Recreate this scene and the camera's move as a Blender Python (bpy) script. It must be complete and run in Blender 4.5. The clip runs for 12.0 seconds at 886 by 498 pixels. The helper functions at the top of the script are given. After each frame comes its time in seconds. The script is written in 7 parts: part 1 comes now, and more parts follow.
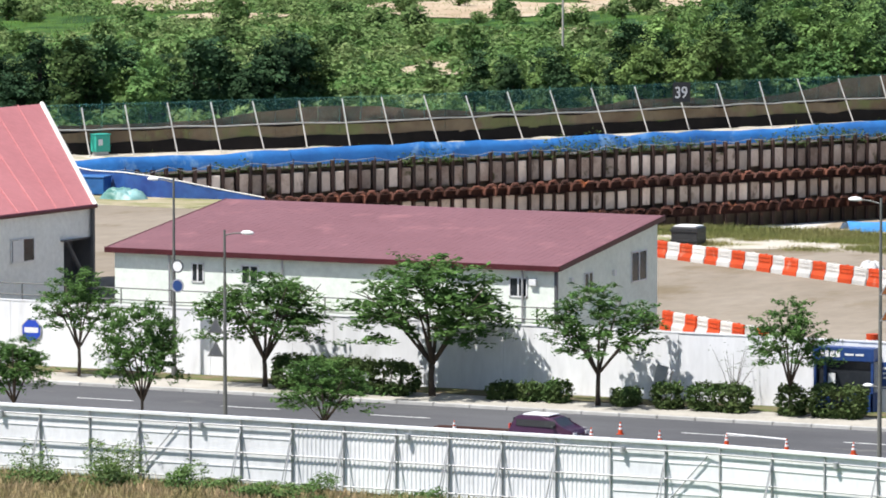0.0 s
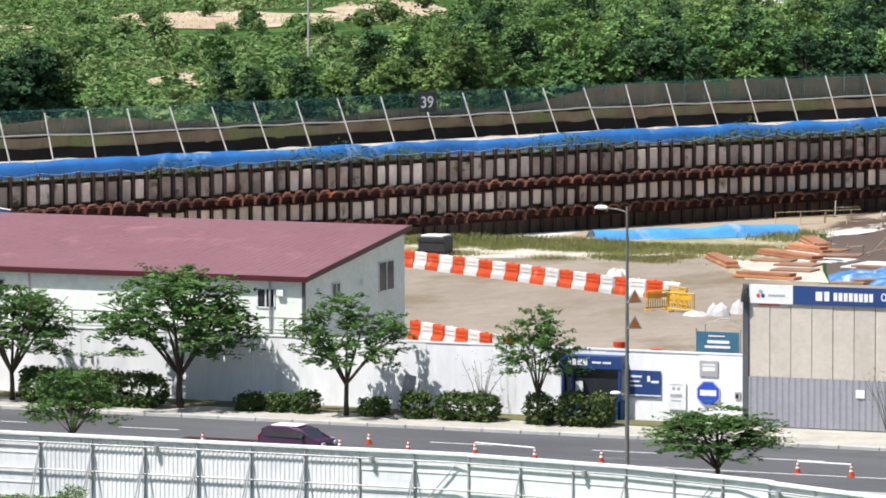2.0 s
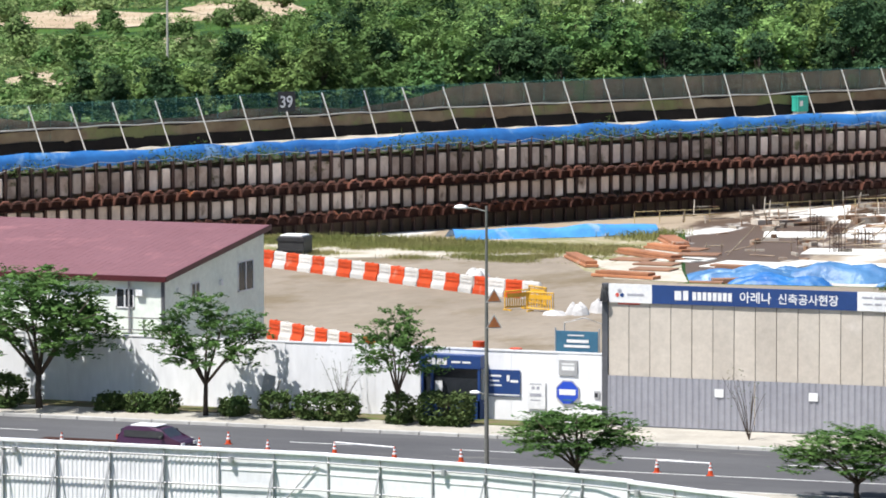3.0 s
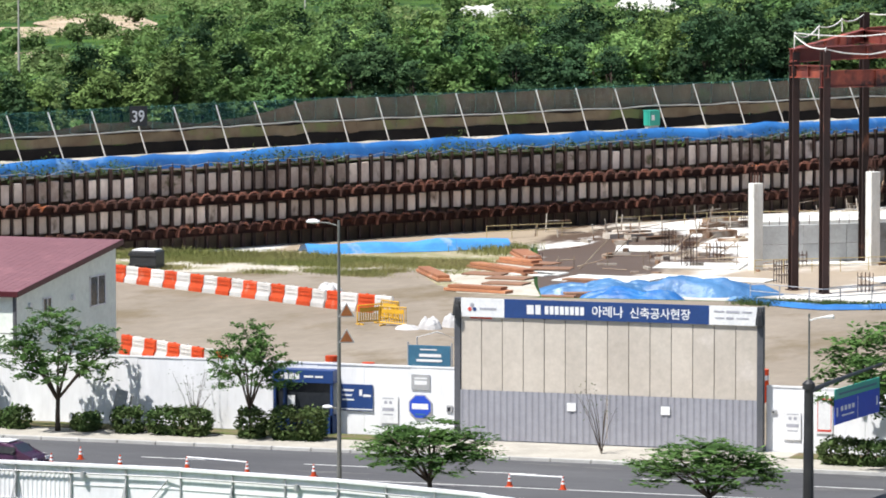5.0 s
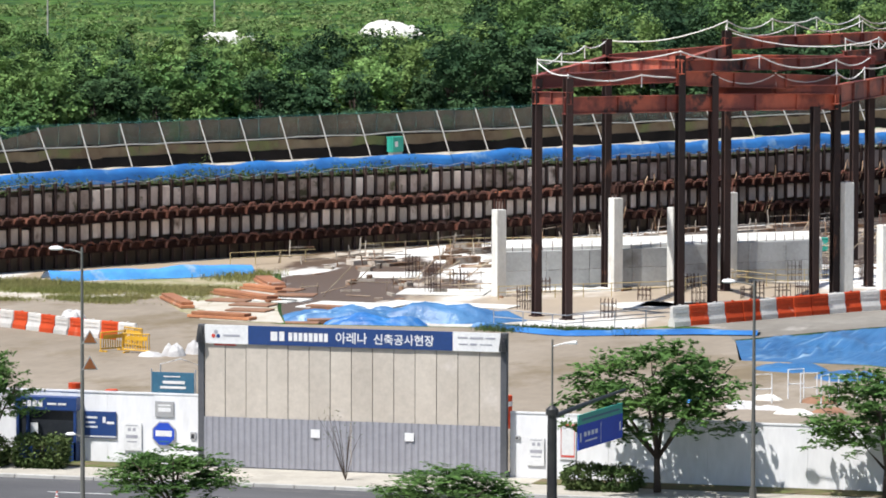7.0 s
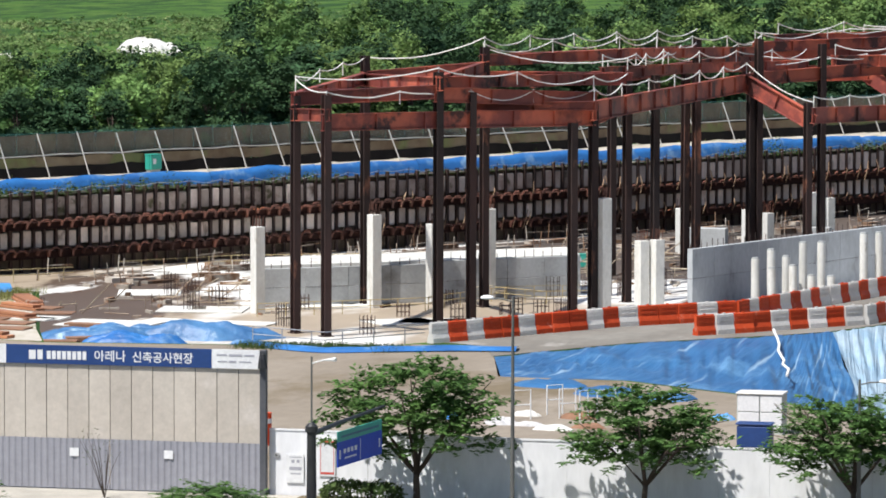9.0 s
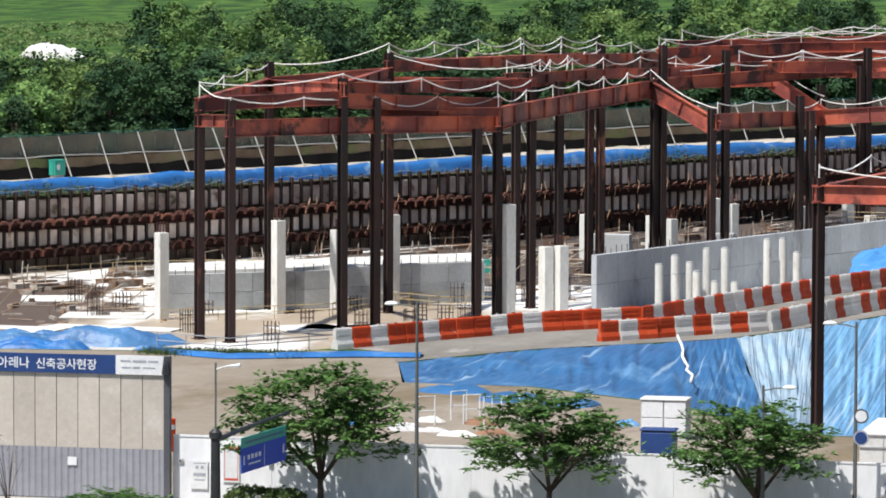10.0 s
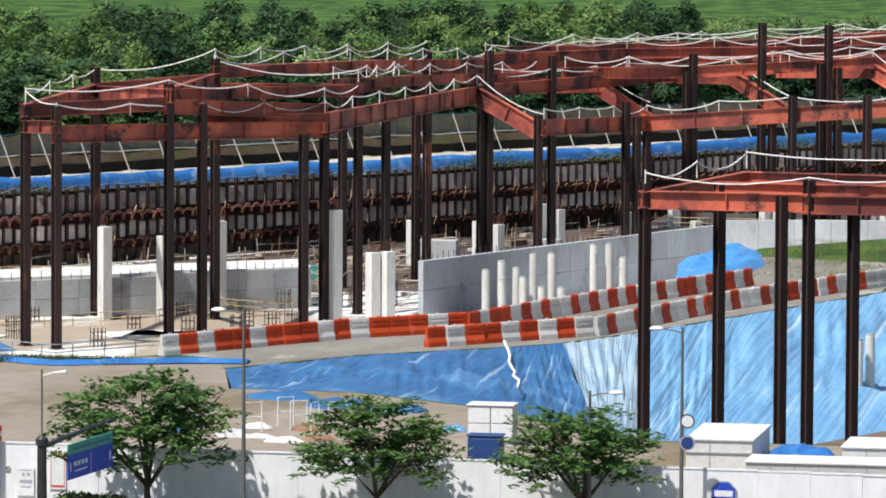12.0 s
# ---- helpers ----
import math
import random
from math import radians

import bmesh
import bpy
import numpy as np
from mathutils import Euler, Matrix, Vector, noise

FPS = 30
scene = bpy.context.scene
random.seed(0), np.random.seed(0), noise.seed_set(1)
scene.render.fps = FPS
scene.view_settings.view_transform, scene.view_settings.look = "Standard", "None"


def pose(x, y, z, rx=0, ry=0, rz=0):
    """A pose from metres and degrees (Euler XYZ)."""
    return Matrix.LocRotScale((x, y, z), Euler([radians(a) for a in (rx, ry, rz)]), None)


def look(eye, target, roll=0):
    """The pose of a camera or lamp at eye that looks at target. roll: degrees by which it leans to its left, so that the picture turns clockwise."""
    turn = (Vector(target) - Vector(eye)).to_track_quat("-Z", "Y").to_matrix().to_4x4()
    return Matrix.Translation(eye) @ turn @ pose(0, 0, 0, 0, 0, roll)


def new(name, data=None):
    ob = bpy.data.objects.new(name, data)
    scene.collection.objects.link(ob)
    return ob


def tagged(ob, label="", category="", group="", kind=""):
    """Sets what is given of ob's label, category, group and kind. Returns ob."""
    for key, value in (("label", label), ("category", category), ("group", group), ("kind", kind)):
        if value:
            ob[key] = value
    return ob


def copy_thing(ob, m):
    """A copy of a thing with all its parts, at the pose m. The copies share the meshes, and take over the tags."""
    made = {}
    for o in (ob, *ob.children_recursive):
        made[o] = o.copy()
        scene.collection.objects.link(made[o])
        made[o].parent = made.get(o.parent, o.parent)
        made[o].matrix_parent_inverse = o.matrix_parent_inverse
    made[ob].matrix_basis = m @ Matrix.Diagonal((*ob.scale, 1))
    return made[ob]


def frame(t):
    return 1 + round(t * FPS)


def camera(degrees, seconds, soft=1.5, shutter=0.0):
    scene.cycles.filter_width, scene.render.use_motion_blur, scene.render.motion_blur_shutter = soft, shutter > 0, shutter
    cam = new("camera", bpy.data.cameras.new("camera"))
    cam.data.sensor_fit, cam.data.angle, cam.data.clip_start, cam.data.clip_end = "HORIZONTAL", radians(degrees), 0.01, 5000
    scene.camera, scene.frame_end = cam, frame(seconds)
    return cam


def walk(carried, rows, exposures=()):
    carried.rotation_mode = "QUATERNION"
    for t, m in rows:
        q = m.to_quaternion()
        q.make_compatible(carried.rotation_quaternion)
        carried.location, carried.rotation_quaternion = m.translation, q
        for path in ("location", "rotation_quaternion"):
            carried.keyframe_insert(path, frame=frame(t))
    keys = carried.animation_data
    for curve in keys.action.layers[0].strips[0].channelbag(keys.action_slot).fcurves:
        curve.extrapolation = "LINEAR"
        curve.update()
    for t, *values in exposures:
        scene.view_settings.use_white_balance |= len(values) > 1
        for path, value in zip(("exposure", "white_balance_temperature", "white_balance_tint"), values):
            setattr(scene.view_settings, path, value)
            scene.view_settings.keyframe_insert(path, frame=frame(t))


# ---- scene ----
EYE = 30.0
cam = camera(10.0, 12.0, soft=1.8)
# seconds, yaw, pitch, roll: the camera only turns, high up on a building
ROWS = [
    (0.0, 25.400, -5.108, -0.000),
    (0.5, 25.117, -5.036, 0.090),
    (1.0, 24.393, -4.986, -0.011),
    (1.5, 23.288, -4.970, -0.116),
    (2.0, 22.529, -4.995, -0.167),
    (2.5, 21.771, -5.020, -0.112),
    (3.0, 20.932, -5.003, -0.084),
    (3.5, 20.248, -4.971, -0.053),
    (3.7, 20.060, -4.953, -0.028),
    (5.3, 19.134, -4.815, 0.001),
    (5.5, 19.057, -4.784, 0.033),
    (6.0, 18.700, -4.701, -0.045),
    (6.5, 17.793, -4.614, 0.070),
    (7.0, 16.346, -4.540, 0.122),
    (7.2, 16.091, -4.496, 0.130),
    (8.8, 13.807, -4.356, 0.152),
    (9.0, 13.609, -4.343, 0.138),
    (9.5, 13.050, -4.300, 0.131),
    (10.0, 12.522, -4.272, 0.236),
    (10.5, 12.332, -4.251, 0.264),
    (11.0, 12.137, -4.240, 0.304),
    (11.5, 11.721, -4.212, 0.433),
    (12.0, 10.557, -4.196, 0.301),
]
walk(cam, [(t, pose(0, 0, EYE, 90 + pitch, 0, yaw) @ pose(0, 0, 0, 0, 0, roll)) for t, yaw, pitch, roll in ROWS],
     exposures=((0.0, 0.65), (6.0, 0.65), (7.2, 0.52), (9.0, 0.42), (12.0, 0.37)))
# ---- light ----
SUN_TO = Vector((-0.3, -0.42, 0.92)).normalized()
sun = bpy.data.lights.new("sun", "SUN")
sun.energy, sun.angle, sun.color = 4.9, radians(0.6), (1.0, 0.975, 0.94)
sun_ob = new("sun", sun)
sun_ob.matrix_world = look(SUN_TO * 500, (0, 0, 0))
world = bpy.data.worlds.new("sky")
world.use_nodes = True
scene.world = world
sky = world.node_tree.nodes.new("ShaderNodeTexSky")
sky.sky_type, sky.sun_disc = "NISHITA", False
sky.sun_elevation, sky.sun_rotation = math.asin(SUN_TO.z), math.atan2(SUN_TO.x, SUN_TO.y)
background = world.node_tree.nodes["Background"]
background.inputs["Strength"].default_value = 0.085
world.node_tree.links.new(sky.outputs[0], background.inputs["Color"])
scene.view_settings.exposure = 0.5


# ---- materials ----
def material(name, a, b=None, scale=1.0, rough=0.7, metal=0.0, bump=0.0, fine=None, spots=None, stretch=(1, 1, 1), piece=0.0, island=0.0,
             translucent=0.0, low=0.35, high=0.65, alpha=1.0, streak=0.0):
    """Two colours mixed by broad noise, a fine grain over it, stains of a third colour, and a change from piece to piece."""
    m = bpy.data.materials.new(name)
    m.use_nodes = True
    n, l = m.node_tree.nodes, m.node_tree.links
    shader = n["Principled BSDF"]
    b = b or tuple(c * 0.75 for c in a)
    at = n.new("ShaderNodeTexCoord")
    grid = n.new("ShaderNodeMapping")
    grid.inputs["Scale"].default_value = stretch
    geo = n.new("ShaderNodeNewGeometry")
    l.new(geo.outputs["Position"], grid.inputs["Vector"])

    def noise_at(size, detail=5.0, kind=0.6):
        t = n.new("ShaderNodeTexNoise")
        t.inputs["Scale"].default_value, t.inputs["Detail"].default_value, t.inputs["Roughness"].default_value = size, detail, kind
        l.new(grid.outputs[0], t.inputs["Vector"])
        return t.outputs["Fac"]

    def ramp(fac, lo, hi):
        r = n.new("ShaderNodeMapRange")
        r.inputs["From Min"].default_value, r.inputs["From Max"].default_value = lo, hi
        l.new(fac, r.inputs["Value"])
        return r.outputs["Result"]

    def mix(fac, x, y, kind="MIX"):
        k = n.new("ShaderNodeMix")
        k.data_type, k.blend_type = "RGBA", kind
        for socket, value in (("Factor", fac), ("A", x), ("B", y)):
            s = [i for i in k.inputs if i.name == socket and i.type == ("VALUE" if socket == "Factor" else "RGBA")][0]
            if isinstance(value, (int, float)):
                s.default_value = value
            elif isinstance(value, tuple):
                s.default_value = (*value, 1)
            else:
                l.new(value, s)
        return [o for o in k.outputs if o.type == "RGBA"][0]

    colour = mix(ramp(noise_at(scale), low, high), a, b)
    if spots:
        tint, size, lo, hi = spots
        colour = mix(ramp(noise_at(size, 6.0, 0.65), lo, hi), colour, tint)
    grain = noise_at(fine or scale * 9, 3.0, 0.7)
    shade = n.new("ShaderNodeMapRange")
    shade.inputs["To Min"].default_value, shade.inputs["To Max"].default_value = 0.78, 1.2
    l.new(grain, shade.inputs["Value"])
    colour = mix(1.0, colour, shade.outputs["Result"], "MULTIPLY")
    for amount, source in ((piece, n.new("ShaderNodeObjectInfo").outputs["Random"] if piece else None), (island, geo.outputs["Random Per Island"])):
        if amount:
            r = n.new("ShaderNodeMapRange")
            r.inputs["To Min"].default_value, r.inputs["To Max"].default_value = 1 - amount, 1 + amount
            l.new(source, r.inputs["Value"])
            colour = mix(1.0, colour, r.outputs["Result"], "MULTIPLY")
    l.new(colour, shader.inputs["Base Color"])
    shader.inputs["Roughness"].default_value, shader.inputs["Metallic"].default_value = rough, metal
    shader.inputs["Alpha"].default_value = alpha
    if translucent or rough >= 0.9:
        shader.inputs["Specular IOR Level"].default_value = 0.12
    if bump:
        k = n.new("ShaderNodeBump")
        k.inputs["Strength"].default_value, k.inputs["Distance"].default_value = 0.8, bump
        l.new(noise_at(scale * 4 if not fine else fine, 4.0, 0.6), k.inputs["Height"])
        l.new(k.outputs[0], shader.inputs["Normal"])
    if translucent:
        tr, ms = n.new("ShaderNodeBsdfTranslucent"), n.new("ShaderNodeMixShader")
        ms.inputs[0].default_value = translucent
        l.new(colour, tr.inputs["Color"])
        l.new(shader.outputs[0], ms.inputs[1])
        l.new(tr.outputs[0], ms.inputs[2])
        l.new(ms.outputs[0], n["Material Output"].inputs["Surface"])
    return m


MEADOW = material("meadow", (0.046, 0.108, 0.018), (0.076, 0.135, 0.028), 0.11, 0.95, bump=0.3, fine=0.6, spots=((0.02, 0.052, 0.014), 0.16, 0.44, 0.56), stretch=(1, 0.35, 1))
DIRT = material("packed_dirt", (0.28, 0.24, 0.195), (0.21, 0.175, 0.135), 0.12, 0.95, bump=0.03, fine=1.6, spots=((0.17, 0.135, 0.09), 0.17, 0.52, 0.64), stretch=(0.6, 0.3, 1))
PALE_GRAVEL = material("pale_gravel", (0.5, 0.46, 0.4), (0.38, 0.34, 0.27), 0.5, 0.95, bump=0.05, fine=3.0, spots=((0.22, 0.22, 0.1), 0.25, 0.56, 0.66))
ASPHALT = material("asphalt", (0.105, 0.105, 0.11), (0.075, 0.075, 0.08), 0.25, 0.9, bump=0.01, fine=8.0, spots=((0.15, 0.145, 0.14), 0.5, 0.58, 0.72), stretch=(0.3, 1, 1))
PAVING = material("paving", (0.42, 0.39, 0.34), (0.33, 0.31, 0.27), 0.5, 0.9, bump=0.01, fine=5.0)
KERB = material("granite_kerb", (0.45, 0.44, 0.42), (0.36, 0.35, 0.33), 1.0, 0.85, piece=0.08)
LINE = material("road_paint", (0.62, 0.62, 0.6), (0.48, 0.48, 0.46), 2.0, 0.8)
SOIL = material("planting_soil", (0.16, 0.12, 0.08), (0.1, 0.12, 0.04), 0.8, 1.0, bump=0.06, fine=4.0)
WHITE_SHEET = material("white_sheet", (0.78, 0.78, 0.79), (0.7, 0.7, 0.72), 0.15, 0.55, spots=((0.6, 0.59, 0.58), 0.4, 0.58, 0.75), stretch=(1, 1, 0.3))
GREY_STEEL = material("galvanised_steel", (0.42, 0.42, 0.42), (0.34, 0.34, 0.35), 2.0, 0.55, 0.3)
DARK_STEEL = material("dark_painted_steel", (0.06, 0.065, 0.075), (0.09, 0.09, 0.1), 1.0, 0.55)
BEIGE = material("beige_panel", (0.5, 0.45, 0.39), (0.45, 0.4, 0.345), 0.4, 0.6, spots=((0.54, 0.49, 0.44), 0.3, 0.6, 0.68), piece=0.06)
GREY_PANEL = material("grey_corrugated", (0.28, 0.28, 0.31), (0.25, 0.25, 0.28), 0.3, 0.55)
NAVY = material("navy_sign", (0.012, 0.04, 0.15), (0.015, 0.05, 0.18), 0.5, 0.45)
SIGN_WHITE = material("sign_white", (0.72, 0.72, 0.72), (0.66, 0.66, 0.67), 0.8, 0.5)
SIGN_BLUE = material("sign_blue", (0.01, 0.05, 0.42), (0.01, 0.06, 0.46), 0.8, 0.6)
SIGN_GREEN = material("sign_green", (0.03, 0.3, 0.23), (0.03, 0.34, 0.26), 0.8, 0.45)
SIGN_TEAL = material("sign_teal", (0.03, 0.11, 0.19), (0.04, 0.14, 0.22), 0.8, 0.5)
SIGN_RED = material("sign_red", (0.5, 0.05, 0.04), (0.55, 0.08, 0.05), 0.8, 0.5)
GREY_INK = material("grey_print", (0.3, 0.3, 0.34), (0.36, 0.36, 0.4), 2.0, 0.6)
HOUSE_WALL = material("pale_green_panel", (0.76, 0.8, 0.73), (0.69, 0.74, 0.67), 0.3, 0.55, spots=((0.57, 0.62, 0.56), 0.5, 0.62, 0.75))
ROOF = material("maroon_roof", (0.185, 0.082, 0.094), (0.165, 0.07, 0.08), 0.25, 0.65, spots=((0.25, 0.11, 0.12), 0.4, 0.56, 0.7), fine=2.5)
PINK_ROOF = material("faded_red_roof", (0.4, 0.15, 0.155), (0.36, 0.13, 0.135), 0.25, 0.55)
TRIM_RED = material("dark_red_trim", (0.085, 0.012, 0.018), (0.065, 0.01, 0.014), 1.0, 0.5)
DARK_GLASS = material("dark_glass", (0.02, 0.023, 0.028), (0.03, 0.034, 0.04), 1.0, 0.12)
BLACK = material("black_plastic", (0.015, 0.015, 0.018), (0.03, 0.03, 0.03), 1.0, 0.5)
BARK = material("bark", (0.09, 0.07, 0.055), (0.06, 0.047, 0.038), 3.0, 0.95, bump=0.03)
SHRUB_LEAF = material("shrub_leaf", (0.075, 0.145, 0.045), (0.15, 0.21, 0.075), 0.06, 0.85, island=0.4, translucent=0.2, piece=0.4)
VERGE = material("weedy_verge", (0.34, 0.29, 0.2), (0.2, 0.2, 0.09), 0.35, 0.95, bump=0.05, fine=2.5, spots=((0.42, 0.38, 0.3), 0.3, 0.56, 0.66))
RUBBLE = material("rubble", (0.2, 0.12, 0.075), (0.38, 0.34, 0.29), 0.3, 0.95, island=0.5, low=0.45, high=0.55)
STREET_LEAF = material("street_leaf", (0.105, 0.19, 0.052), (0.06, 0.125, 0.036), 0.6, 0.75, island=0.45, translucent=0.3)
HEDGE_LEAF = material("hedge_leaf", (0.05, 0.09, 0.028), (0.085, 0.115, 0.04), 0.8, 0.85, island=0.45, translucent=0.12)
FOREST_LEAF = material("forest_leaf", (0.068, 0.14, 0.045), (0.175, 0.255, 0.078), 0.06, 0.85, island=0.4, translucent=0.2, piece=0.6)
PINE_LEAF = material("pine_leaf", (0.025, 0.058, 0.028), (0.05, 0.095, 0.038), 0.08, 0.85, island=0.35, translucent=0.08, piece=0.35)
SCRUB_LEAF = material("scrub_leaf", (0.085, 0.165, 0.048), (0.18, 0.225, 0.09), 0.04, 0.85, island=0.45, translucent=0.2)
GRASS = material("grass_blades", (0.17, 0.19, 0.06), (0.28, 0.25, 0.11), 0.12, 0.85, island=0.35, translucent=0.25)
WEED = material("weeds", (0.1, 0.18, 0.035), (0.19, 0.23, 0.07), 0.3, 0.8, island=0.4, translucent=0.25)
DRY_GRASS = material("dry_grass", (0.44, 0.32, 0.2), (0.3, 0.27, 0.12), 0.35, 0.9, island=0.4, translucent=0.25)
RUST_DARK = material("rusted_pile", (0.075, 0.04, 0.031), (0.038, 0.025, 0.022), 0.8, 0.85, piece=0.3, spots=((0.17, 0.07, 0.038), 0.7, 0.6, 0.75))
RUST = material("rust", (0.15, 0.055, 0.034), (0.065, 0.028, 0.021), 0.5, 0.85, piece=0.5, spots=((0.5, 0.15, 0.045), 0.3, 0.65, 0.72))
WALER = material("rusted_waler", (0.055, 0.025, 0.019), (0.027, 0.014, 0.012), 0.5, 0.9, spots=((0.13, 0.047, 0.026), 0.8, 0.6, 0.72))
LAGGING = material("grey_lagging", (0.68, 0.58, 0.5), (0.47, 0.38, 0.32), 0.45, 0.95, bump=0.06, piece=0.35, spots=((0.12, 0.08, 0.06), 0.5, 0.58, 0.7), stretch=(1, 1, 0.6))
DIRTY_LAGGING = material("dirty_lagging", (0.48, 0.39, 0.33), (0.28, 0.21, 0.17), 0.7, 0.95, bump=0.1, piece=0.4, spots=((0.1, 0.09, 0.05), 0.6, 0.55, 0.65))
COLUMN_STEEL = material("rusty_column", (0.036, 0.015, 0.012), (0.017, 0.009, 0.008), 0.35, 0.85, spots=((0.2, 0.08, 0.047), 0.3, 0.6, 0.68), piece=0.25, stretch=(1, 1, 0.4))
# bright primer and dark rust patches, which also paint in sunlit and shaded webs
BEAM_STEEL = material("red_primer_beam", (0.43, 0.1, 0.055), (0.19, 0.042, 0.032), 0.2, 0.6, low=0.45, high=0.55, spots=((0.07, 0.022, 0.019), 0.26, 0.56, 0.62), piece=0.4)
CONCRETE = material("raw_concrete", (0.42, 0.43, 0.43), (0.33, 0.335, 0.33), 0.4, 0.9, bump=0.01, spots=((0.2, 0.19, 0.17), 0.3, 0.58, 0.75), piece=0.08)
PALE_CONCRETE = material("pale_concrete", (0.66, 0.65, 0.61), (0.54, 0.53, 0.49), 0.6, 0.85, spots=((0.4, 0.37, 0.32), 0.5, 0.6, 0.72), piece=0.08, stretch=(1, 1, 0.4))
SLAB = material("wet_slab", (0.76, 0.74, 0.7), (0.36, 0.29, 0.21), 0.085, 0.5, spots=((0.1, 0.065, 0.042), 0.1, 0.55, 0.59), stretch=(0.5, 0.2, 1), low=0.5, high=0.57)
BLUE_TARP = material("blue_tarpaulin", (0.025, 0.155, 0.42), (0.018, 0.1, 0.3), 0.25, 0.5, bump=0.12, fine=1.1, spots=((0.16, 0.29, 0.46), 0.4, 0.56, 0.7))
PALE_TARP = material("faded_tarpaulin", (0.07, 0.29, 0.6), (0.05, 0.22, 0.53), 0.3, 0.5, bump=0.06, fine=1.6, spots=((0.35, 0.4, 0.42), 0.5, 0.58, 0.72))
GREEN_NET = material("green_mesh", (0.08, 0.26, 0.24), (0.11, 0.32, 0.29), 0.15, 0.8, alpha=0.17)
BROWN_NET = material("brown_mesh", (0.24, 0.19, 0.125), (0.15, 0.105, 0.07), 0.25, 0.9, spots=((0.17, 0.18, 0.08), 0.15, 0.52, 0.6), fine=1.2)
BLACK_NET = material("black_mesh", (0.012, 0.011, 0.011), (0.022, 0.019, 0.018), 0.3, 0.95)
POLE_PALE = material("pale_pole", (0.42, 0.4, 0.37), (0.33, 0.31, 0.28), 0.8, 0.6)
ORANGE = material("orange_plastic", (0.66, 0.095, 0.032), (0.54, 0.07, 0.025), 0.7, 0.45, piece=0.15, spots=((0.66, 0.29, 0.2), 0.9, 0.6, 0.74), translucent=0.25)
WHITE_PLASTIC = material("white_plastic", (0.84, 0.82, 0.79), (0.72, 0.7, 0.67), 0.7, 0.5, piece=0.1, translucent=0.45)
YELLOW = material("yellow_paint", (0.65, 0.36, 0.02), (0.55, 0.3, 0.02), 1.0, 0.5)
ROPE = material("white_rope", (0.8, 0.78, 0.74), (0.64, 0.62, 0.58), 2.0, 0.8)
PURPLE = material("purple_car_paint", (0.07, 0.025, 0.06), (0.06, 0.022, 0.052), 0.5, 0.25, 0.3)
WOOD = material("old_timber", (0.27, 0.14, 0.08), (0.19, 0.1, 0.06), 0.6, 0.85)
TEAL_PLASTIC = material("teal_plastic", (0.03, 0.33, 0.25), (0.04, 0.38, 0.3), 0.8, 0.5)
FORMED = material("formed_concrete", (0.44, 0.46, 0.475), (0.36, 0.375, 0.385), 0.3, 0.9, bump=0.01, spots=((0.2, 0.19, 0.18), 0.3, 0.57, 0.72), piece=0.08, stretch=(1, 1, 0.5))
HALL_WALL = material("white_hall_panel", (0.8, 0.81, 0.79), (0.74, 0.75, 0.73), 0.3, 0.55, spots=((0.62, 0.64, 0.6), 0.4, 0.62, 0.78))
BARE_SOIL = material("bare_soil", (0.46, 0.38, 0.28), (0.34, 0.25, 0.17), 0.1, 1.0, bump=0.2, fine=0.7, spots=((0.16, 0.19, 0.07), 0.14, 0.56, 0.66), stretch=(1, 0.35, 1))
STRAND = material("tan_strand", (0.36, 0.25, 0.16), (0.2, 0.12, 0.08), 0.6, 0.9, island=0.5)
GREY_GRAVEL = material("grey_gravel", (0.23, 0.215, 0.19), (0.165, 0.15, 0.13), 0.3, 0.95, bump=0.05, fine=2.0, spots=((0.34, 0.32, 0.29), 0.35, 0.58, 0.68), stretch=(0.6, 0.3, 1))
INNER_NET = material("red_brown_mesh", (0.27, 0.165, 0.11), (0.16, 0.1, 0.07), 0.3, 0.95, bump=0.2, fine=1.0, spots=((0.15, 0.16, 0.075), 0.2, 0.55, 0.65))
MUD = material("dark_mud", (0.085, 0.062, 0.048), (0.05, 0.037, 0.03), 0.2, 0.8, bump=0.1, spots=((0.3, 0.28, 0.25), 0.25, 0.6, 0.66), stretch=(0.5, 0.25, 1))
EARTH = material("cut_earth", (0.17, 0.13, 0.095), (0.1, 0.075, 0.055), 0.2, 1.0, bump=0.1)


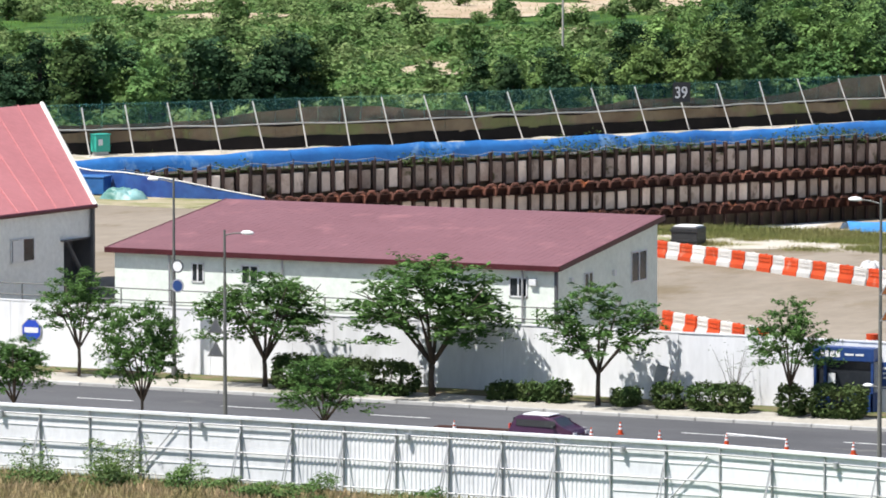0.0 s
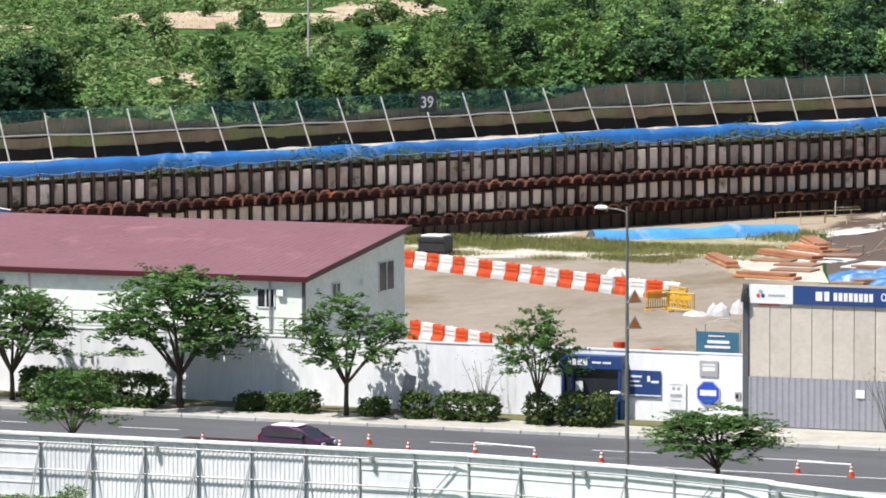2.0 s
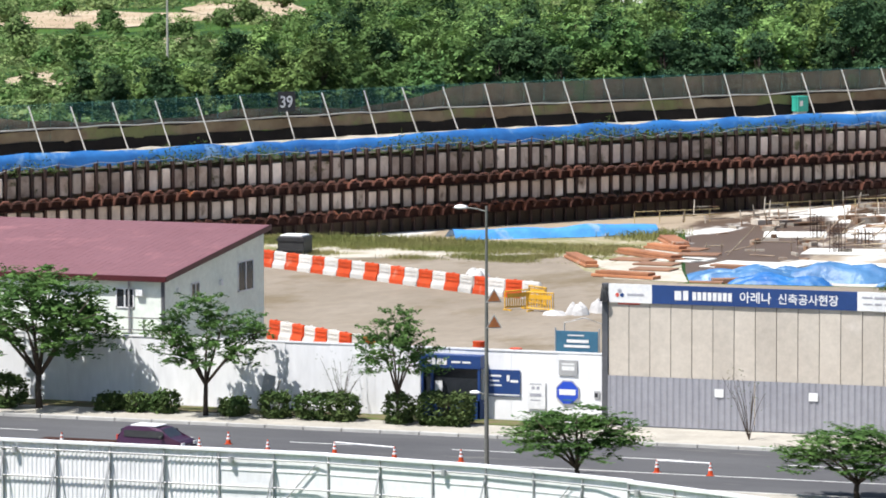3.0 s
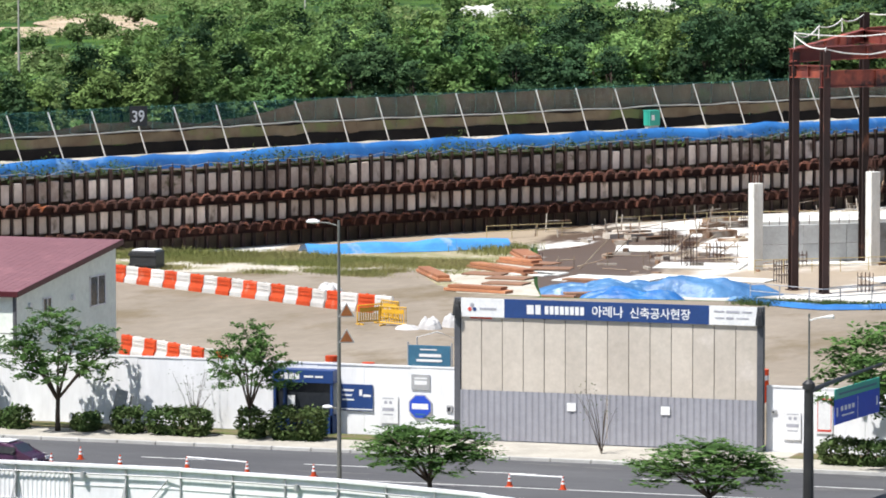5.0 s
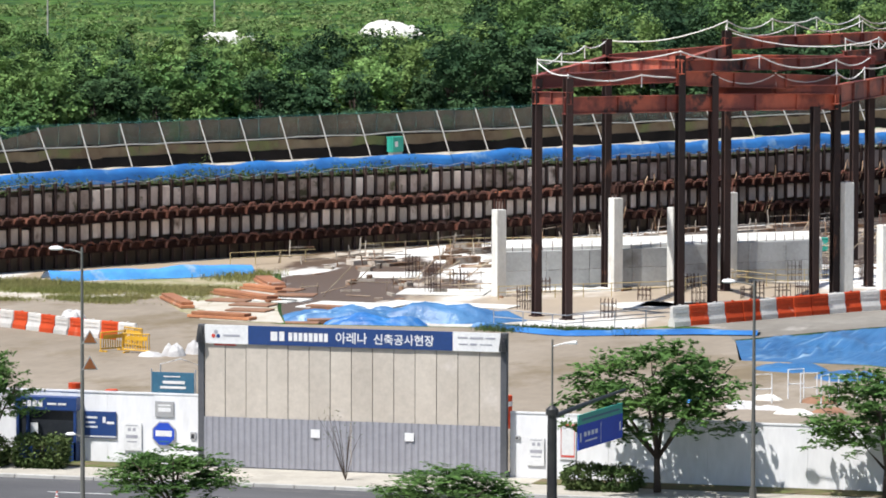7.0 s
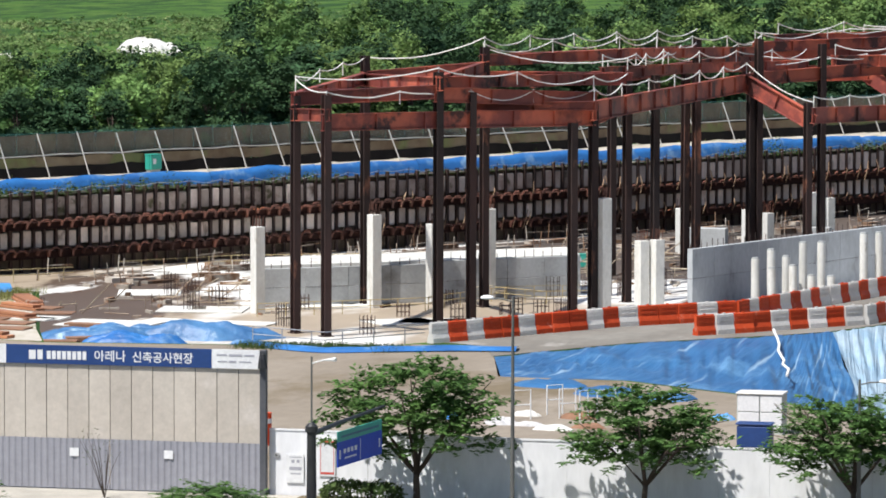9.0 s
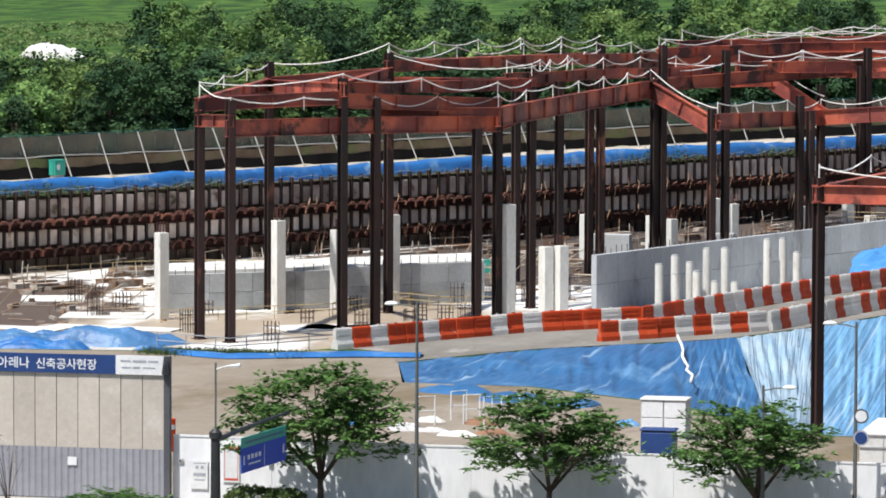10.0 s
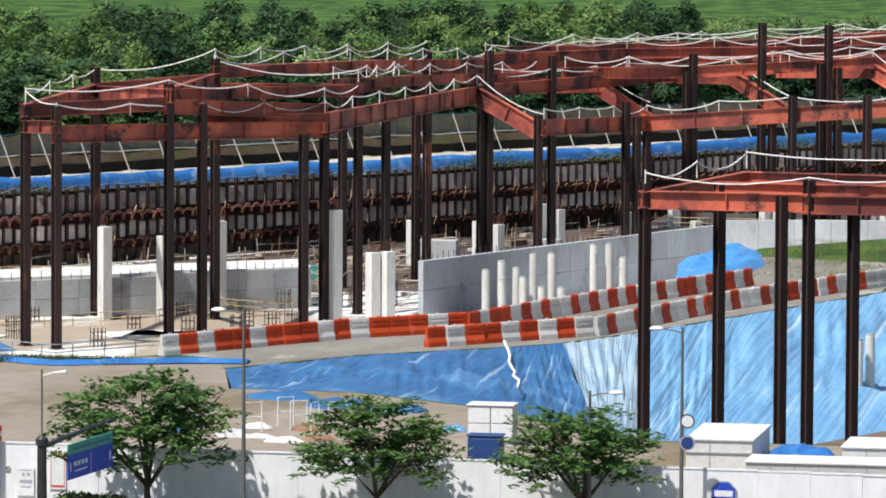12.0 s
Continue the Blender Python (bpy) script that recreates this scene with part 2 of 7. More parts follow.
def tarp_crease_sheen(m, pale, amount):
    """Creases that run downhill over a draped sheet, along its own u and v, with their pale sheen painted into the
    colour.
    """
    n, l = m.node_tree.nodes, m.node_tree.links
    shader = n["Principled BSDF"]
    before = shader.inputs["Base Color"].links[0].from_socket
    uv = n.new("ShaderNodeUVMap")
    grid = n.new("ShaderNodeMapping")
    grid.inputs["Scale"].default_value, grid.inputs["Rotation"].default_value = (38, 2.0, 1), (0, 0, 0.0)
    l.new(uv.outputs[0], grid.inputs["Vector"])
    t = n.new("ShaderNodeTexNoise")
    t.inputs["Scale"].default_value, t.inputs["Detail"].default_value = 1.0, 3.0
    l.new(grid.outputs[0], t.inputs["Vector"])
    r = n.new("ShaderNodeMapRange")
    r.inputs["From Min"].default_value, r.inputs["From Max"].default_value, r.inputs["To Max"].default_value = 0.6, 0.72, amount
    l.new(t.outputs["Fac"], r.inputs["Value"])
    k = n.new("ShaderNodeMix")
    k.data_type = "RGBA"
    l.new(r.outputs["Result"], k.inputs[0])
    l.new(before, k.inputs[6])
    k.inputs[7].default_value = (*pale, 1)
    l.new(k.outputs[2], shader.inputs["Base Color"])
    b = n.new("ShaderNodeBump")
    b.inputs["Strength"].default_value, b.inputs["Distance"].default_value = 0.9, 0.25
    l.new(t.outputs["Fac"], b.inputs["Height"])
    l.new(b.outputs[0], shader.inputs["Normal"])
    return m


BANK_TARP = tarp_crease_sheen(material("bank_tarpaulin", (0.032, 0.13, 0.29), (0.024, 0.095, 0.23), 0.2, 0.45, fine=1.6, spots=((0.1, 0.23, 0.4), 0.15, 0.56, 0.68)), (0.36, 0.5, 0.62), 0.6)
BANK_BRIGHT = tarp_crease_sheen(material("bank_tarpaulin_bright", (0.19, 0.39, 0.59), (0.14, 0.32, 0.53), 0.25, 0.45, fine=1.6, spots=((0.2, 0.36, 0.55), 0.4, 0.56, 0.7)), (0.55, 0.66, 0.75), 0.8)
BANK_PALE = tarp_crease_sheen(material("bank_tarpaulin_pale", (0.36, 0.46, 0.54), (0.25, 0.38, 0.5), 0.4, 0.5, fine=1.2, spots=((0.1, 0.14, 0.16), 1.1, 0.62, 0.7)), (0.6, 0.66, 0.7), 0.5)


# ---- builders ----
def box(bm, x0, x1, y0, y1, z0, z1, m=None, bevel=0.0):
    made = bmesh.ops.create_cube(bm, size=1.0)["verts"]
    for v in made:
        v.co = Vector((x0 + (v.co.x + 0.5) * (x1 - x0), y0 + (v.co.y + 0.5) * (y1 - y0), z0 + (v.co.z + 0.5) * (z1 - z0)))
    if bevel:
        edges = list({e for v in made for e in v.link_edges})
        made = bmesh.ops.bevel(bm, geom=edges, offset=bevel, segments=2, affect="EDGES", profile=0.5)["verts"]
    if m:
        for v in made:
            v.co = m @ v.co


def tube(bm, points, radii, sides=8):
    """A tapered tube through points."""
    rings = []
    points = [Vector(p) for p in points]
    for i, p in enumerate(points):
        way = (points[min(i + 1, len(points) - 1)] - points[max(i - 1, 0)]).normalized()
        a = way.orthogonal().normalized()
        c = way.cross(a)
        r = radii[i] if isinstance(radii, (list, tuple)) else radii
        rings.append([bm.verts.new(p + (a * math.cos(k * math.tau / sides) + c * math.sin(k * math.tau / sides)) * r) for k in range(sides)])
    for lo, hi in zip(rings, rings[1:]):
        for k in range(sides):
            bm.faces.new((lo[k], lo[(k + 1) % sides], hi[(k + 1) % sides], hi[k]))
    bm.faces.new(rings[0][::-1])
    bm.faces.new(rings[-1])


def prism(bm, outline, y0, y1, m=None):
    """An outline in x and z, drawn out along y."""
    a = [bm.verts.new((x, y0, z)) for x, z in outline]
    b = [bm.verts.new((x, y1, z)) for x, z in outline]
    bm.faces.new(a)
    bm.faces.new(b[::-1])
    for i in range(len(a)):
        j = (i + 1) % len(a)
        bm.faces.new((a[j], a[i], b[i], b[j]))
    if m:
        for v in a + b:
            v.co = m @ v.co


def mesh_of(name, bm, mat, smooth=False):
    bmesh.ops.recalc_face_normals(bm, faces=bm.faces)
    data = bpy.data.meshes.new(name)
    bm.to_mesh(data)
    bm.free()
    data.materials.append(mat)
    if smooth:
        data.shade_smooth()
    return data


def part(name, bm, mat, parent, label="", smooth=False):
    ob = new(name, bm if isinstance(bm, bpy.types.Mesh) else mesh_of(name, bm, mat, smooth))
    ob.parent = parent
    return tagged(ob, label)


def thing(name, label, category, at=None, group="", kind=""):
    ob = new(name)
    if at is not None:
        ob.matrix_basis = at if isinstance(at, Matrix) else Matrix.Translation(at)
    return tagged(ob, label, category, group, kind)


def solid(name, bm, mat, label, category, kind="structure", smooth=False):
    return tagged(new(name, mesh_of(name, bm, mat, smooth)), label, category, "", kind)


def boxed(*sizes, bevel=0.0, m=None):
    bm = bmesh.new()
    for s in sizes:
        box(bm, *s, bevel=bevel, m=m)
    return bm


def tubed(*runs, sides=8):
    bm = bmesh.new()
    for points, radii in runs:
        tube(bm, points, radii, sides)
    return bm


def along(points, step, start=0.0):
    """Places at even steps along a line of points, each with the way that the line goes there."""
    points = [Vector((*p[:2], p[2] if len(p) > 2 else 0)) for p in points]
    left = start
    for a, b in zip(points, points[1:]):
        d = (b - a).length
        while left <= d:
            yield a + (b - a) * (left / d), (b - a).normalized()
            left += step
        left -= d


def facing(p, way):
    """A pose at p whose x runs along way, on the level."""
    return Matrix.Translation(p) @ Matrix.Rotation(math.atan2(way.y, way.x), 4, "Z")


def quads(name, corners, mat):
    """One mesh of loose four-cornered leaves, from an array of n x 4 x 3."""
    n = len(corners)
    data = bpy.data.meshes.new(name)
    data.vertices.add(4 * n)
    data.vertices.foreach_set("co", np.ascontiguousarray(corners, dtype=np.float32).ravel())
    data.loops.add(4 * n)
    data.loops.foreach_set("vertex_index", np.arange(4 * n, dtype=np.int32))
    data.polygons.add(n)
    data.polygons.foreach_set("loop_start", np.arange(0, 4 * n, 4, dtype=np.int32))
    data.update(calc_edges=True)
    data.materials.append(mat)
    return data


def leaves(rng, centres, size, spread, per, tilt=0.6, outward=None):
    """Leaves round each centre: spread is the reach of a clump in x, y and z, tilt how far leaves lean off the level."""
    n = len(centres) * per
    c = np.repeat(np.asarray(centres), per, axis=0) + rng.normal(size=(n, 3)) * np.asarray(spread)
    normal = np.column_stack([rng.normal(size=(n, 2)) * tilt, np.ones(n)])
    if outward is not None:
        normal = np.repeat(np.asarray(outward), per, axis=0) + rng.normal(size=(n, 3)) * tilt
    normal /= np.linalg.norm(normal, axis=1)[:, None]
    spin = rng.uniform(0, math.tau, n)
    side = np.column_stack([np.cos(spin), np.sin(spin), np.zeros(n)])
    side -= normal * (side * normal).sum(1)[:, None]
    side /= np.linalg.norm(side, axis=1)[:, None]
    other = np.cross(normal, side)
    s = (size * rng.uniform(0.6, 1.35, n))[:, None]
    return np.stack([c - side * s, c - other * s * 0.45, c + side * s, c + other * s * 0.45], axis=1)


# ---- ground, pits and road ----
PIT_WALL = [(-206, 331), (-181, 373), (-158, 414), (-148, 430), (-98, 505), (-66, 560), (-36, 610), (0, 668)]
NEAR_EDGE = [(-173, 334.4), (-150, 327), (-131.6, 325), (-123, 326.5), (-111, 338), (-101.9, 310.3), (-99, 302.3), (-86, 304), (-80.5, 301),
             (-75.5, 308.5), (-67, 323.5), (-54, 352), (-50.5, 372), (-50, 409), (-40, 425), (10, 470)]
FLOOR = -7.0
TARP_TOP = [(-69.3, 299.6), (-63, 310.5), (-55, 318), (-52.0, 321.5), (-47.8, 331.5), (-43.7, 344), (-35.6, 367.6), (-20, 400)]
TARP_FOOT = [(-66.4, 288.8, -0.05), (-58.6, 288.6, -0.3), (-49.5, 285, -2.0), (-46.5, 303, -4.5), (-45.5, 310, -5.8), (-41, 319, -7), (-31.5, 342, -7), (-14, 372, -7)]
pit = PIT_WALL + [(30, 680), (30, 480)] + NEAR_EDGE[::-1]
NEAR_SIDE = [(10, 400), (10, 267), (-38, 267), (-44, 273), (-49, 281), (-58.7, 288.2), (-66.5, 288.5)]
near_pit = TARP_TOP + NEAR_SIDE


def flat(bm, outline, z, holes=()):
    edges = []
    for ring in (outline, *holes):
        vs = [bm.verts.new((p[0], p[1], z)) for p in ring]
        edges += [bm.edges.new((vs[i], vs[(i + 1) % len(vs)])) for i in range(len(vs))]
    bmesh.ops.triangle_fill(bm, edges=edges, use_beauty=True, use_dissolve=False)


def skirt(bm, points, z0, z1):
    lo = [bm.verts.new((p[0], p[1], z0)) for p in points]
    hi = [bm.verts.new((p[0], p[1], z1)) for p in points]
    for i in range(len(lo) - 1):
        bm.faces.new((lo[i], lo[i + 1], hi[i + 1], hi[i]))


bm = bmesh.new()
flat(bm, [(-3000, -200), (3000, -200), (3000, 4500), (-3000, 4500)], 0, (pit, near_pit))
ground = solid("ground", bm, MEADOW, "grassy ground with bare patches of soil", "ground")
bm = bmesh.new()
skirt(bm, NEAR_EDGE, FLOOR, 0)
skirt(bm, [PIT_WALL[0], NEAR_EDGE[0]], FLOOR, 0)
solid("pit_side", bm, EARTH, "bare cut earth at the near side of the pit", "ground")
bm = bmesh.new()
flat(bm, pit, FLOOR)
solid("pit_floor", bm, SLAB, "wet concrete slab with brown puddles in the pit", "floor")
bm = bmesh.new()
flat(bm, [(-121.5, 462), (-112, 452), (-95, 441), (-84, 445), (-74, 470), (-70.2, 478), (-70.2, 501), (-36, 501), (-20, 520), (-12, 648), (-36.4, 609.6), (-66.4, 559.6), (-98.4, 504.6)], FLOOR + 0.02)
solid("pit_mud", bm, MUD, "dark wet mud at the foot of the pile wall", "floor")
bm = bmesh.new()
flat(bm, near_pit, FLOOR)
skirt(bm, TARP_TOP[-1:] + NEAR_SIDE + TARP_TOP[:1], FLOOR, 0.01)
solid("near_pit_floor", bm, EARTH, "bare earth at the bottom of the covered pit", "floor")
bm = bmesh.new()
YARD = [(-260, 231), (10, 231), (10, 266.7), (-38.2, 266.6), (-44.3, 272.7), (-49.3, 280.7), (-58.9, 287.8), (-66.5, 288.5), (-69.3, 299.6), (-71.5, 306.2), (-76, 306.6), (-80.5, 300.4), (-86, 303.3), (-98.9, 301.8),
        (-104, 303), (-108, 308), (-113, 318), (-128, 311), (-175, 325), (-260, 330)]
flat(bm, YARD, 0.02)
solid("site_yard", bm, DIRT, "packed dirt yard with tyre tracks", "ground")
bm = bmesh.new()
flat(bm, [(-128, 310.5), (-113, 317.5), (-108, 309), (-107.8, 312), (-110.5, 326), (-124, 321), (-136, 320)], 0.03)
solid("gravel_patch", bm, PALE_GRAVEL, "pale gravel with thin weeds", "ground")
bm = bmesh.new()
flat(bm, [(-69.6, 300.2), (-63.2, 310.8), (-55.2, 318.3), (-52.3, 321.8), (-48.1, 331.5), (-44, 344), (-36, 367.6), (-36, 395), (-49.8, 400), (-50.3, 372), (-53.8, 351), (-66.8, 322.5), (-75, 308.5), (-71.4, 306.4)], 0.03)
solid("gravel_lane", bm, GREY_GRAVEL, "grey gravel lane between the water barriers and the bank", "ground")
bm = bmesh.new()
flat(bm, [(-175, 325), (-128, 311.2), (-113.2, 318.2), (-110.6, 326), (-111.1, 337), (-122.9, 326), (-131.6, 324.7), (-150, 326.7), (-173, 334)], 0.025)
flat(bm, [(-300, 329.7), (-175.2, 324.9), (-173.2, 334), (-206, 330.7), (-222, 362), (-300, 362)], 0.025)
solid("weedy_verge", bm, VERGE, "sandy verge with thin dry weeds beside the pit", "ground")
bm = boxed((-400, 200, 209.4, 224.2, -0.2, 0.012))
solid("road", bm, ASPHALT, "dark grey asphalt road", "road")
bm = boxed((-400, 200, 224.5, 230.2, -0.2, 0.15), (-400, 200, 198.0, 209.1, -0.2, 0.15))
solid("pavement", bm, PAVING, "pale paved pavement beside the road", "pavement")
kerb = thing("kerb", "pale granite kerb along the road", "kerb", kind="structure")
stone = mesh_of("kerb_stone", boxed((-0.98, 0.98, -0.15, 0.15, -0.1, 0.17), bevel=0.02), KERB)
for i in range(36):
    part("kerb_stone", stone, None, kerb).location = (-136 + 2 * i, 224.35, 0)
part("kerb_run", boxed((-400, -137, 224.2, 224.5, -0.1, 0.17), (-64.1, 200, 224.2, 224.5, -0.1, 0.17), (-400, 200, 209.1, 209.4, -0.1, 0.17)), KERB, kerb)
bm = bmesh.new()
for i in range(-20, 30):
    box(bm, -100 + 8.2 * i, -96.8 + 8.2 * i, 219.6, 219.75, 0.0, 0.017)
box(bm, -400, 200, 214.9, 215.05, 0.0, 0.017)
solid("lane_marking", bm, LINE, "worn white lane marking on asphalt", "road marking")
bm = bmesh.new()
for x0, x1 in ((-150, -81.5), (-62.5, -20)):
    box(bm, x0, x1, 228.0, 230.0, 0.1, 0.19)
solid("planting_strip", bm, SOIL, "bare soil planting strip with weeds", "planting bed")


# the shoulder of the yard beside the pit
bm = bmesh.new()
flat(bm, [(-126, 319), (-123, 326.2), (-111.4, 337.6), (-102.2, 310), (-99.3, 302.5), (-104, 300), (-128, 308)], 0.018)
solid("yard_shoulder", bm, VERGE, "sandy shoulder of the yard beside the pit", "ground")
# washed-out cement at the side of the pit
bm = bmesh.new()
flat(bm, [(-111.2, 336.8), (-109.0, 322), (-107.6, 309.5), (-105, 303.2), (-99.2, 302.6), (-102.1, 310.2)], 0.035)
solid("cement_wash", bm, PALE_GRAVEL, "washed-out cement and boards at the side of the pit", "ground")


def bank(top, foot, rng, nu=120, nv=22):
    """The covered bank: a cloth draped between its top and its foot, in soft folds that run downhill."""
    bm = bmesh.new()
    def at(line, u):
        k = min(int(u * (len(line) - 1)), len(line) - 2)
        f = u * (len(line) - 1) - k
        a, b = (Vector((*p[:2], p[2] if len(p) > 2 else 0.06)) for p in (line[k], line[k + 1]))
        return a.lerp(b, f)
    rows = []
    for i in range(nu + 1):
        u = i / nu
        a, b = at(top, u), at(foot, u)
        row = []
        for j in range(nv + 1):
            v = j / nv
            p = a.lerp(b, v)
            fold = noise.noise((u * 60, v * 3 + u * 8, 3)) * 0.28 + noise.noise((u * 14, v * 5, 9)) * 0.4
            p.z += (fold - 0.1) * math.sin(math.pi * min(1, v * 1.1 + 0.08)) * 1.1 * min(1.0, u * 9 + 0.02)
            row.append(bm.verts.new(p))
        rows.append(row)
    uv = bm.loops.layers.uv.new("UVMap")
    for i in range(nu):
        for j in range(nv):
            f = bm.faces.new((rows[i][j], rows[i + 1][j], rows[i + 1][j + 1], rows[i][j + 1]))
            for loop, (a, b) in zip(f.loops, ((i, j), (i + 1, j), (i + 1, j + 1), (i, j + 1))):
                loop[uv].uv = (a / nu + 0.25 * b / nv, b / nv)
    return bm


bank_thing = thing("tarpaulin_bank", "blue tarpaulins draped over an earth bank, creased and weathered", "tarpaulin")
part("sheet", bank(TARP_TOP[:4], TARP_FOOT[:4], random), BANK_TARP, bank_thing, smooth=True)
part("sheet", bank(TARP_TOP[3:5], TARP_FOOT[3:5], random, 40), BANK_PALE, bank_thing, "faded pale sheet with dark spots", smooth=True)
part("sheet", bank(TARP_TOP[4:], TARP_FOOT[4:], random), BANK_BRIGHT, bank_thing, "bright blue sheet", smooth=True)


# a twisted white cloth strip that runs down over the covered bank
bm = bmesh.new()
a, b = Vector((-55.2, 317.8, 0.1)), Vector((-51.3, 300.5, -1.1))
tube(bm, [a.lerp(b, k / 9) + Vector((0.25 * noise.noise((k * 0.8, 1, 2)), 0, 0.35 + 0.1 * math.sin(k))) for k in range(10)], 0.09, 6)
bm_strip = thing("cloth_strip", "twisted white cloth strip lying down the blue bank", "cloth strip")
part("strip", bm, ROPE, bm_strip)

# ---- far pit wall: soldier piles, lagging, walers ----
wall_far = thing("wall_far", "rusted soldier pile wall with grey lagging and steel walers", "retaining wall", kind="structure")
bm = bmesh.new()
skirt(bm, [(p[0] - 0.5, p[1] + 0.4) for p in PIT_WALL], FLOOR - 0.5, 0.0)
part("backing", bm, EARTH, wall_far)
bm = bmesh.new()
for y in (-0.16, 0.14):
    box(bm, -0.13, 0.13, y, y + 0.025, FLOOR - 0.2, 0.45)
box(bm, -0.02, 0.02, -0.16, 0.14, FLOOR - 0.2, 0.45)
pile_mesh = mesh_of("pile", bm, RUST_DARK)
board_mesh = mesh_of("lagging_board", boxed((-0.5, 0.5, -0.05, 0.15, -0.85, 0.85), bevel=0.1), LAGGING)
dirty_mesh = mesh_of("lagging_board", boxed((-0.5, 0.5, -0.02, 0.18, -0.85, 0.85), bevel=0.1), DIRTY_LAGGING)
bm = bmesh.new()
prism(bm, [(-0.05, 0.1), (0.05, 0.1), (0.05, -0.6), (-0.05, -0.6)], -0.8, 0)
tube(bm, [(-0.05, -0.75, -0.5), (0.05, -0.85, -0.05), (0.35, -0.9, 0.2), (0.8, -0.9, 0.22), (1.15, -0.85, 0.0)], [0.06, 0.1, 0.12, 0.12, 0.08], 6)
bracket_mesh = mesh_of("bracket", bm, RUST)
STEP = 1.31
places = list(along(PIT_WALL, STEP, 3.0))
spare, rust = bmesh.new(), bmesh.new()
for i, (p, way) in enumerate(places):
    m = facing(p, way)
    lean = random.uniform(-0.02, 0.02)
    if i < 250:
        part("pile", pile_mesh, None, wall_far).matrix_basis = m @ Matrix.Translation((random.uniform(-0.06, 0.06), 0, random.uniform(-0.25, 0.1)))
    for level, tall in ((-1.15, 1.0), (-3.95, 0.85), (-6.1, 0.6)):
        gone = level > -2 and noise.noise((i * 0.23, 7, 1)) > -0.02
        if i < 148 and level > -5:
            part("lagging_board", dirty_mesh if gone else board_mesh, None, wall_far).matrix_basis = (
                m @ Matrix.Translation((0.65 + random.uniform(-0.05, 0.05), random.uniform(-0.02, 0.06), level + random.uniform(-0.12, 0.12)))
                @ Matrix.Rotation(random.uniform(-0.03, 0.03), 4, "Y") @ Matrix.Diagonal((random.uniform(0.85, 1.02), 1, tall * random.uniform(0.9, 1.08), 1)))
        elif level > -5:
            high = tall * random.uniform(0.7, 0.9)
            box(spare, 0.16, 1.14, 0.0, 0.12, level - high, level + high, m=m)
    if i >= 148 and (i % 6 == 3 or i == len(places) - 1):
        tagged(part("lagging_rest", spare, LAGGING, wall_far), kind="stuff")
        spare = bmesh.new()
    for level in (-2.35, -5.0):
        if i >= 148:
            tube(rust, [m @ Vector((random.uniform(-0.6, -0.2), -0.8, level + 0.05)), m @ Vector((0.0, -0.95, level + random.uniform(0.1, 0.4))), m @ Vector((0.4, -0.8, level - random.uniform(0.0, 0.5)))], 0.1, 5)
        else:
            part("bracket", bracket_mesh, None, wall_far).matrix_basis = m @ Matrix.Translation((random.uniform(-0.1, 0.1), -0.15, level)) @ Matrix.Rotation(random.uniform(-0.12, 0.12), 4, "Y") @ Matrix.Diagonal((random.uniform(0.85, 1.1), 1, random.uniform(0.6, 1.25), 1))
tagged(part("bracket_rest", rust, RUST, wall_far), kind="stuff")
for level in (-2.75, -5.4):
    for a, b in zip(PIT_WALL, PIT_WALL[1:]):
        a3, b3 = Vector((*a, level)), Vector((*b, level))
        way = (b3 - a3).normalized()
        m = facing(a3, way)
        d = (b3 - a3).length
        bm = boxed((0, d, -0.75, -0.2, 0.27, 0.32), (0, d, -0.75, -0.2, -0.32, -0.27), (0, d, -0.5, -0.44, -0.3, 0.3), m=m)
        part("waler", bm, WALER, wall_far)
# torn anchor strands that hang and stick out from the walers
loose = bmesh.new()
for i, (p, way) in enumerate(places):
    if i > 120 and noise.noise((i * 0.11, 3, 8)) > -0.15:
        m = facing(p, way)
        for level in (-2.2, -4.9):
            if random.random() < 0.62:
                x, bend = random.uniform(-0.5, 0.5), random.uniform(-0.5, 0.5)
                tube(loose, [m @ Vector((x, -0.8, level - random.uniform(0.3, 1.0))), m @ Vector((x + bend * 0.3, -1.15, level + 0.25)), m @ Vector((x + bend, -1.0, level + random.uniform(0.5, 1.3)))], [0.05, 0.07, 0.04], 5)
tagged(part("anchor_strand", loose, STRAND, wall_far, "pale torn anchor strands"), kind="stuff")
# a slack hand line on thin stakes along the head of the wall
stake_mesh = mesh_of("stake", tubed((((0, 0, -0.2), (0, 0, 0.75)), 0.04), sides=5), RUST_DARK)
line_points = []
for i, (p, way) in enumerate(along(PIT_WALL, 3.93, 3.0)):
    q = p + Vector((way.y, -way.x, 0)) * 0.25
    part("stake", stake_mesh, None, wall_far).location = q
    line_points += [q + Vector((0, 0, 0.6)), q + way * 1.96 + Vector((0, 0, 0.6 - random.uniform(0.1, 0.5)))]
bm = bmesh.new()
tube(bm, line_points, 0.025, 5)
part("hand_line", bm, GREY_STEEL, wall_far)
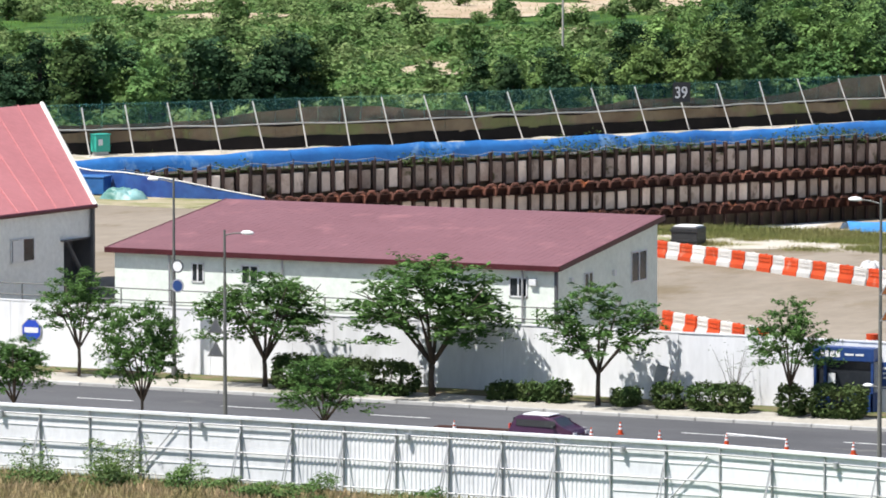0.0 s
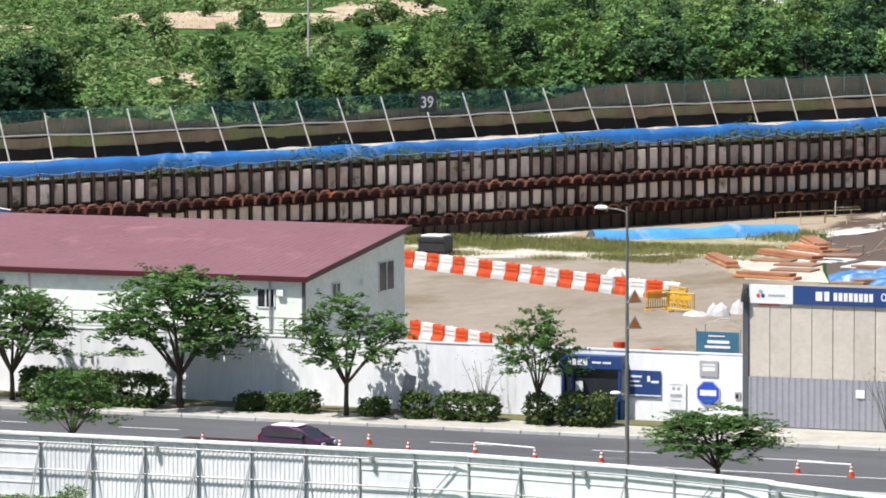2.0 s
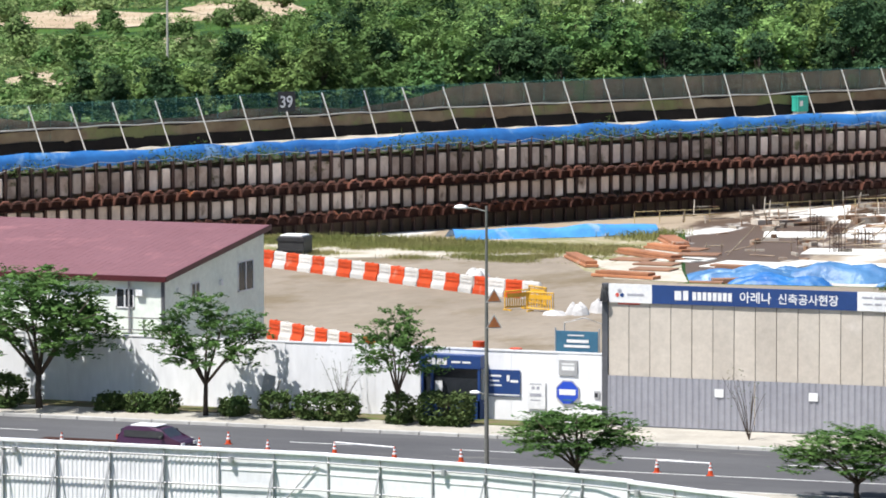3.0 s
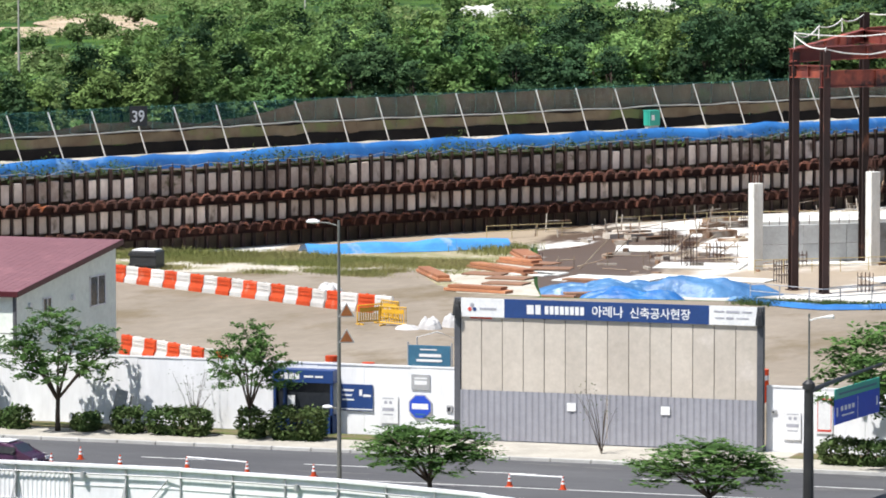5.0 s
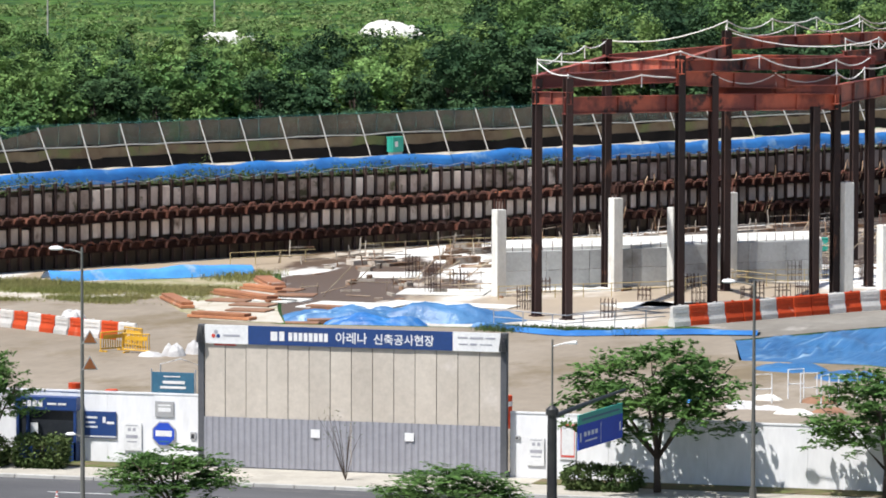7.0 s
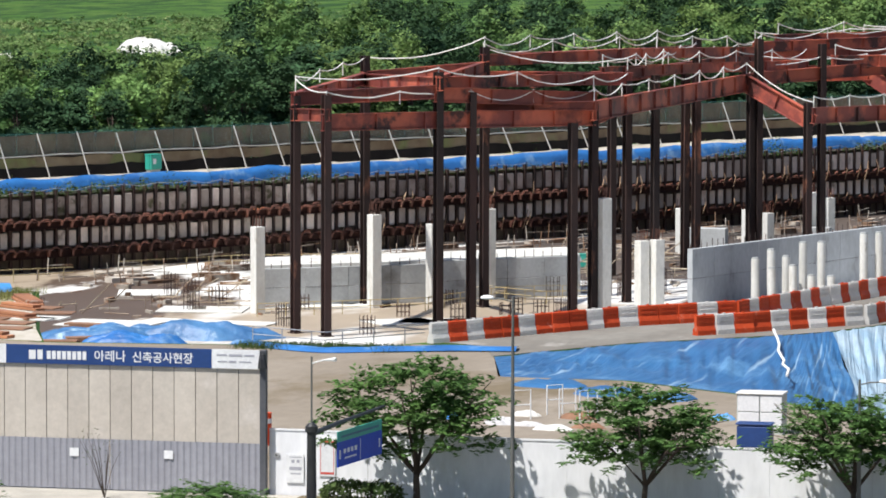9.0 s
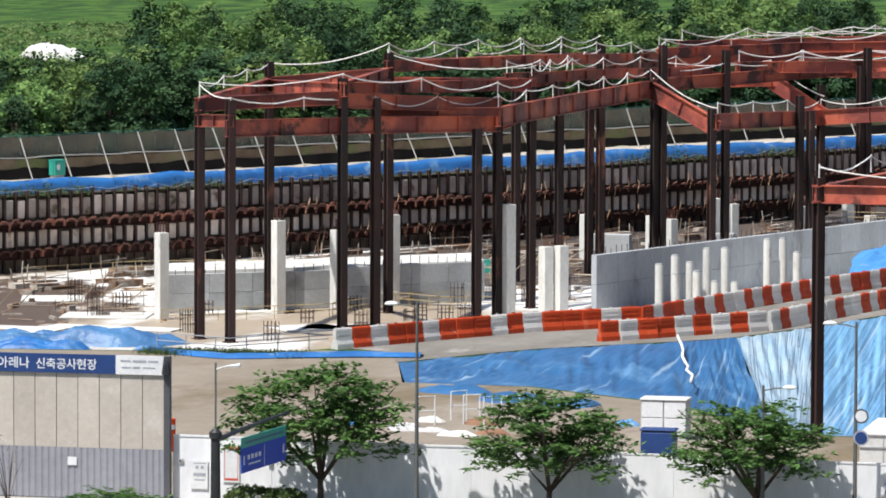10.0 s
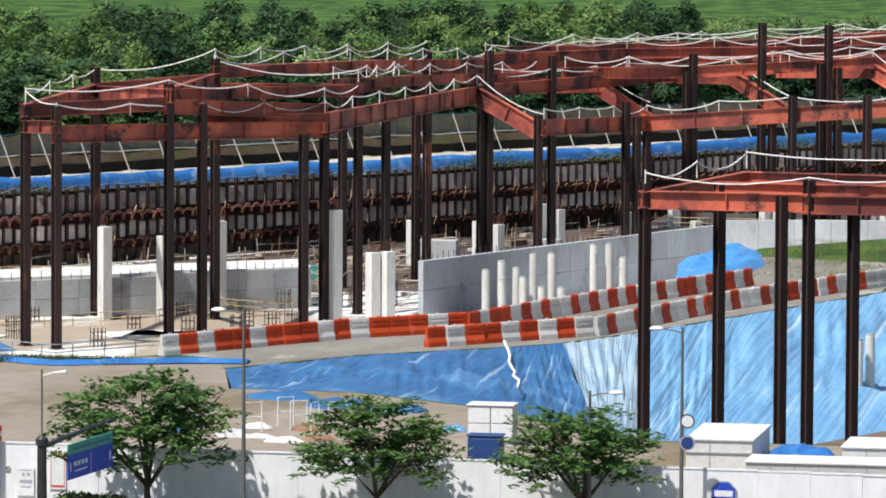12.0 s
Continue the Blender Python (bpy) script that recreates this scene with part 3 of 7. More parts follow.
# the blue sheet that hangs along the pit's edge
def edge_sheet(name, line, tall, label, step=1.2, mat=None, wave=0.3):
    rows = []
    for i, (p, way) in enumerate(along(line, step)):
        side = Vector((-way.y, way.x, 0))
        sag = noise.noise((i * 0.35, tall, 1)) * wave
        rows.append([p + side * (off + noise.noise((i * 0.6, j, 5)) * 0.18) + Vector((0, 0, z)) for j, (off, z) in
                     enumerate(((-0.35, 0.06), (-0.22, tall * 0.3 + sag * 0.2), (-0.1, tall * 0.6 + sag * 0.4), (0.25, tall + sag), (1.3, tall * 0.75 + sag), (2.2, 0.1)))])
    ob = thing(name, label, "tarpaulin")
    # one sheet after the other, each hung a little higher or lower and lapped over the last
    for n, k in enumerate(range(0, len(rows) - 1, 11)):
        lift = 1 + 0.16 * noise.noise((n * 1.7, tall, 4))
        lap = 0.03 if n % 2 else 0.0
        bm = bmesh.new()
        made = [[bm.verts.new((v.x + lap, v.y - lap, v.z * lift + lap)) for v in row] for row in rows[k:k + 12]]
        for a, b in zip(made, made[1:]):
            for j in range(len(a) - 1):
                bm.faces.new((a[j], b[j], b[j + 1], a[j + 1]))
        part("sheet", bm, mat or BLUE_TARP, ob, smooth=True)
    return ob


edge_sheet("edge_tarpaulin", [(p[0] - 2.0, p[1] + 1.4) for p in PIT_WALL], 1.3, "bright blue tarpaulin along the edge of the pit wall")

# ---- far hoarding: nets on leaning poles ----
HOARDING = [(-215, 362), (-190, 394), (-165, 441), (-143, 473), (-117, 514), (-107, 534), (-91, 559), (-77, 579), (-62, 598), (-30, 645)]
hoarding = thing("net_fence", "tall site fence with green, brown and black nets on leaning poles", "fence")


def net(z0, z1, mat, name, label, back=0.0, wave=0.15, rise=0.0, lift=0.0):
    bm = bmesh.new()
    rows = []
    for i, (p, way) in enumerate(along(HOARDING, 1.0)):
        side = Vector((-way.y, way.x, 0))
        rows.append([bm.verts.new(p + side * (back + noise.noise((i * 0.4, k * 2, z0)) * 0.12) + Vector((0, 0, z + noise.noise((i * 0.3, k, z0 + 7)) * wave + (rise * max(0.0, min(0.62, noise.noise((i * 0.045, 5, z0)) + 0.1 + lift * max(0, i - 60))) if k == 2 else 0)))) for k, z in enumerate((z0, (z0 + z1) / 2, z1))])
    for a, b in zip(rows, rows[1:]):
        for j in range(2):
            bm.faces.new((a[j], b[j], b[j + 1], a[j + 1]))
    part(name, bm, mat, hoarding, label, smooth=True)


def stations(line, gap_at, first, last):
    """Places along a line at even angles as seen from the tower: the gap in degrees grows a little with the bearing."""
    bearing = first
    while bearing > last:
        a = radians(bearing)
        ux, uy = -math.sin(a), math.cos(a)
        for p, q in zip(line, line[1:]):
            dx, dy = q[0] - p[0], q[1] - p[1]
            k = (uy * -p[0] + ux * p[1]) / (dx * uy - dy * ux)
            if 0 <= k <= 1:
                yield Vector((p[0] + dx * k, p[1] + dy * k, 0)), Vector((dx, dy, 0)).normalized()
                break
        bearing -= gap_at(bearing)


net(0.0, 1.05, BLACK_NET, "lower_net", "black lower net", wave=0.3)
net(0.95, 2.1, BROWN_NET, "middle_net", "olive brown middle net", 0.06, 0.2)
net(1.95, 2.2, BLACK_NET, "net_edge", "black hem of the middle net", 0.03, 0.22)
net(2.0, 2.5, INNER_NET, "inner_net", "brown sheet behind the green net", 0.5, 0.2, rise=2.6, lift=0.012)
net(2.1, 4.2, GREEN_NET, "upper_net", "see-through green upper net", 0.1, 0.08)
post_mesh = mesh_of("post", tubed((((0, 0.1, 0), (0, 0.1, 4.55)), 0.05), sides=6), GREEN_NET)
brace_mesh = mesh_of("brace", tubed((((0.0, 0.0, 4.15), (0.0, -2.1, 0.0)), 0.07), sides=6), POLE_PALE)
BRACES = list(stations(HOARDING, lambda b: 0.452 + (b - 19.6) * 0.0043, 30.5, 4.0))
for i, (p, way) in enumerate(BRACES):
    m = facing(p, way)
    part("brace", brace_mesh, None, hoarding).matrix_basis = m @ Matrix.Rotation(random.uniform(-0.05, 0.05), 4, "Y") @ Matrix.Diagonal((1, 1, random.uniform(0.96, 1.03), 1))
    for f in (0.0, 0.5):
        q = p.lerp(BRACES[min(i + 1, len(BRACES) - 1)][0], f)
        part("post", post_mesh, None, hoarding).matrix_basis = facing(q, way) @ Matrix.Diagonal((1, 1, random.uniform(0.95, 1.02), 1))
for z, r, side in ((4.25, 0.055, 0.1), (2.2, 0.07, -1.0)):
    bm = bmesh.new()
    pts = []
    for i, (p, way) in enumerate(along(HOARDING, 1.95, 0.5)):
        off = Vector((-way.y, way.x, 0)) * side
        pts.append(p + off + Vector((0, 0, z + (0.16 * noise.noise((i * 0.5, z, 0)) if r > 0.06 else 0))))
    tube(bm, pts, r, 5)
    part("rail", bm, POLE_PALE if r > 0.06 else GREEN_NET, hoarding)

bm = bmesh.new()
flat(bm, [(p[0] - 1.6, p[1] + 1.2) for p in PIT_WALL[:-1]] + [(p[0] - 0.9, p[1] + 0.7) for p in HOARDING[::-1]], 0.03)
solid("bare_verge", bm, PALE_GRAVEL, "bare sandy verge between the pit wall and the net fence", "ground")

bm = bmesh.new()
flat(bm, [(p[0] - 0.1, p[1] + 0.1) for p in PIT_WALL[:-1]] + [(p[0] - 1.75, p[1] + 1.25) for p in PIT_WALL[:-1]][::-1], 0.04)
solid("wall_crest", bm, MUD, "dark trodden earth along the head of the pile wall", "ground")

# ---- street hoarding, gate ----
def hoarding_wall(name, x0, x1, label, drop=(0.0, 0.0)):
    ob = thing(name, label, "hoarding", kind="structure")
    n = round((x1 - x0) / 2.4)
    w = (x1 - x0) / n
    sheet = mesh_of("panel", boxed((0.004, w - 0.004, 230.3, 230.36, 0.1, 3.52), bevel=0.008), WHITE_SHEET)
    for i in range(n):
        part("panel", sheet, None, ob).location = (x0 + i * w, random.uniform(-0.012, 0.012), -drop[0] - drop[1] * i)
    cap = mesh_of("cap", boxed((0, w, 230.27, 230.39, 3.52, 3.6)), WHITE_SHEET)
    for i in range(n):
        part("cap", cap, None, ob).location = (x0 + i * w, 0, -drop[0] - drop[1] * i)
    post = mesh_of("post", boxed((-0.03, 0.03, 230.37, 230.43, 0.0, 3.5)), GREY_STEEL)
    for i in range(n + 1):
        part("post", post, None, ob).location = (x0 + i * w, 0, -drop[0] - drop[1] * i)
    return ob


hoarding_wall("wall_street", -168, -79.75, "white sheet hoarding along the pavement, tree shadows on it")
hoarding_wall("wall_street_east", -64.2, 20, "white sheet hoarding along the pavement, tree shadows on it", (0.3, 0.028))

gate = thing("site_gate", "tall closed site gate with beige boards above grey corrugated doors", "gate")
GX0, GX1, GY = -79.4, -64.55, 229.9
part("frame", boxed((GX0 - 0.3, GX0, GY - 0.1, GY + 0.25, 0, 7.05), (GX1, GX1 + 0.3, GY - 0.1, GY + 0.25, 0, 7.05), (GX0, GX1, GY + 0.05, GY + 0.25, 6.7, 6.95),
     (GX0, GX1, GY + 0.05, GY + 0.2, 3.0, 3.12), bevel=0.01), DARK_STEEL, gate, "dark steel frame")
n = 14
w = (GX1 - GX0) / n
board = mesh_of("board", boxed((0.014, w - 0.014, GY - 0.02, GY + 0.04, 2.55, 6.3), bevel=0.014), BEIGE)
for i in range(n):
    part("board", board, None, gate).location = (GX0 + i * w, random.uniform(-0.01, 0.01), 0)


part("backing", boxed((GX0, GX1, GY + 0.045, GY + 0.06, 2.5, 6.35)), DARK_STEEL, gate)


def corrugated(x0, x1, y, z0, z1, pitch=0.25, deep=0.05):
    bm = bmesh.new()
    k = max(2, round((x1 - x0) / pitch))
    p = (x1 - x0) / k
    row = []
    for i in range(k):
        for f, d in ((0, 0), (0.3, 0), (0.45, deep), (0.85, deep)):
            row.append((x0 + (i + f) * p, y + d))
    row.append((x1, y))
    lo = [bm.verts.new((x, yy, z0)) for x, yy in row]
    hi = [bm.verts.new((x, yy, z1)) for x, yy in row]
    for i in range(len(row) - 1):
        bm.faces.new((lo[i], lo[i + 1], hi[i + 1], hi[i]))
    return bm


mid = (GX0 + GX1) / 2
for x0, x1 in ((GX0, mid - 0.02), (mid + 0.02, GX1)):
    door = part("door", corrugated(x0, x1, GY - 0.08, 0.2, 2.6, 0.32, 0.03), GREY_PANEL, gate, "grey corrugated sliding door")
    part("notice", boxed((mid - 2.0 if x0 == GX0 else mid + 2.7, (mid - 2.0 if x0 == GX0 else mid + 2.7) + 0.45, GY - 0.12, GY - 0.09, 1.75, 2.15)), SIGN_WHITE, door, "small white notice")
sign = part("sign_board", boxed((GX0 + 2.25, GX1 - 2.35, GY - 0.12, GY - 0.02, 6.15, 7.05)), NAVY, gate, "navy sign with white lettering")
part("sign_end", boxed((GX0 + 0.05, GX0 + 2.25, GY - 0.12, GY - 0.02, 6.15, 7.05)), SIGN_WHITE, gate, "white sign end with a round mark")
part("sign_end", boxed((GX1 - 2.35, GX1, GY - 0.12, GY - 0.02, 6.15, 7.05)), SIGN_WHITE, gate, "white sign end with small print")


# ---- site offices ----
def window(parent, x0, x1, z0, z1, y, m=None):
    """A sliding window in a wall that faces -y: a white frame, two sashes, one dark pane each."""
    w = part("window", boxed((x0, x1, y - 0.05, y + 0.02, z0, z0 + 0.07), (x0, x1, y - 0.05, y + 0.02, z1 - 0.07, z1), (x0, x0 + 0.07, y - 0.05, y + 0.02, z0, z1),
                             (x1 - 0.07, x1, y - 0.05, y + 0.02, z0, z1), ((x0 + x1) / 2 - 0.04, (x0 + x1) / 2 + 0.04, y - 0.06, y + 0.02, z0, z1), m=m), SIGN_WHITE, parent, "white sliding window")
    for a, b in ((x0 + 0.07, (x0 + x1) / 2 - 0.04), ((x0 + x1) / 2 + 0.04, x1 - 0.07)):
        part("pane", boxed((a, b, y - 0.02, y, z0 + 0.07, z1 - 0.07), m=m), DARK_GLASS, w)


HX0, HX1, HY0, HY1, EAVE, RIDGE = -132.6, -106.5, 238.0, 251.3, 5.75, 7.3
office = thing("site_office", "long two-storey site office with pale green panels and maroon sloping roof", "site office")
bm = bmesh.new()
prism(bm, [(HY0, 0), (HY1, 0), (HY1, RIDGE - 0.1), (HY0, EAVE - 0.1)], HX0, HX1, Matrix(((0, 1, 0, 0), (1, 0, 0, 0), (0, 0, 1, 0), (0, 0, 0, 1))))
part("wall", bm, HOUSE_WALL, office)
slope = math.atan2(RIDGE - EAVE, HY1 - HY0)
rm = Matrix.Translation((0, HY0, EAVE)) @ Matrix.Rotation(slope, 4, "X")
length = math.hypot(HY1 - HY0, RIDGE - EAVE)
roof = part("roof", boxed((HX0 - 0.35, HX1 + 0.25, -0.35, length + 0.3, -0.02, 0.1), m=rm), ROOF, office, "maroon sheet roof")
bm = bmesh.new()
for i in range(66):
    x = HX0 - 0.2 + i * 0.402
    box(bm, x, x + 0.03, -0.3, length + 0.25, 0.1, 0.106, m=rm)
part("roof_rib", bm, ROOF, roof)
part("fascia", boxed((HX0 - 0.4, HX1 + 0.3, -0.42, -0.34, -0.16, 0.12), (HX1 + 0.25, HX1 + 0.33, -0.4, length + 0.32, -0.16, 0.12), (HX0 - 0.42, HX0 - 0.34, -0.4, length + 0.32, -0.16, 0.12), m=rm), TRIM_RED, office, "dark red roof trim")
for x in (HX0 + 3.4, HX0 + 10.2, HX0 + 24.2):
    part("downpipe", tubed((((x, HY0 - 0.12, EAVE - 0.25), (x, HY0 - 0.12, 0)), 0.06)), GREY_STEEL, office, "grey downpipe")
part("corner_trim", boxed((HX1 - 0.12, HX1 + 0.04, HY0 - 0.04, HY0 + 0.1, 0, EAVE - 0.1)), DARK_STEEL, office, "dark corner trim")
bm = bmesh.new()
for z in (2.85,):
    box(bm, HX0, HX1, HY0 - 0.03, HY0, z, z + 0.12)
    box(bm, HX1, HX1 + 0.03, HY0, HY1, z, z + 0.12)
part("floor_band", bm, HOUSE_WALL, office)
for x in (-127.9, -124.9, -109.2):
    wide = 0.75 if x < -127 else 1.05
    window(office, x, x + wide, 4.1, 5.15, HY0)
side = Matrix.Translation((HX1, HY0, 0)) @ Matrix.Rotation(radians(90), 4, "Z")
window(office, 3.5, 4.6, 4.2, 5.15, 0, side)
window(office, 9.7, 11.8, 4.1, 5.75, 0, side)
for z, y0 in ((4.75, 1.6), (4.7, 7.2)):
    part("vent", boxed((y0, y0 + 0.25, -0.15, 0, z, z + 0.3), m=side), SIGN_WHITE, office)
part("air_unit", boxed((-108.0, -107.6, HY0 - 0.2, HY0, 4.75, 5.1), bevel=0.02), SIGN_WHITE, office)

# the hall's roof runs down towards the yard; its eave wall has a recess at the end
hall = thing("site_hall", "pale green hall with a faded red ribbed roof", "site hall")
way = Vector((0.103, 0.995, 0)).normalized()
eave = Vector((-146.4, 260.5, 5.9))
ridge = Vector((-157.1, 272.8, 11.0))


def slab_of(corners, thick):
    """A flat plate with the given corners, thickened downwards along its normal."""
    bm = bmesh.new()
    normal = (corners[1] - corners[0]).cross(corners[2] - corners[0]).normalized()
    top = [bm.verts.new(c) for c in corners]
    low = [bm.verts.new(c - normal * thick) for c in corners]
    bm.faces.new(top)
    bm.faces.new(low[::-1])
    for i in range(len(corners)):
        j = (i + 1) % len(corners)
        bm.faces.new((top[i], low[i], low[j], top[j]))
    return bm


roof = part("roof", slab_of([eave - way * 34, eave, ridge, ridge - way * 46], 0.12), PINK_ROOF, hall, "faded red sheet roof")
bm = bmesh.new()
for i in range(18):
    a, b = eave - way * (1.9 * i), ridge - way * (2.5 * i)
    tube(bm, [a + Vector((0, 0, 0.03)), b + Vector((0, 0, 0.03))], 0.05, 5)
part("roof_rib", bm, PINK_ROOF, roof)
part("verge", tubed(([eave, ridge], 0.16)), PALE_CONCRETE, hall, "pale verge trim")
part("eave_trim", tubed(([eave - way * 34, eave], 0.13)), TRIM_RED, hall, "dark red eave trim")
inset = Vector((-0.25, 0, 0))
lo = lambda p, z: Vector((p.x, p.y, z))
part("wall", slab_of([lo(eave + inset - way * 34, 0), lo(eave + inset - way * 2.9, 0), lo(eave + inset - way * 2.9, 5.85), lo(eave + inset - way * 34, 5.85)], 0.2), HALL_WALL, hall)
part("upper_wall", slab_of([lo(eave + inset - way * 2.9, 4.1), lo(eave + inset - way * 0.1, 4.1), lo(eave + inset - way * 0.1, 5.85), lo(eave + inset - way * 2.9, 5.85)], 0.2), HALL_WALL, hall)
deep = Vector((-1.6, 0.2, 0))
# wall, end and ceiling of the recess carry its deep shade as dark colour
part("recess_wall", slab_of([lo(eave + deep - way * 3.2, 0), lo(eave + deep, 0), lo(eave + deep, 5.5), lo(eave + deep - way * 3.2, 5.5)], 0.2), DARK_STEEL, hall, "recessed wall, its shade put into a dark colour")
part("end_wall", slab_of([lo(eave + inset, 0), lo(ridge, 0), ridge - Vector((0, 0, 0.2)), eave + inset - Vector((0, 0, 0.2))], 0.2), HALL_WALL, hall)
part("recess_end", slab_of([lo(eave + inset - way * 0.15, 0), lo(eave + inset - way * 0.15, 4.1), lo(eave + deep * 3 - way * 0.15, 4.1), lo(eave + deep * 3 - way * 0.15, 0)], 0.1), DARK_STEEL, hall, "recess end, its shade put into a dark colour")
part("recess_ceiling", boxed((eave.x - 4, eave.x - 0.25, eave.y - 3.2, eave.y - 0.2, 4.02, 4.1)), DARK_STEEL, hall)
part("end_post", boxed((eave.x - 0.2, eave.x, eave.y - 0.3, eave.y - 0.1, 0, 5.8)), DARK_STEEL, hall)
stair = part("stair", tubed(([lo(eave + inset - way * 2.6, 4.0), lo(eave + inset - way * 0.4, 1.2)], 0.12)), DARK_STEEL, hall, "dark steel stair")
hm = Matrix.Translation((eave.x - 0.2, eave.y, 0)) @ Matrix.Rotation(math.atan2(way.y, way.x), 4, "Z")
window(hall, -8.2, -5.9, 3.1, 4.5, 0, hm)
part("blind", boxed((-8.1, -7.1, -0.09, -0.07, 3.18, 4.42), m=hm), SIGN_WHITE, hall, "white blind")


# ---- steel frames in the pits ----
COLUMNS = {"a": (-105.2, 385.0, 11.8), "b": (-102.1, 382.8, 12.0), "c": (-95.3, 392.0, 13.5), "d": (-93.3, 395.0, 11.8), "e": (-96.2, 412.0, 14.8), "f": (-106.3, 411.2, 14.0),
           "g": (-86.8, 403.5, 9.0), "h": (-85.7, 406.4, 10.5), "i": (-85.6, 419.8, 11.8), "j": (-92.4, 446.2, 10.6), "k": (-87.4, 441.0, 11.6), "l": (-86.2, 454.3, 14.2),
           "m": (-81.3, 459.0, 14.1), "n": (-75.8, 453.7, 8.5), "o": (-77.3, 470.4, 13.3), "p": (-70.5, 472.1, 9.0)}
COLUMNS.update({"q": (-69.6, 479.6, 9.8), "r": (-65.3, 480.7, 13.3), "s": (-58.9, 482.3, 16.3), "t": (-57.9, 482.6, 8.8), "u": (-55.2, 476.1, 9.6), "v": (-52.7, 483.9, 16.1),
                "w": (-51.8, 484.2, 12.0), "x": (-47.5, 470.0, 10.0)})
NEAR_COLUMNS = {"A": (-46.9, 322.7, 10.4), "B": (-42.2, 323.8, 10.4), "C": (-37.9, 321.5, 9.8), "D": (-36.2, 321.9, 10.8), "E": (-33.4, 322.6, 9.8), "F": (-29.9, 321.8, 10.8)}
frame_turn = math.atan2(21.4, 19.5)


def h_section(bm, wide, deep, z0, z1, m):
    t = 0.07
    box(bm, -wide / 2, wide / 2, -deep / 2, -deep / 2 + t, z0, z1, m=m)
    box(bm, -wide / 2, wide / 2, deep / 2 - t, deep / 2, z0, z1, m=m)
    box(bm, -t / 2, t / 2, -deep / 2 + t, deep / 2 - t, z0, z1, m=m)


def steel_column(parent, at, wide=0.62):
    x, y, top = at
    bm = bmesh.new()
    m = Matrix.Translation((x, y, 0)) @ Matrix.Rotation(frame_turn, 4, "Z")
    h_section(bm, wide, wide, FLOOR, top, m)
    for z in np.arange(FLOOR + 4, top - 1, 5.2):
        box(bm, -wide / 2 + 0.06, wide / 2 - 0.06, -wide / 2 - 0.02, -wide / 2, z, z + 0.9, m=m)
        box(bm, -wide / 2 + 0.06, wide / 2 - 0.06, wide / 2, wide / 2 + 0.02, z, z + 0.9, m=m)
    box(bm, -wide * 0.75, wide * 0.75, -wide * 0.75, wide * 0.75, FLOOR, FLOOR + 0.08, m=m)
    part("column", bm, COLUMN_STEEL, parent)


def steel_beam(parent, p, q, deep, wide=0.5):
    """An I beam from p to q, given by its top, with stiffener plates along its web."""
    p, q = Vector(p), Vector(q)
    d = (q - p).length
    x = (q - p).normalized()
    y = Vector((0, 0, 1)).cross(x).normalized()
    z = x.cross(y)
    m = Matrix((x, y, z)).transposed().to_4x4()
    m.translation = p
    bm = boxed((-0.4, d + 0.4, -wide / 2, wide / 2, -0.07, 0), (-0.4, d + 0.4, -wide / 2, wide / 2, -deep, -deep + 0.07), (-0.4, d + 0.4, -0.03, 0.03, -deep + 0.07, -0.07), m=m)
    k = max(2, int(d / 4.5))
    for i in range(k + 1):
        box(bm, d * i / k - 0.03, d * i / k + 0.03, -wide / 2 + 0.02, wide / 2 - 0.02, -deep + 0.07, -0.07, m=m)
    part("beam", bm, BEAM_STEEL, parent)
    return bm


stand_mesh = mesh_of("stanchion", tubed((((0, 0, 0), (0, 0, 1.1)), 0.045), sides=5), ROPE)


def lifeline(parent, points, rng, tall=1.0, r=0.052):
    line = bmesh.new()
    run = []
    for a, b in zip(points, points[1:]):
        a, b = Vector(a), Vector(b)
        k = max(1, round((b - a).length / 9))
        for i in range(k):
            p, q = a.lerp(b, i / k), a.lerp(b, (i + 1) / k)
            sag = rng.uniform(0.8, 3.4)
            for f in (0, 0.12, 0.25, 0.38, 0.5, 0.62, 0.75, 0.88):
                run.append(p.lerp(q, f) + Vector((0, 0, tall - sag * f * (1 - f) + 0.05 * noise.noise((f * 9, p.x, p.y)))))
            part("stanchion", stand_mesh, None, parent).matrix_basis = Matrix.Translation(p) @ Matrix.Rotation(rng.uniform(-0.1, 0.1), 4, "X")
    run.append(Vector(points[-1]) + Vector((0, 0, tall)))
    tube(line, run, r, 5)
    part("lifeline", line, ROPE, parent, "sagging white lifeline")


frame_a = thing("steel_structure", "rusty red steel frame of columns and heavy beams", "steel structure")
for key, at in COLUMNS.items():
    steel_column(frame_a, at)
for at in ((-87.2, 454.2, 11.0), (-82.0, 458.9, 10.8), (-69.5, 472.3, 7.6), (-65.9, 480.5, 11.6), (-53.4, 483.8, 12.4)):
    steel_column(frame_a, at)
BEAMS = [("a", 10.8, "b", 10.9, 1.0), ("b", 10.5, "d", 10.3, 1.35), ("d", 10.3, "h", 10.0, 1.35), ("a", 12.1, "c", 12.5, 1.1), ("a", 12.1, "f", 12.6, 1.0), ("f", 12.7, "e", 13.6, 1.2),
         ("f", 12.5, "c", 13.1, 1.1), ("c", 12.3, "h", 11.4, 1.2), ("e", 12.8, "i", 12.5, 1.1), ("h", 10.0, "i", 10.6, 1.3),
         ("c", 13.2, "e", 13.6, 1.0), ("e", 14.2, "l", 13.6, 0.9)]
for p, zp, q, zq, deep in BEAMS:
    steel_beam(frame_a, (*COLUMNS[p][:2], zp), (*COLUMNS[q][:2], zq), deep)
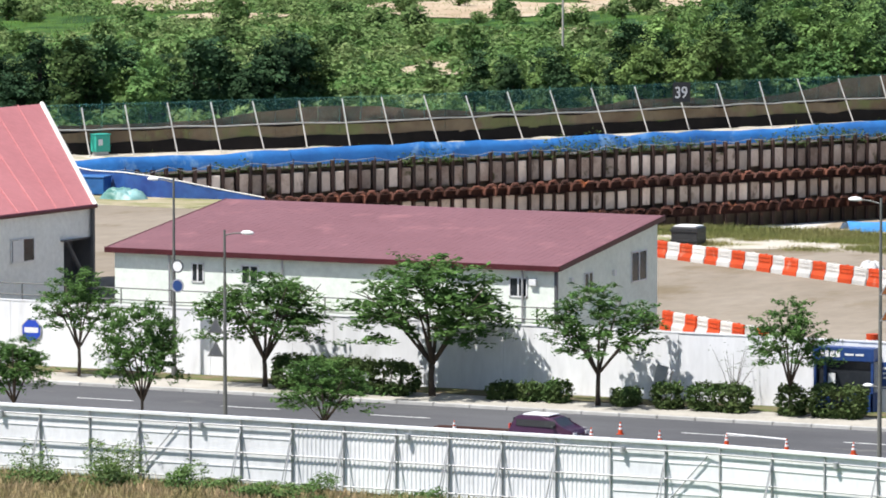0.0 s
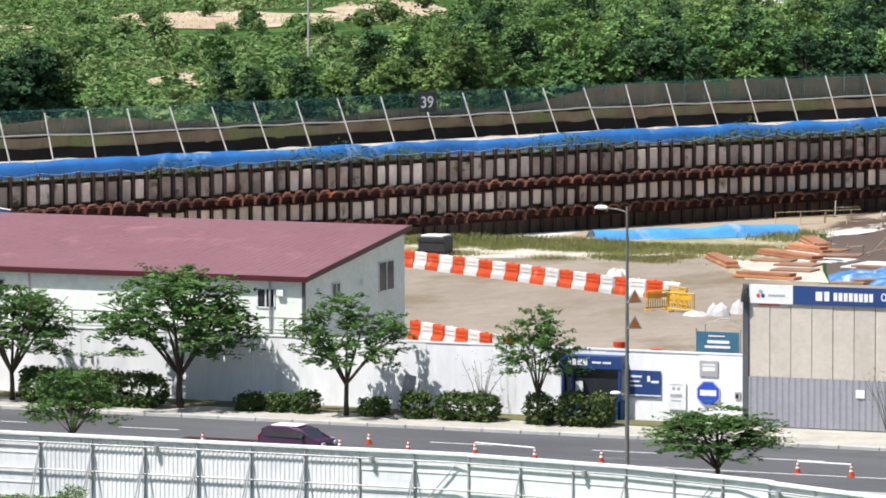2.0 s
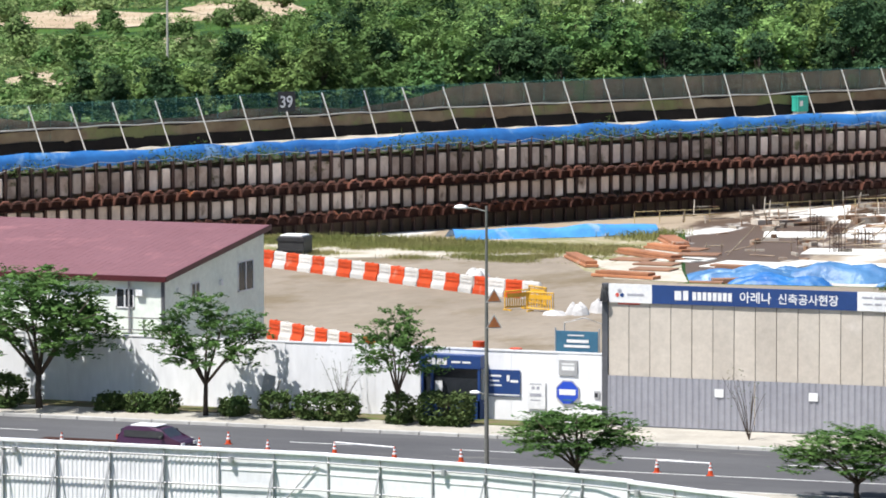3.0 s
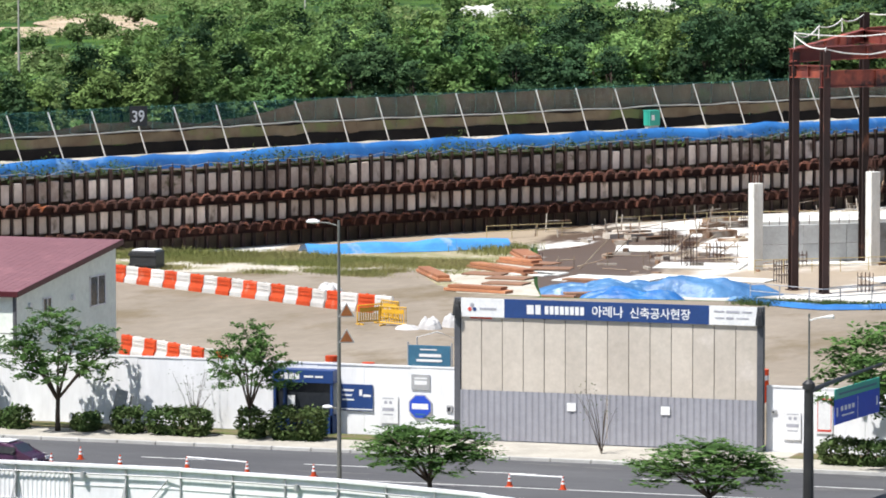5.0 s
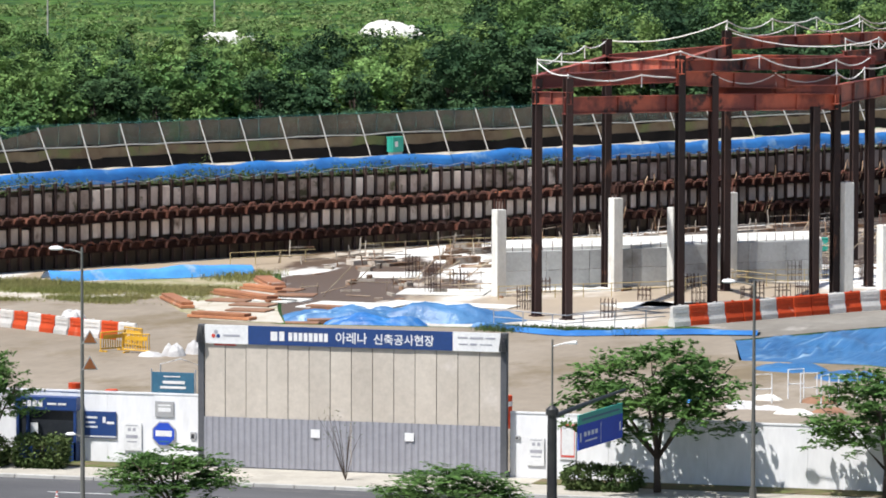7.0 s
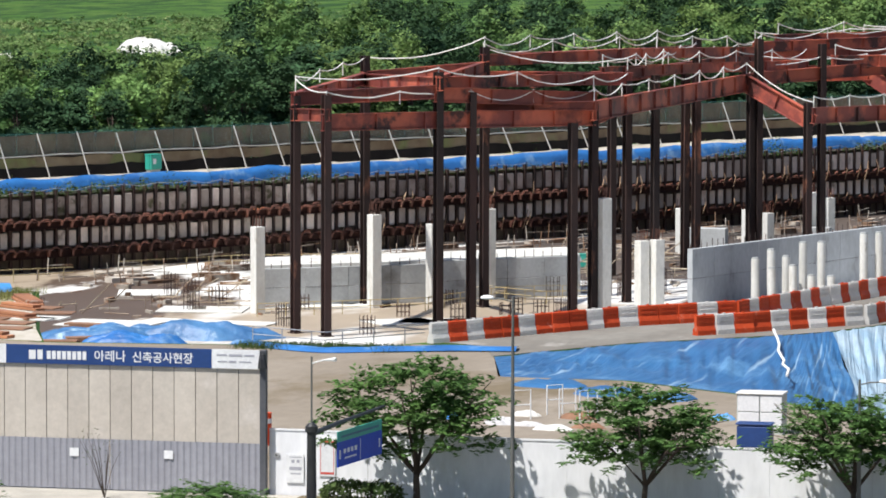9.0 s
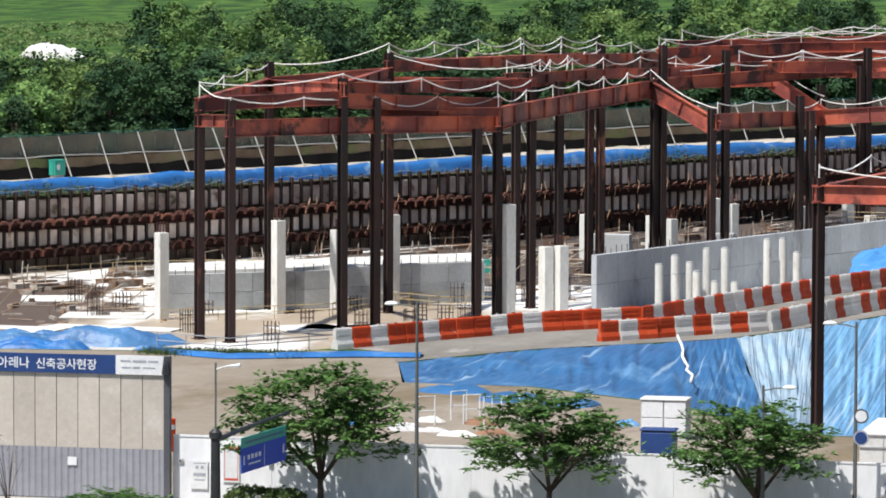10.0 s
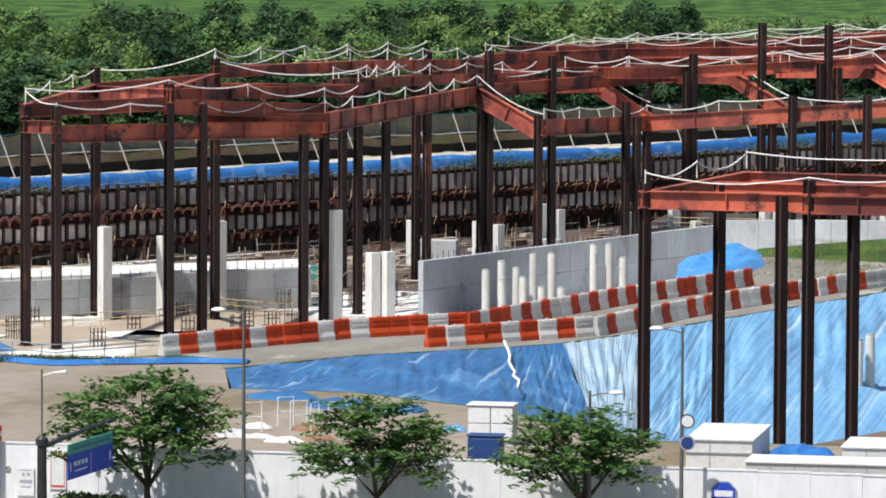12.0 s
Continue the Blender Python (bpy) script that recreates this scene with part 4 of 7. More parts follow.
# long runs over the far columns: girders that bend down at their near end, and the chords between them
RUNS = (
    ("A", (-85.6, 406.1, 10.7), (-82.2, 457.7, 10.9), (-75.3, 453.8, 7.6)),
    ("B", (-83.5, 472.7, 11.0), (-74.3, 478.3, 11.1), (-69.2, 479.0, 7.7)),
    ("C", (-72.3, 484.6, 11.8), (-62.3, 486.0, 11.7), (-55.7, 478.8, 8.4)),
    ("D", (-57.9, 488.6, 12.3), (-48.8, 487.6, 12.4), (-43.1, 482.1, 9.5)),
    ("front", (-75.3, 453.8, 8.1), (-69.5, 479.0, 7.4), (-55.4, 476.8, 8.5), (-42.4, 474.1, 9.5)),
    ("m1", (-82.8, 462.7, 10.8), (-66.1, 487.5, 11.8), (-44.6, 498.0, 13.1)),
    ("m2", (-89.6, 430.8, 12.0), (-85.2, 482.5, 12.1), (-74.3, 494.4, 12.5), (-45.5, 508.0, 13.6)),
    ("m3", (-87.0, 492.4, 12.5), (-45.9, 512.9, 14.4)),
    ("m4", (-78.6, 503.9, 13.0), (-46.4, 517.9, 14.8)),
)
MORE_RUNS = (
    (0.95, (-95.6, 393.5, 13.07), (-86.9, 419.1, 12.45)), (0.9, (-93.8, 397.1, 12.0), (-86.3, 405.9, 11.45)), (0.75, (-93.8, 397.1, 10.95), (-85.4, 405.1, 10.71)), (0.9, (-105.2, 388.0, 12.2), (-94.4, 396.9, 12.0)),
    (0.9, (-96.5, 412.9, 14.04), (-88.6, 431.0, 14.07), (-81.8, 462.8, 13.26)),
    (0.9, (-88.4, 422.9, 12.81), (-84.6, 447.1, 12.3), (-79.3, 473.4, 11.65)), (0.9, (-92.3, 413.8, 12.26), (-86.7, 431.4, 12.51)), (1.0, (-83.2, 467.7, 13.5), (-72.6, 486.6, 13.55), (-48.5, 497.6, 13.8)),
    (1.1, (-76.6, 473.8, 12.1), (-65.5, 481.6, 12.06), (-47.6, 487.7, 13.03)), (0.9, (-82.8, 477.9, 13.9), (-66.6, 495.5, 14.0), (-50.0, 512.6, 14.34)))
for deep, *points in MORE_RUNS:
    for p, q in zip(points, points[1:]):
        steel_beam(frame_a, p, q, deep)
DEPTHS = {"A": 1.6, "B": 1.5, "C": 1.5, "D": 1.5, "front": 1.45, "m1": 1.2, "m2": 1.0, "m3": 0.9, "m4": 0.9}
for key, *points in RUNS:
    for p, q in zip(points, points[1:]):
        steel_beam(frame_a, p, q, DEPTHS[key])
rope_rng = random.Random(4)
for run in (("a12.1", "b11.2", "d10.9", "h10.6"), ("a12.3", "f12.9", "e14.6", "l14.1"), ("a12.3", "c12.8", "h11.7", "i11.4"), ("e13.7", "i12.7", "l12.9")):
    lifeline(frame_a, [(*COLUMNS[k[0]][:2], float(k[1:])) for k in run], rope_rng)
for key, *points in RUNS:
    lifeline(frame_a, points, rope_rng)
for deep, *points in MORE_RUNS:
    if len(points) > 2:
        lifeline(frame_a, points, rope_rng)

frame_b = thing("steel_structure", "lower rusty red steel frame standing before the blue bank", "steel structure")
CLOSER = 0.925
N = {key: (x * CLOSER, y * CLOSER, EYE + (top - EYE) * CLOSER) for key, (x, y, top) in NEAR_COLUMNS.items()}
for at in N.values():
    steel_column(frame_b, at, 0.55)
for p, q, z, deep in (("A", "D", 11.45, 1.1), ("D", "F", 11.35, 1.1), ("B", "F", 12.0, 0.85)):
    steel_beam(frame_b, (*N[p][:2], z), (*N[q][:2], z), deep)
steel_beam(frame_b, (*N["A"][:2], 11.4), (-39.0, 312, 11.9), 0.95)
steel_beam(frame_b, (-39.0, 312, 11.9), (-27.5, 310, 11.9), 0.95)
lifeline(frame_b, [(*N["A"][:2], 11.5), (*N["D"][:2], 11.4), (*N["F"][:2], 11.4)], rope_rng)
lifeline(frame_b, [(*N["A"][:2], 11.6), (-39.0, 312, 12.1), (-27.5, 310, 12.0)], rope_rng)

# ---- concrete in the pit ----
def concrete_column(x, y, top, wide=0.9, base=FLOOR):
    ob = thing("concrete_column", "pale cast concrete column with bare rebar on top", "column", (x, y, 0), "concrete columns in the pit")
    part("shaft", boxed((-wide / 2, wide / 2, -wide / 2, wide / 2, base, top), bevel=0.04), PALE_CONCRETE, ob)
    part("rebar", tubed(*[(((dx, dy, top), (dx + 0.05, dy, top + 0.9)), 0.03) for dx in (-0.3, 0, 0.3) for dy in (-0.3, 0.3)], sides=4), RUST, ob, "rusty rebar")
    ob.rotation_euler.z = frame_turn


for x, y, top in ((-104.9, 408.9, 0.82), (-101.0, 413.6, -0.2), (-97.5, 419.3, 0.76), (-84.8, 406.6, 2.7), (-82.0, 408.4, -0.87), (-80.8, 408.8, -0.8), (-112.8, 401.0, 0.2)):
    concrete_column(x, y, top)
for x, y, top in ((-91.2, 473.3, -2.6), (-85.0, 474.4, -2.7), (-79.0, 475.5, -1.0), (-77.4, 475.7, -1.5), (-70.8, 476.8, -1.7), (-66.6, 477.4, -0.84), (-64.5, 477.7, -2.5), (-58.0, 478.5, -0.65),
                  (-56.7, 478.6, -0.86), (-48.1, 479.6, 1.6), (-46.6, 479.6, 1.2), (-83.1, 474.8, -3.0)):
    concrete_column(x, y, top, 0.85)
for x, y, wide in ((-78.2, 473.6, 2.6), (-64.0, 476.0, 2.2), (-88.0, 470.0, 3.6)):
    ob = thing("concrete_plinth", "low block of grey cast concrete among the columns", "plinth", (x, y, 0), "concrete plinths in the pit")
    part("block", boxed((-wide / 2, wide / 2, -0.8, 0.8, FLOOR, -4.2), bevel=0.05), CONCRETE, ob)


def concrete_wall(name, p, q, z0, z1, label, thick=0.5, mat=CONCRETE):
    p, q = Vector((*p, 0)), Vector((*q, 0))
    m = facing(p, (q - p).normalized())
    d = (q - p).length
    ob = thing(name, label, "concrete wall")
    n = max(1, round(d / 3.6))
    lifts = 2 if z1 - z0 > 3 else 1
    high = (z1 - z0) / lifts
    pour = mesh_of("pour", boxed((0.012, d / n - 0.012, 0, thick, 0.012, high - 0.012), bevel=0.02), mat)
    for i in range(n):
        for j in range(lifts):
            part("pour", pour, None, ob).matrix_basis = m @ Matrix.Translation((i * d / n, random.uniform(-0.02, 0.02), z0 + j * high))
    part("core", boxed((0.02, d - 0.02, 0.06, thick - 0.06, z0, z1 - 0.03), m=m), EARTH, ob)
    bm = bmesh.new()
    for i in range(int(d / 0.9)):
        box(bm, 0.9 * i, 0.9 * i + 0.04, thick * 0.4, thick * 0.5, z1, z1 + random.uniform(0.2, 0.8), m=m)
    part("rebar", bm, RUST_DARK, ob, "thin dark rebar")


concrete_wall("basement_wall", (-79, 415), (-60.5, 466), FLOOR, -2.0, "blue-grey cast basement wall with form joints", mat=FORMED)
concrete_wall("basement_wall", (-60.5, 466), (-44, 470), FLOOR, -1.6, "blue-grey cast basement wall with form joints", mat=FORMED)
concrete_wall("low_wall", (-113.9, 406.3), (-101.5, 415.8), FLOOR, -3.75, "low grey concrete wall on the slab")
concrete_wall("low_wall", (-101.5, 415.8), (-90.8, 425.5), FLOOR, -3.55, "low grey concrete wall on the slab")
bm = bmesh.new()
flat(bm, [(-114.2, 406.7), (-101.7, 416.3), (-91.0, 426.0), (-93.5, 434.5), (-104.5, 425), (-116.5, 415.5)], -3.5)
flat(bm, [(-114.2, 406.7), (-101.7, 416.3), (-91.0, 426.0), (-93.5, 434.5), (-104.5, 425), (-116.5, 415.5)], -3.8)
skirt(bm, [(-91.0, 426.0), (-93.5, 434.5), (-104.5, 425), (-116.5, 415.5), (-114.2, 406.7), (-101.7, 416.3), (-91.0, 426.0)], -3.8, -3.5)
solid("upper_slab", bm, PALE_CONCRETE, "bright cast slab edge above the low wall", "floor")
bm = boxed((-70, -36, 474, 500, FLOOR, -3.2))
solid("raised_slab", bm, MUD, "raised muddy slab behind the basement wall", "floor")
rng = random.Random(8)
pipe_group = "round piles before the basement wall"
for x, y, top in ((-69.6, 392, -0.9), (-68.6, 393.5, -0.3), (-68.2, 391.5, -1.6), (-67.4, 393.5, -0.8), (-66.6, 392.0, -1.4), (-66.3, 395, 0.2), (-65.0, 396, 0.2), (-65.2, 392.5, -2.2), (-63.8, 393.5, -2.3),
                  (-62.4, 401, 0.6), (-61.3, 402, 0.6), (-60.0, 401, -0.4)):
    ob = thing("round_pile", "round pale concrete pile head sticking up", "pile", (x, y, 0), pipe_group)
    part("shaft", tubed((((0, 0, FLOOR), (0, 0, top)), 0.33), sides=14), PALE_CONCRETE, ob)
    part("cap", tubed((((0, 0, top), (0, 0, top + 0.12)), 0.27), sides=14), CONCRETE, ob)
for x, y, top in ((-40.2, 322, -5.0), (-35.3, 345, -1.5), (-34.6, 346, -1.2), (-31.0, 330, -2.5), (-30.2, 331, -2.0)):
    ob = thing("round_pile", "round pale concrete pile head before the blue bank", "pile", (x, y, 0), "round piles before the blue bank")
    part("shaft", tubed((((0, 0, FLOOR), (0, 0, top)), 0.34), sides=14), PALE_CONCRETE, ob)
    part("cap", tubed((((0, 0, top), (0, 0, top + 0.12)), 0.28), sides=14), CONCRETE, ob)
# clutter on the slab: sheets, timbers, rebar cages, handrails
for i in range(16):
    x, y = rng.uniform(-135, -95), rng.uniform(385, 440)
    ob = thing("cement_sheet", "pale washed cement sheet lying on the slab", "sheet", pose(x, y, FLOOR, 0, 0, rng.uniform(-30, 60)), "pale sheets on the slab")
    part("sheet", boxed((0, rng.uniform(5, 11), 0, rng.uniform(2.5, 6), 0.01, 0.12), bevel=0.03), PALE_CONCRETE, ob)
for i in range(26):
    x, y = rng.uniform(-130, -80), rng.uniform(384, 445)
    ob = thing("rebar_cage", "thin rusty rebar starter cage on the slab", "rebar", pose(x, y, FLOOR, 0, 0, rng.uniform(0, 90)), "rebar cages on the slab")
    h = rng.uniform(1.0, 2.2)
    bm = tubed(*[(((dx, dy, 0), (dx, dy, h)), 0.035) for dx in (-0.5, -0.15, 0.15, 0.5) for dy in (-0.4, 0.4)], sides=4)
    for f in (0.35, 0.75):
        tube(bm, [(-0.52, -0.42, h * f), (0.52, -0.42, h * f), (0.52, 0.42, h * f), (-0.52, 0.42, h * f), (-0.52, -0.4, h * f)], 0.03, 4)
    tagged(part("cage", bm, RUST_DARK, ob), kind="stuff")
# broken boards, offcuts and rubble strewn over the slab
bm = bmesh.new()
for i in range(520):
    x, y = rng.uniform(-138, -48), rng.uniform(380, 500)
    if y > 384 + (x + 138) * 0.75 - 8 and noise.noise((x * 0.08, y * 0.05, 6)) > -0.1:
        box(bm, -rng.uniform(0.1, 1.1), rng.uniform(0.1, 0.9), -0.12, rng.uniform(0.02, 0.35), 0, rng.uniform(0.05, 0.4), m=pose(x, y, FLOOR, 0, 0, rng.uniform(0, 180)))
tagged(new("rubble", mesh_of("rubble", bm, RUBBLE)), "brown and grey boards and rubble strewn over the slab", "rubble", "", "stuff")


def handrail(points, label, mat=YELLOW, tall=1.1, step=2.5, group="site handrails"):
    ob = thing("handrail", label, "handrail", None, group)
    post = mesh_of("post", tubed((((0, 0, 0), (0, 0, tall)), 0.04), sides=5), mat)
    for p, way in along(points, step):
        part("post", post, None, ob).location = p
    for z in (tall, tall * 0.55):
        bm = bmesh.new()
        tube(bm, [Vector(p) + Vector((0, 0, z)) for p in points], 0.035, 5)
        part("rail", bm, mat, ob)


RAIL_YELLOW = material("faded_yellow_rail", (0.45, 0.36, 0.18), (0.36, 0.28, 0.14), 1.0, 0.6)
handrail([(-136, 437, FLOOR), (-128, 447, FLOOR), (-110, 455, FLOOR)], "faded yellow handrail along the slab", RAIL_YELLOW)
handrail([(-144, 424, FLOOR), (-138, 430, FLOOR)], "faded yellow handrail along the slab", RAIL_YELLOW)
handrail([(-100, 408, FLOOR), (-96, 420, FLOOR), (-88, 424, FLOOR)], "faded yellow handrail along the slab", RAIL_YELLOW)
handrail([(-69, 476, -3.2), (-60, 476, -3.2), (-46, 476, -3.2)], "faded yellow handrail along the slab", RAIL_YELLOW)
handrail([(-86, 304.6, 0), (-80.6, 301.8, 0), (-75.8, 308.2, 0)], "thin grey handrail at the pit's edge", GREY_STEEL)


handrail([(-112, 398, FLOOR), (-104.5, 403.5, FLOOR), (-99.5, 407.5, FLOOR)], "faded yellow handrail along the slab", RAIL_YELLOW)
handrail([(-98, 420, FLOOR), (-92, 416, FLOOR), (-88, 418, FLOOR)], "faded yellow handrail along the slab", RAIL_YELLOW)
handrail([(-122, 440, FLOOR), (-108, 449, FLOOR), (-97, 452, FLOOR)], "faded yellow handrail along the slab", RAIL_YELLOW)
handrail([(-84, 452, FLOOR), (-80, 462, FLOOR), (-73, 470, FLOOR)], "rusty handrail along the slab", RUST_DARK)
SITE_PIPE = material("site_pipe", (0.42, 0.36, 0.26), (0.2, 0.13, 0.09), 0.4, 0.7, island=0.5)
pipes = bmesh.new()
for i in range(230):
    x = rng.uniform(-128, -62)
    y = 398 + (x + 128) * 0.95 + rng.uniform(-6, 34)
    if -79.5 < x and y < 418 + (x + 79) * 2.9:
        continue
    a, long, rise = rng.uniform(-0.5, 1.2), rng.uniform(1.2, 4.5), rng.choice((0.0, 0.0, 0.4, 1.6))
    z = FLOOR + 0.1 + rng.choice((0.0, 0.3, 0.8))
    tube(pipes, [(x, y, FLOOR if rise > 1 else z), (x + math.cos(a) * long, y + math.sin(a) * long, z + rise)], 0.05, 5)
    if rise == 0.0 and z > FLOOR + 0.2:
        for f in (0.1, 0.9):
            tube(pipes, [(x + math.cos(a) * long * f, y + math.sin(a) * long * f, FLOOR), (x + math.cos(a) * long * f, y + math.sin(a) * long * f, z + 0.3)], 0.04, 4)
tagged(new("scaffold_pipe", mesh_of("scaffold_pipe", pipes, SITE_PIPE)), "rusty and pale scaffold pipes lying and standing on the slab", "scaffold pipe", "", "stuff")
# rusty lattice and rebar mats at the foot of the pile wall
lattice = bmesh.new()
for p, way in along(PIT_WALL[3:], 1.0, 2.0):
    side = Vector((way.y, -way.x, 0))
    if p.x < -15:
        foot = p + side * rng.uniform(2.0, 16.0) + Vector((0, 0, FLOOR))
        h = rng.uniform(0.7, 2.0)
        tube(lattice, [foot, foot + Vector((rng.uniform(-0.2, 0.2), 0, h))], 0.06, 4)
        tube(lattice, [foot + Vector((0, 0, h * 0.6)), foot + way * rng.uniform(1.5, 4) + Vector((0, 0, h * rng.uniform(0.4, 0.8)))], 0.05, 4)
        if rng.random() < 0.5:
            box(lattice, -rng.uniform(0.6, 2.0), rng.uniform(0.6, 2.0), -0.5, 0.5, 0.0, rng.uniform(0.15, 0.6), m=facing(foot + side * rng.uniform(0, 3), way))
tagged(new("rusty_lattice", mesh_of("rusty_lattice", lattice, RUBBLE)), "rusty lattice, boards and rebar at the foot of the pile wall", "scrap", "", "stuff")


def heap(name, label, category, x, y, z, rx, ry, h, mat, seed, turn=0, smooth=True):
    """A cloth thrown over a pile: a lumpy mound with folds."""
    bm = bmesh.new()
    n, k = 56, 18
    rows = []
    for j in range(k + 1):
        r = j / k
        ring = []
        for i in range(n):
            a = math.tau * i / n
            px, py = math.cos(a) * r, math.sin(a) * r
            edge = 1 + 0.22 * noise.noise((math.cos(a) * 2, math.sin(a) * 2, seed))
            lump = 0.7 + 0.4 * noise.noise((px * 2.2, py * 2.2, seed * 3.1)) + 0.14 * noise.noise((px * 6, py * 6, seed)) + 0.14 * (0.4 - abs(noise.noise((px * 9, py * 9, seed * 1.3))))
            ring.append(bm.verts.new((px * rx * edge, py * ry * edge, max(0.0, h * (1 - r ** 4) * lump * 0.9))))
        rows.append(ring)
    for a, b in zip(rows[1:], rows[2:]):
        for i in range(n):
            bm.faces.new((a[i], a[(i + 1) % n], b[(i + 1) % n], b[i]))
    bm.faces.new(rows[1])
    for v in rows[0]:
        bm.verts.remove(v)
    ob = tagged(new(name, mesh_of(name, bm, mat, smooth)), label, category)
    ob.matrix_basis = pose(x, y, z, 0, 0, turn)
    return ob


SKY_TARP = material("light_blue_tarp", (0.07, 0.19, 0.37), (0.035, 0.115, 0.26), 0.35, 0.5, bump=0.2, fine=1.0, spots=((0.34, 0.48, 0.6), 0.6, 0.57, 0.68))
SAGE_TARP = material("sage_sheet", (0.2, 0.36, 0.36), (0.04, 0.15, 0.12), 0.6, 0.5, spots=((0.6, 0.5, 0.2), 0.5, 0.6, 0.66), bump=0.05)
heap("tarpaulin_mound", "material pile under a crumpled light blue tarpaulin", "tarpaulin", -118.5, 376.0, FLOOR, 5.4, 2.6, 1.45, SKY_TARP, 1, 20)
heap("tarpaulin_mound", "material pile under a crumpled light blue tarpaulin", "tarpaulin", -111.5, 379.0, FLOOR, 6.4, 2.6, 1.75, SKY_TARP, 2, 10)
heap("tarpaulin_mound", "flat dark blue tarpaulin over timber", "tarpaulin", -114.5, 371.5, FLOOR, 4.2, 1.6, 1.4, BLUE_TARP, 3, 15)
heap("tarpaulin_mound", "pale blue tarpaulin mound beside the water barriers", "tarpaulin", -50.6, 388.0, 0, 3.2, 17.0, 1.5, PALE_TARP, 6, 2)
heap("tarpaulin_mound", "small heap under green and yellow sheets", "tarpaulin", -183.6, 331.0, 0, 1.9, 1.3, 1.1, SAGE_TARP, 5)
heap("sack", "small yellow sack on a tarpaulin heap", "sack", -183.0, 334.6, 0.6, 0.7, 0.6, 1.0, YELLOW, 7)
for i in range(8):
    x, y = -121 + i * 1.6 + rng.uniform(-0.8, 0.8), 372 + rng.uniform(-6, 16) + i * 1.2
    ob = thing("timber_stack", "stack of rusty brown formwork boards", "timber", pose(x, y, FLOOR, 0, 0, rng.uniform(-10, 50)), "formwork boards on the slab")
    for j in range(3):
        part("board", boxed((-rng.uniform(1.2, 2.4), rng.uniform(1.2, 2.4), -0.6, 0.6, 0.02 + 0.16 * j, 0.16 + 0.16 * j), bevel=0.01), WOOD, ob)

for i in range(7):
    x, y = rng.uniform(-108.5, -103.5), rng.uniform(306, 326)
    if -1.6 < x + 106 + (y - 316) * 0.24 < 3.0:
        ob = thing("cement_sheet", "pale board lying at the side of the pit", "sheet", pose(x, y, 0.05, 0, 0, rng.uniform(-20, 40)), "boards at the side of the pit")
        part("sheet", boxed((-1.4, 1.4, -0.9, 0.9, 0, 0.1), bevel=0.02), rng.choice((PALE_CONCRETE, WOOD)), ob)

FORM_PLY = material("orange_formwork", (0.4, 0.17, 0.08), (0.27, 0.11, 0.055), 0.5, 0.8, piece=0.3, spots=((0.6, 0.55, 0.48), 0.4, 0.6, 0.7))
for p, q, wide in (((-109.9, 320.7), (-104.2, 316.0), 0.5), ((-110.3, 331.5), (-107.2, 325.6), 0.6), ((-106.1, 304.6), (-101.6, 303.6), 0.5), ((-109.4, 325.0), (-105.9, 322.6), 0.4), ((-112.0, 316.5), (-108.2, 310.0), 0.45)):
    a, b = Vector((*p, 0.04)), Vector((*q, 0.04))
    ob = thing("formwork_board", "long orange-brown formwork board at the side of the pit", "formwork", facing(a, (b - a).normalized()), "formwork boards at the side of the pit")
    for k in range(2):
        part("board", boxed((0.25 * k, (b - a).length - 0.4 * k, -wide + 0.1 * k, wide, 0.02 + 0.2 * k, 0.2 + 0.2 * k), bevel=0.02), FORM_PLY, ob)

# ---- blue edge sheets near the yard ----
DARK_TARP = material("dark_blue_tarpaulin", (0.015, 0.045, 0.2), (0.03, 0.1, 0.3), 0.4, 0.5, bump=0.05, fine=1.5)
edge_sheet("edge_tarpaulin", [(-124, 326.3), (-117.4, 331.4), (-112, 336)], 0.8, "low blue tarpaulin fence in the grass", 1.0, mat=PALE_TARP)
edge_sheet("edge_tarpaulin", [(-87, 303.6), (-80.4, 299.6), (-72, 303.0), (-68.5, 303.5)], 0.3, "bright blue tarpaulin strip at the pit's edge", 1.0, wave=0.1)
screen = thing("ramp_screen", "dark blue netting screen with a sloping white rail", "screen")
heads = [Vector(p) for p in ((-173.2, 333.8, 0.25), (-176.5, 333.4, 0.75), (-181, 332.9, 1.5), (-185, 333.8, 1.75), (-190, 337.5, 1.5), (-200, 343.0, 2.05))]
bm = bmesh.new()
rows = []
for i in range(51):
    k = min(i // 10, 4)
    head = heads[k].lerp(heads[k + 1], i / 10 - k)
    rows.append([bm.verts.new((head.x, head.y + 0.1 * noise.noise((i * 0.5, j, 3)), 0.02 + (head.z - 0.02) * j / 4)) for j in range(5)])
for a, b in zip(rows, rows[1:]):
    for j in range(4):
        bm.faces.new((a[j], b[j], b[j + 1], a[j + 1]))
part("netting", bm, DARK_TARP, screen, smooth=True)
bm = bmesh.new()
tube(bm, heads, 0.05, 6)
part("rail", bm, ROPE, screen, "white rail")
for head in heads[1:]:
    part("post", tubed((((head.x, head.y + 0.15, 0), (head.x, head.y + 0.15, head.z)), 0.04), sides=6), GREY_STEEL, screen)

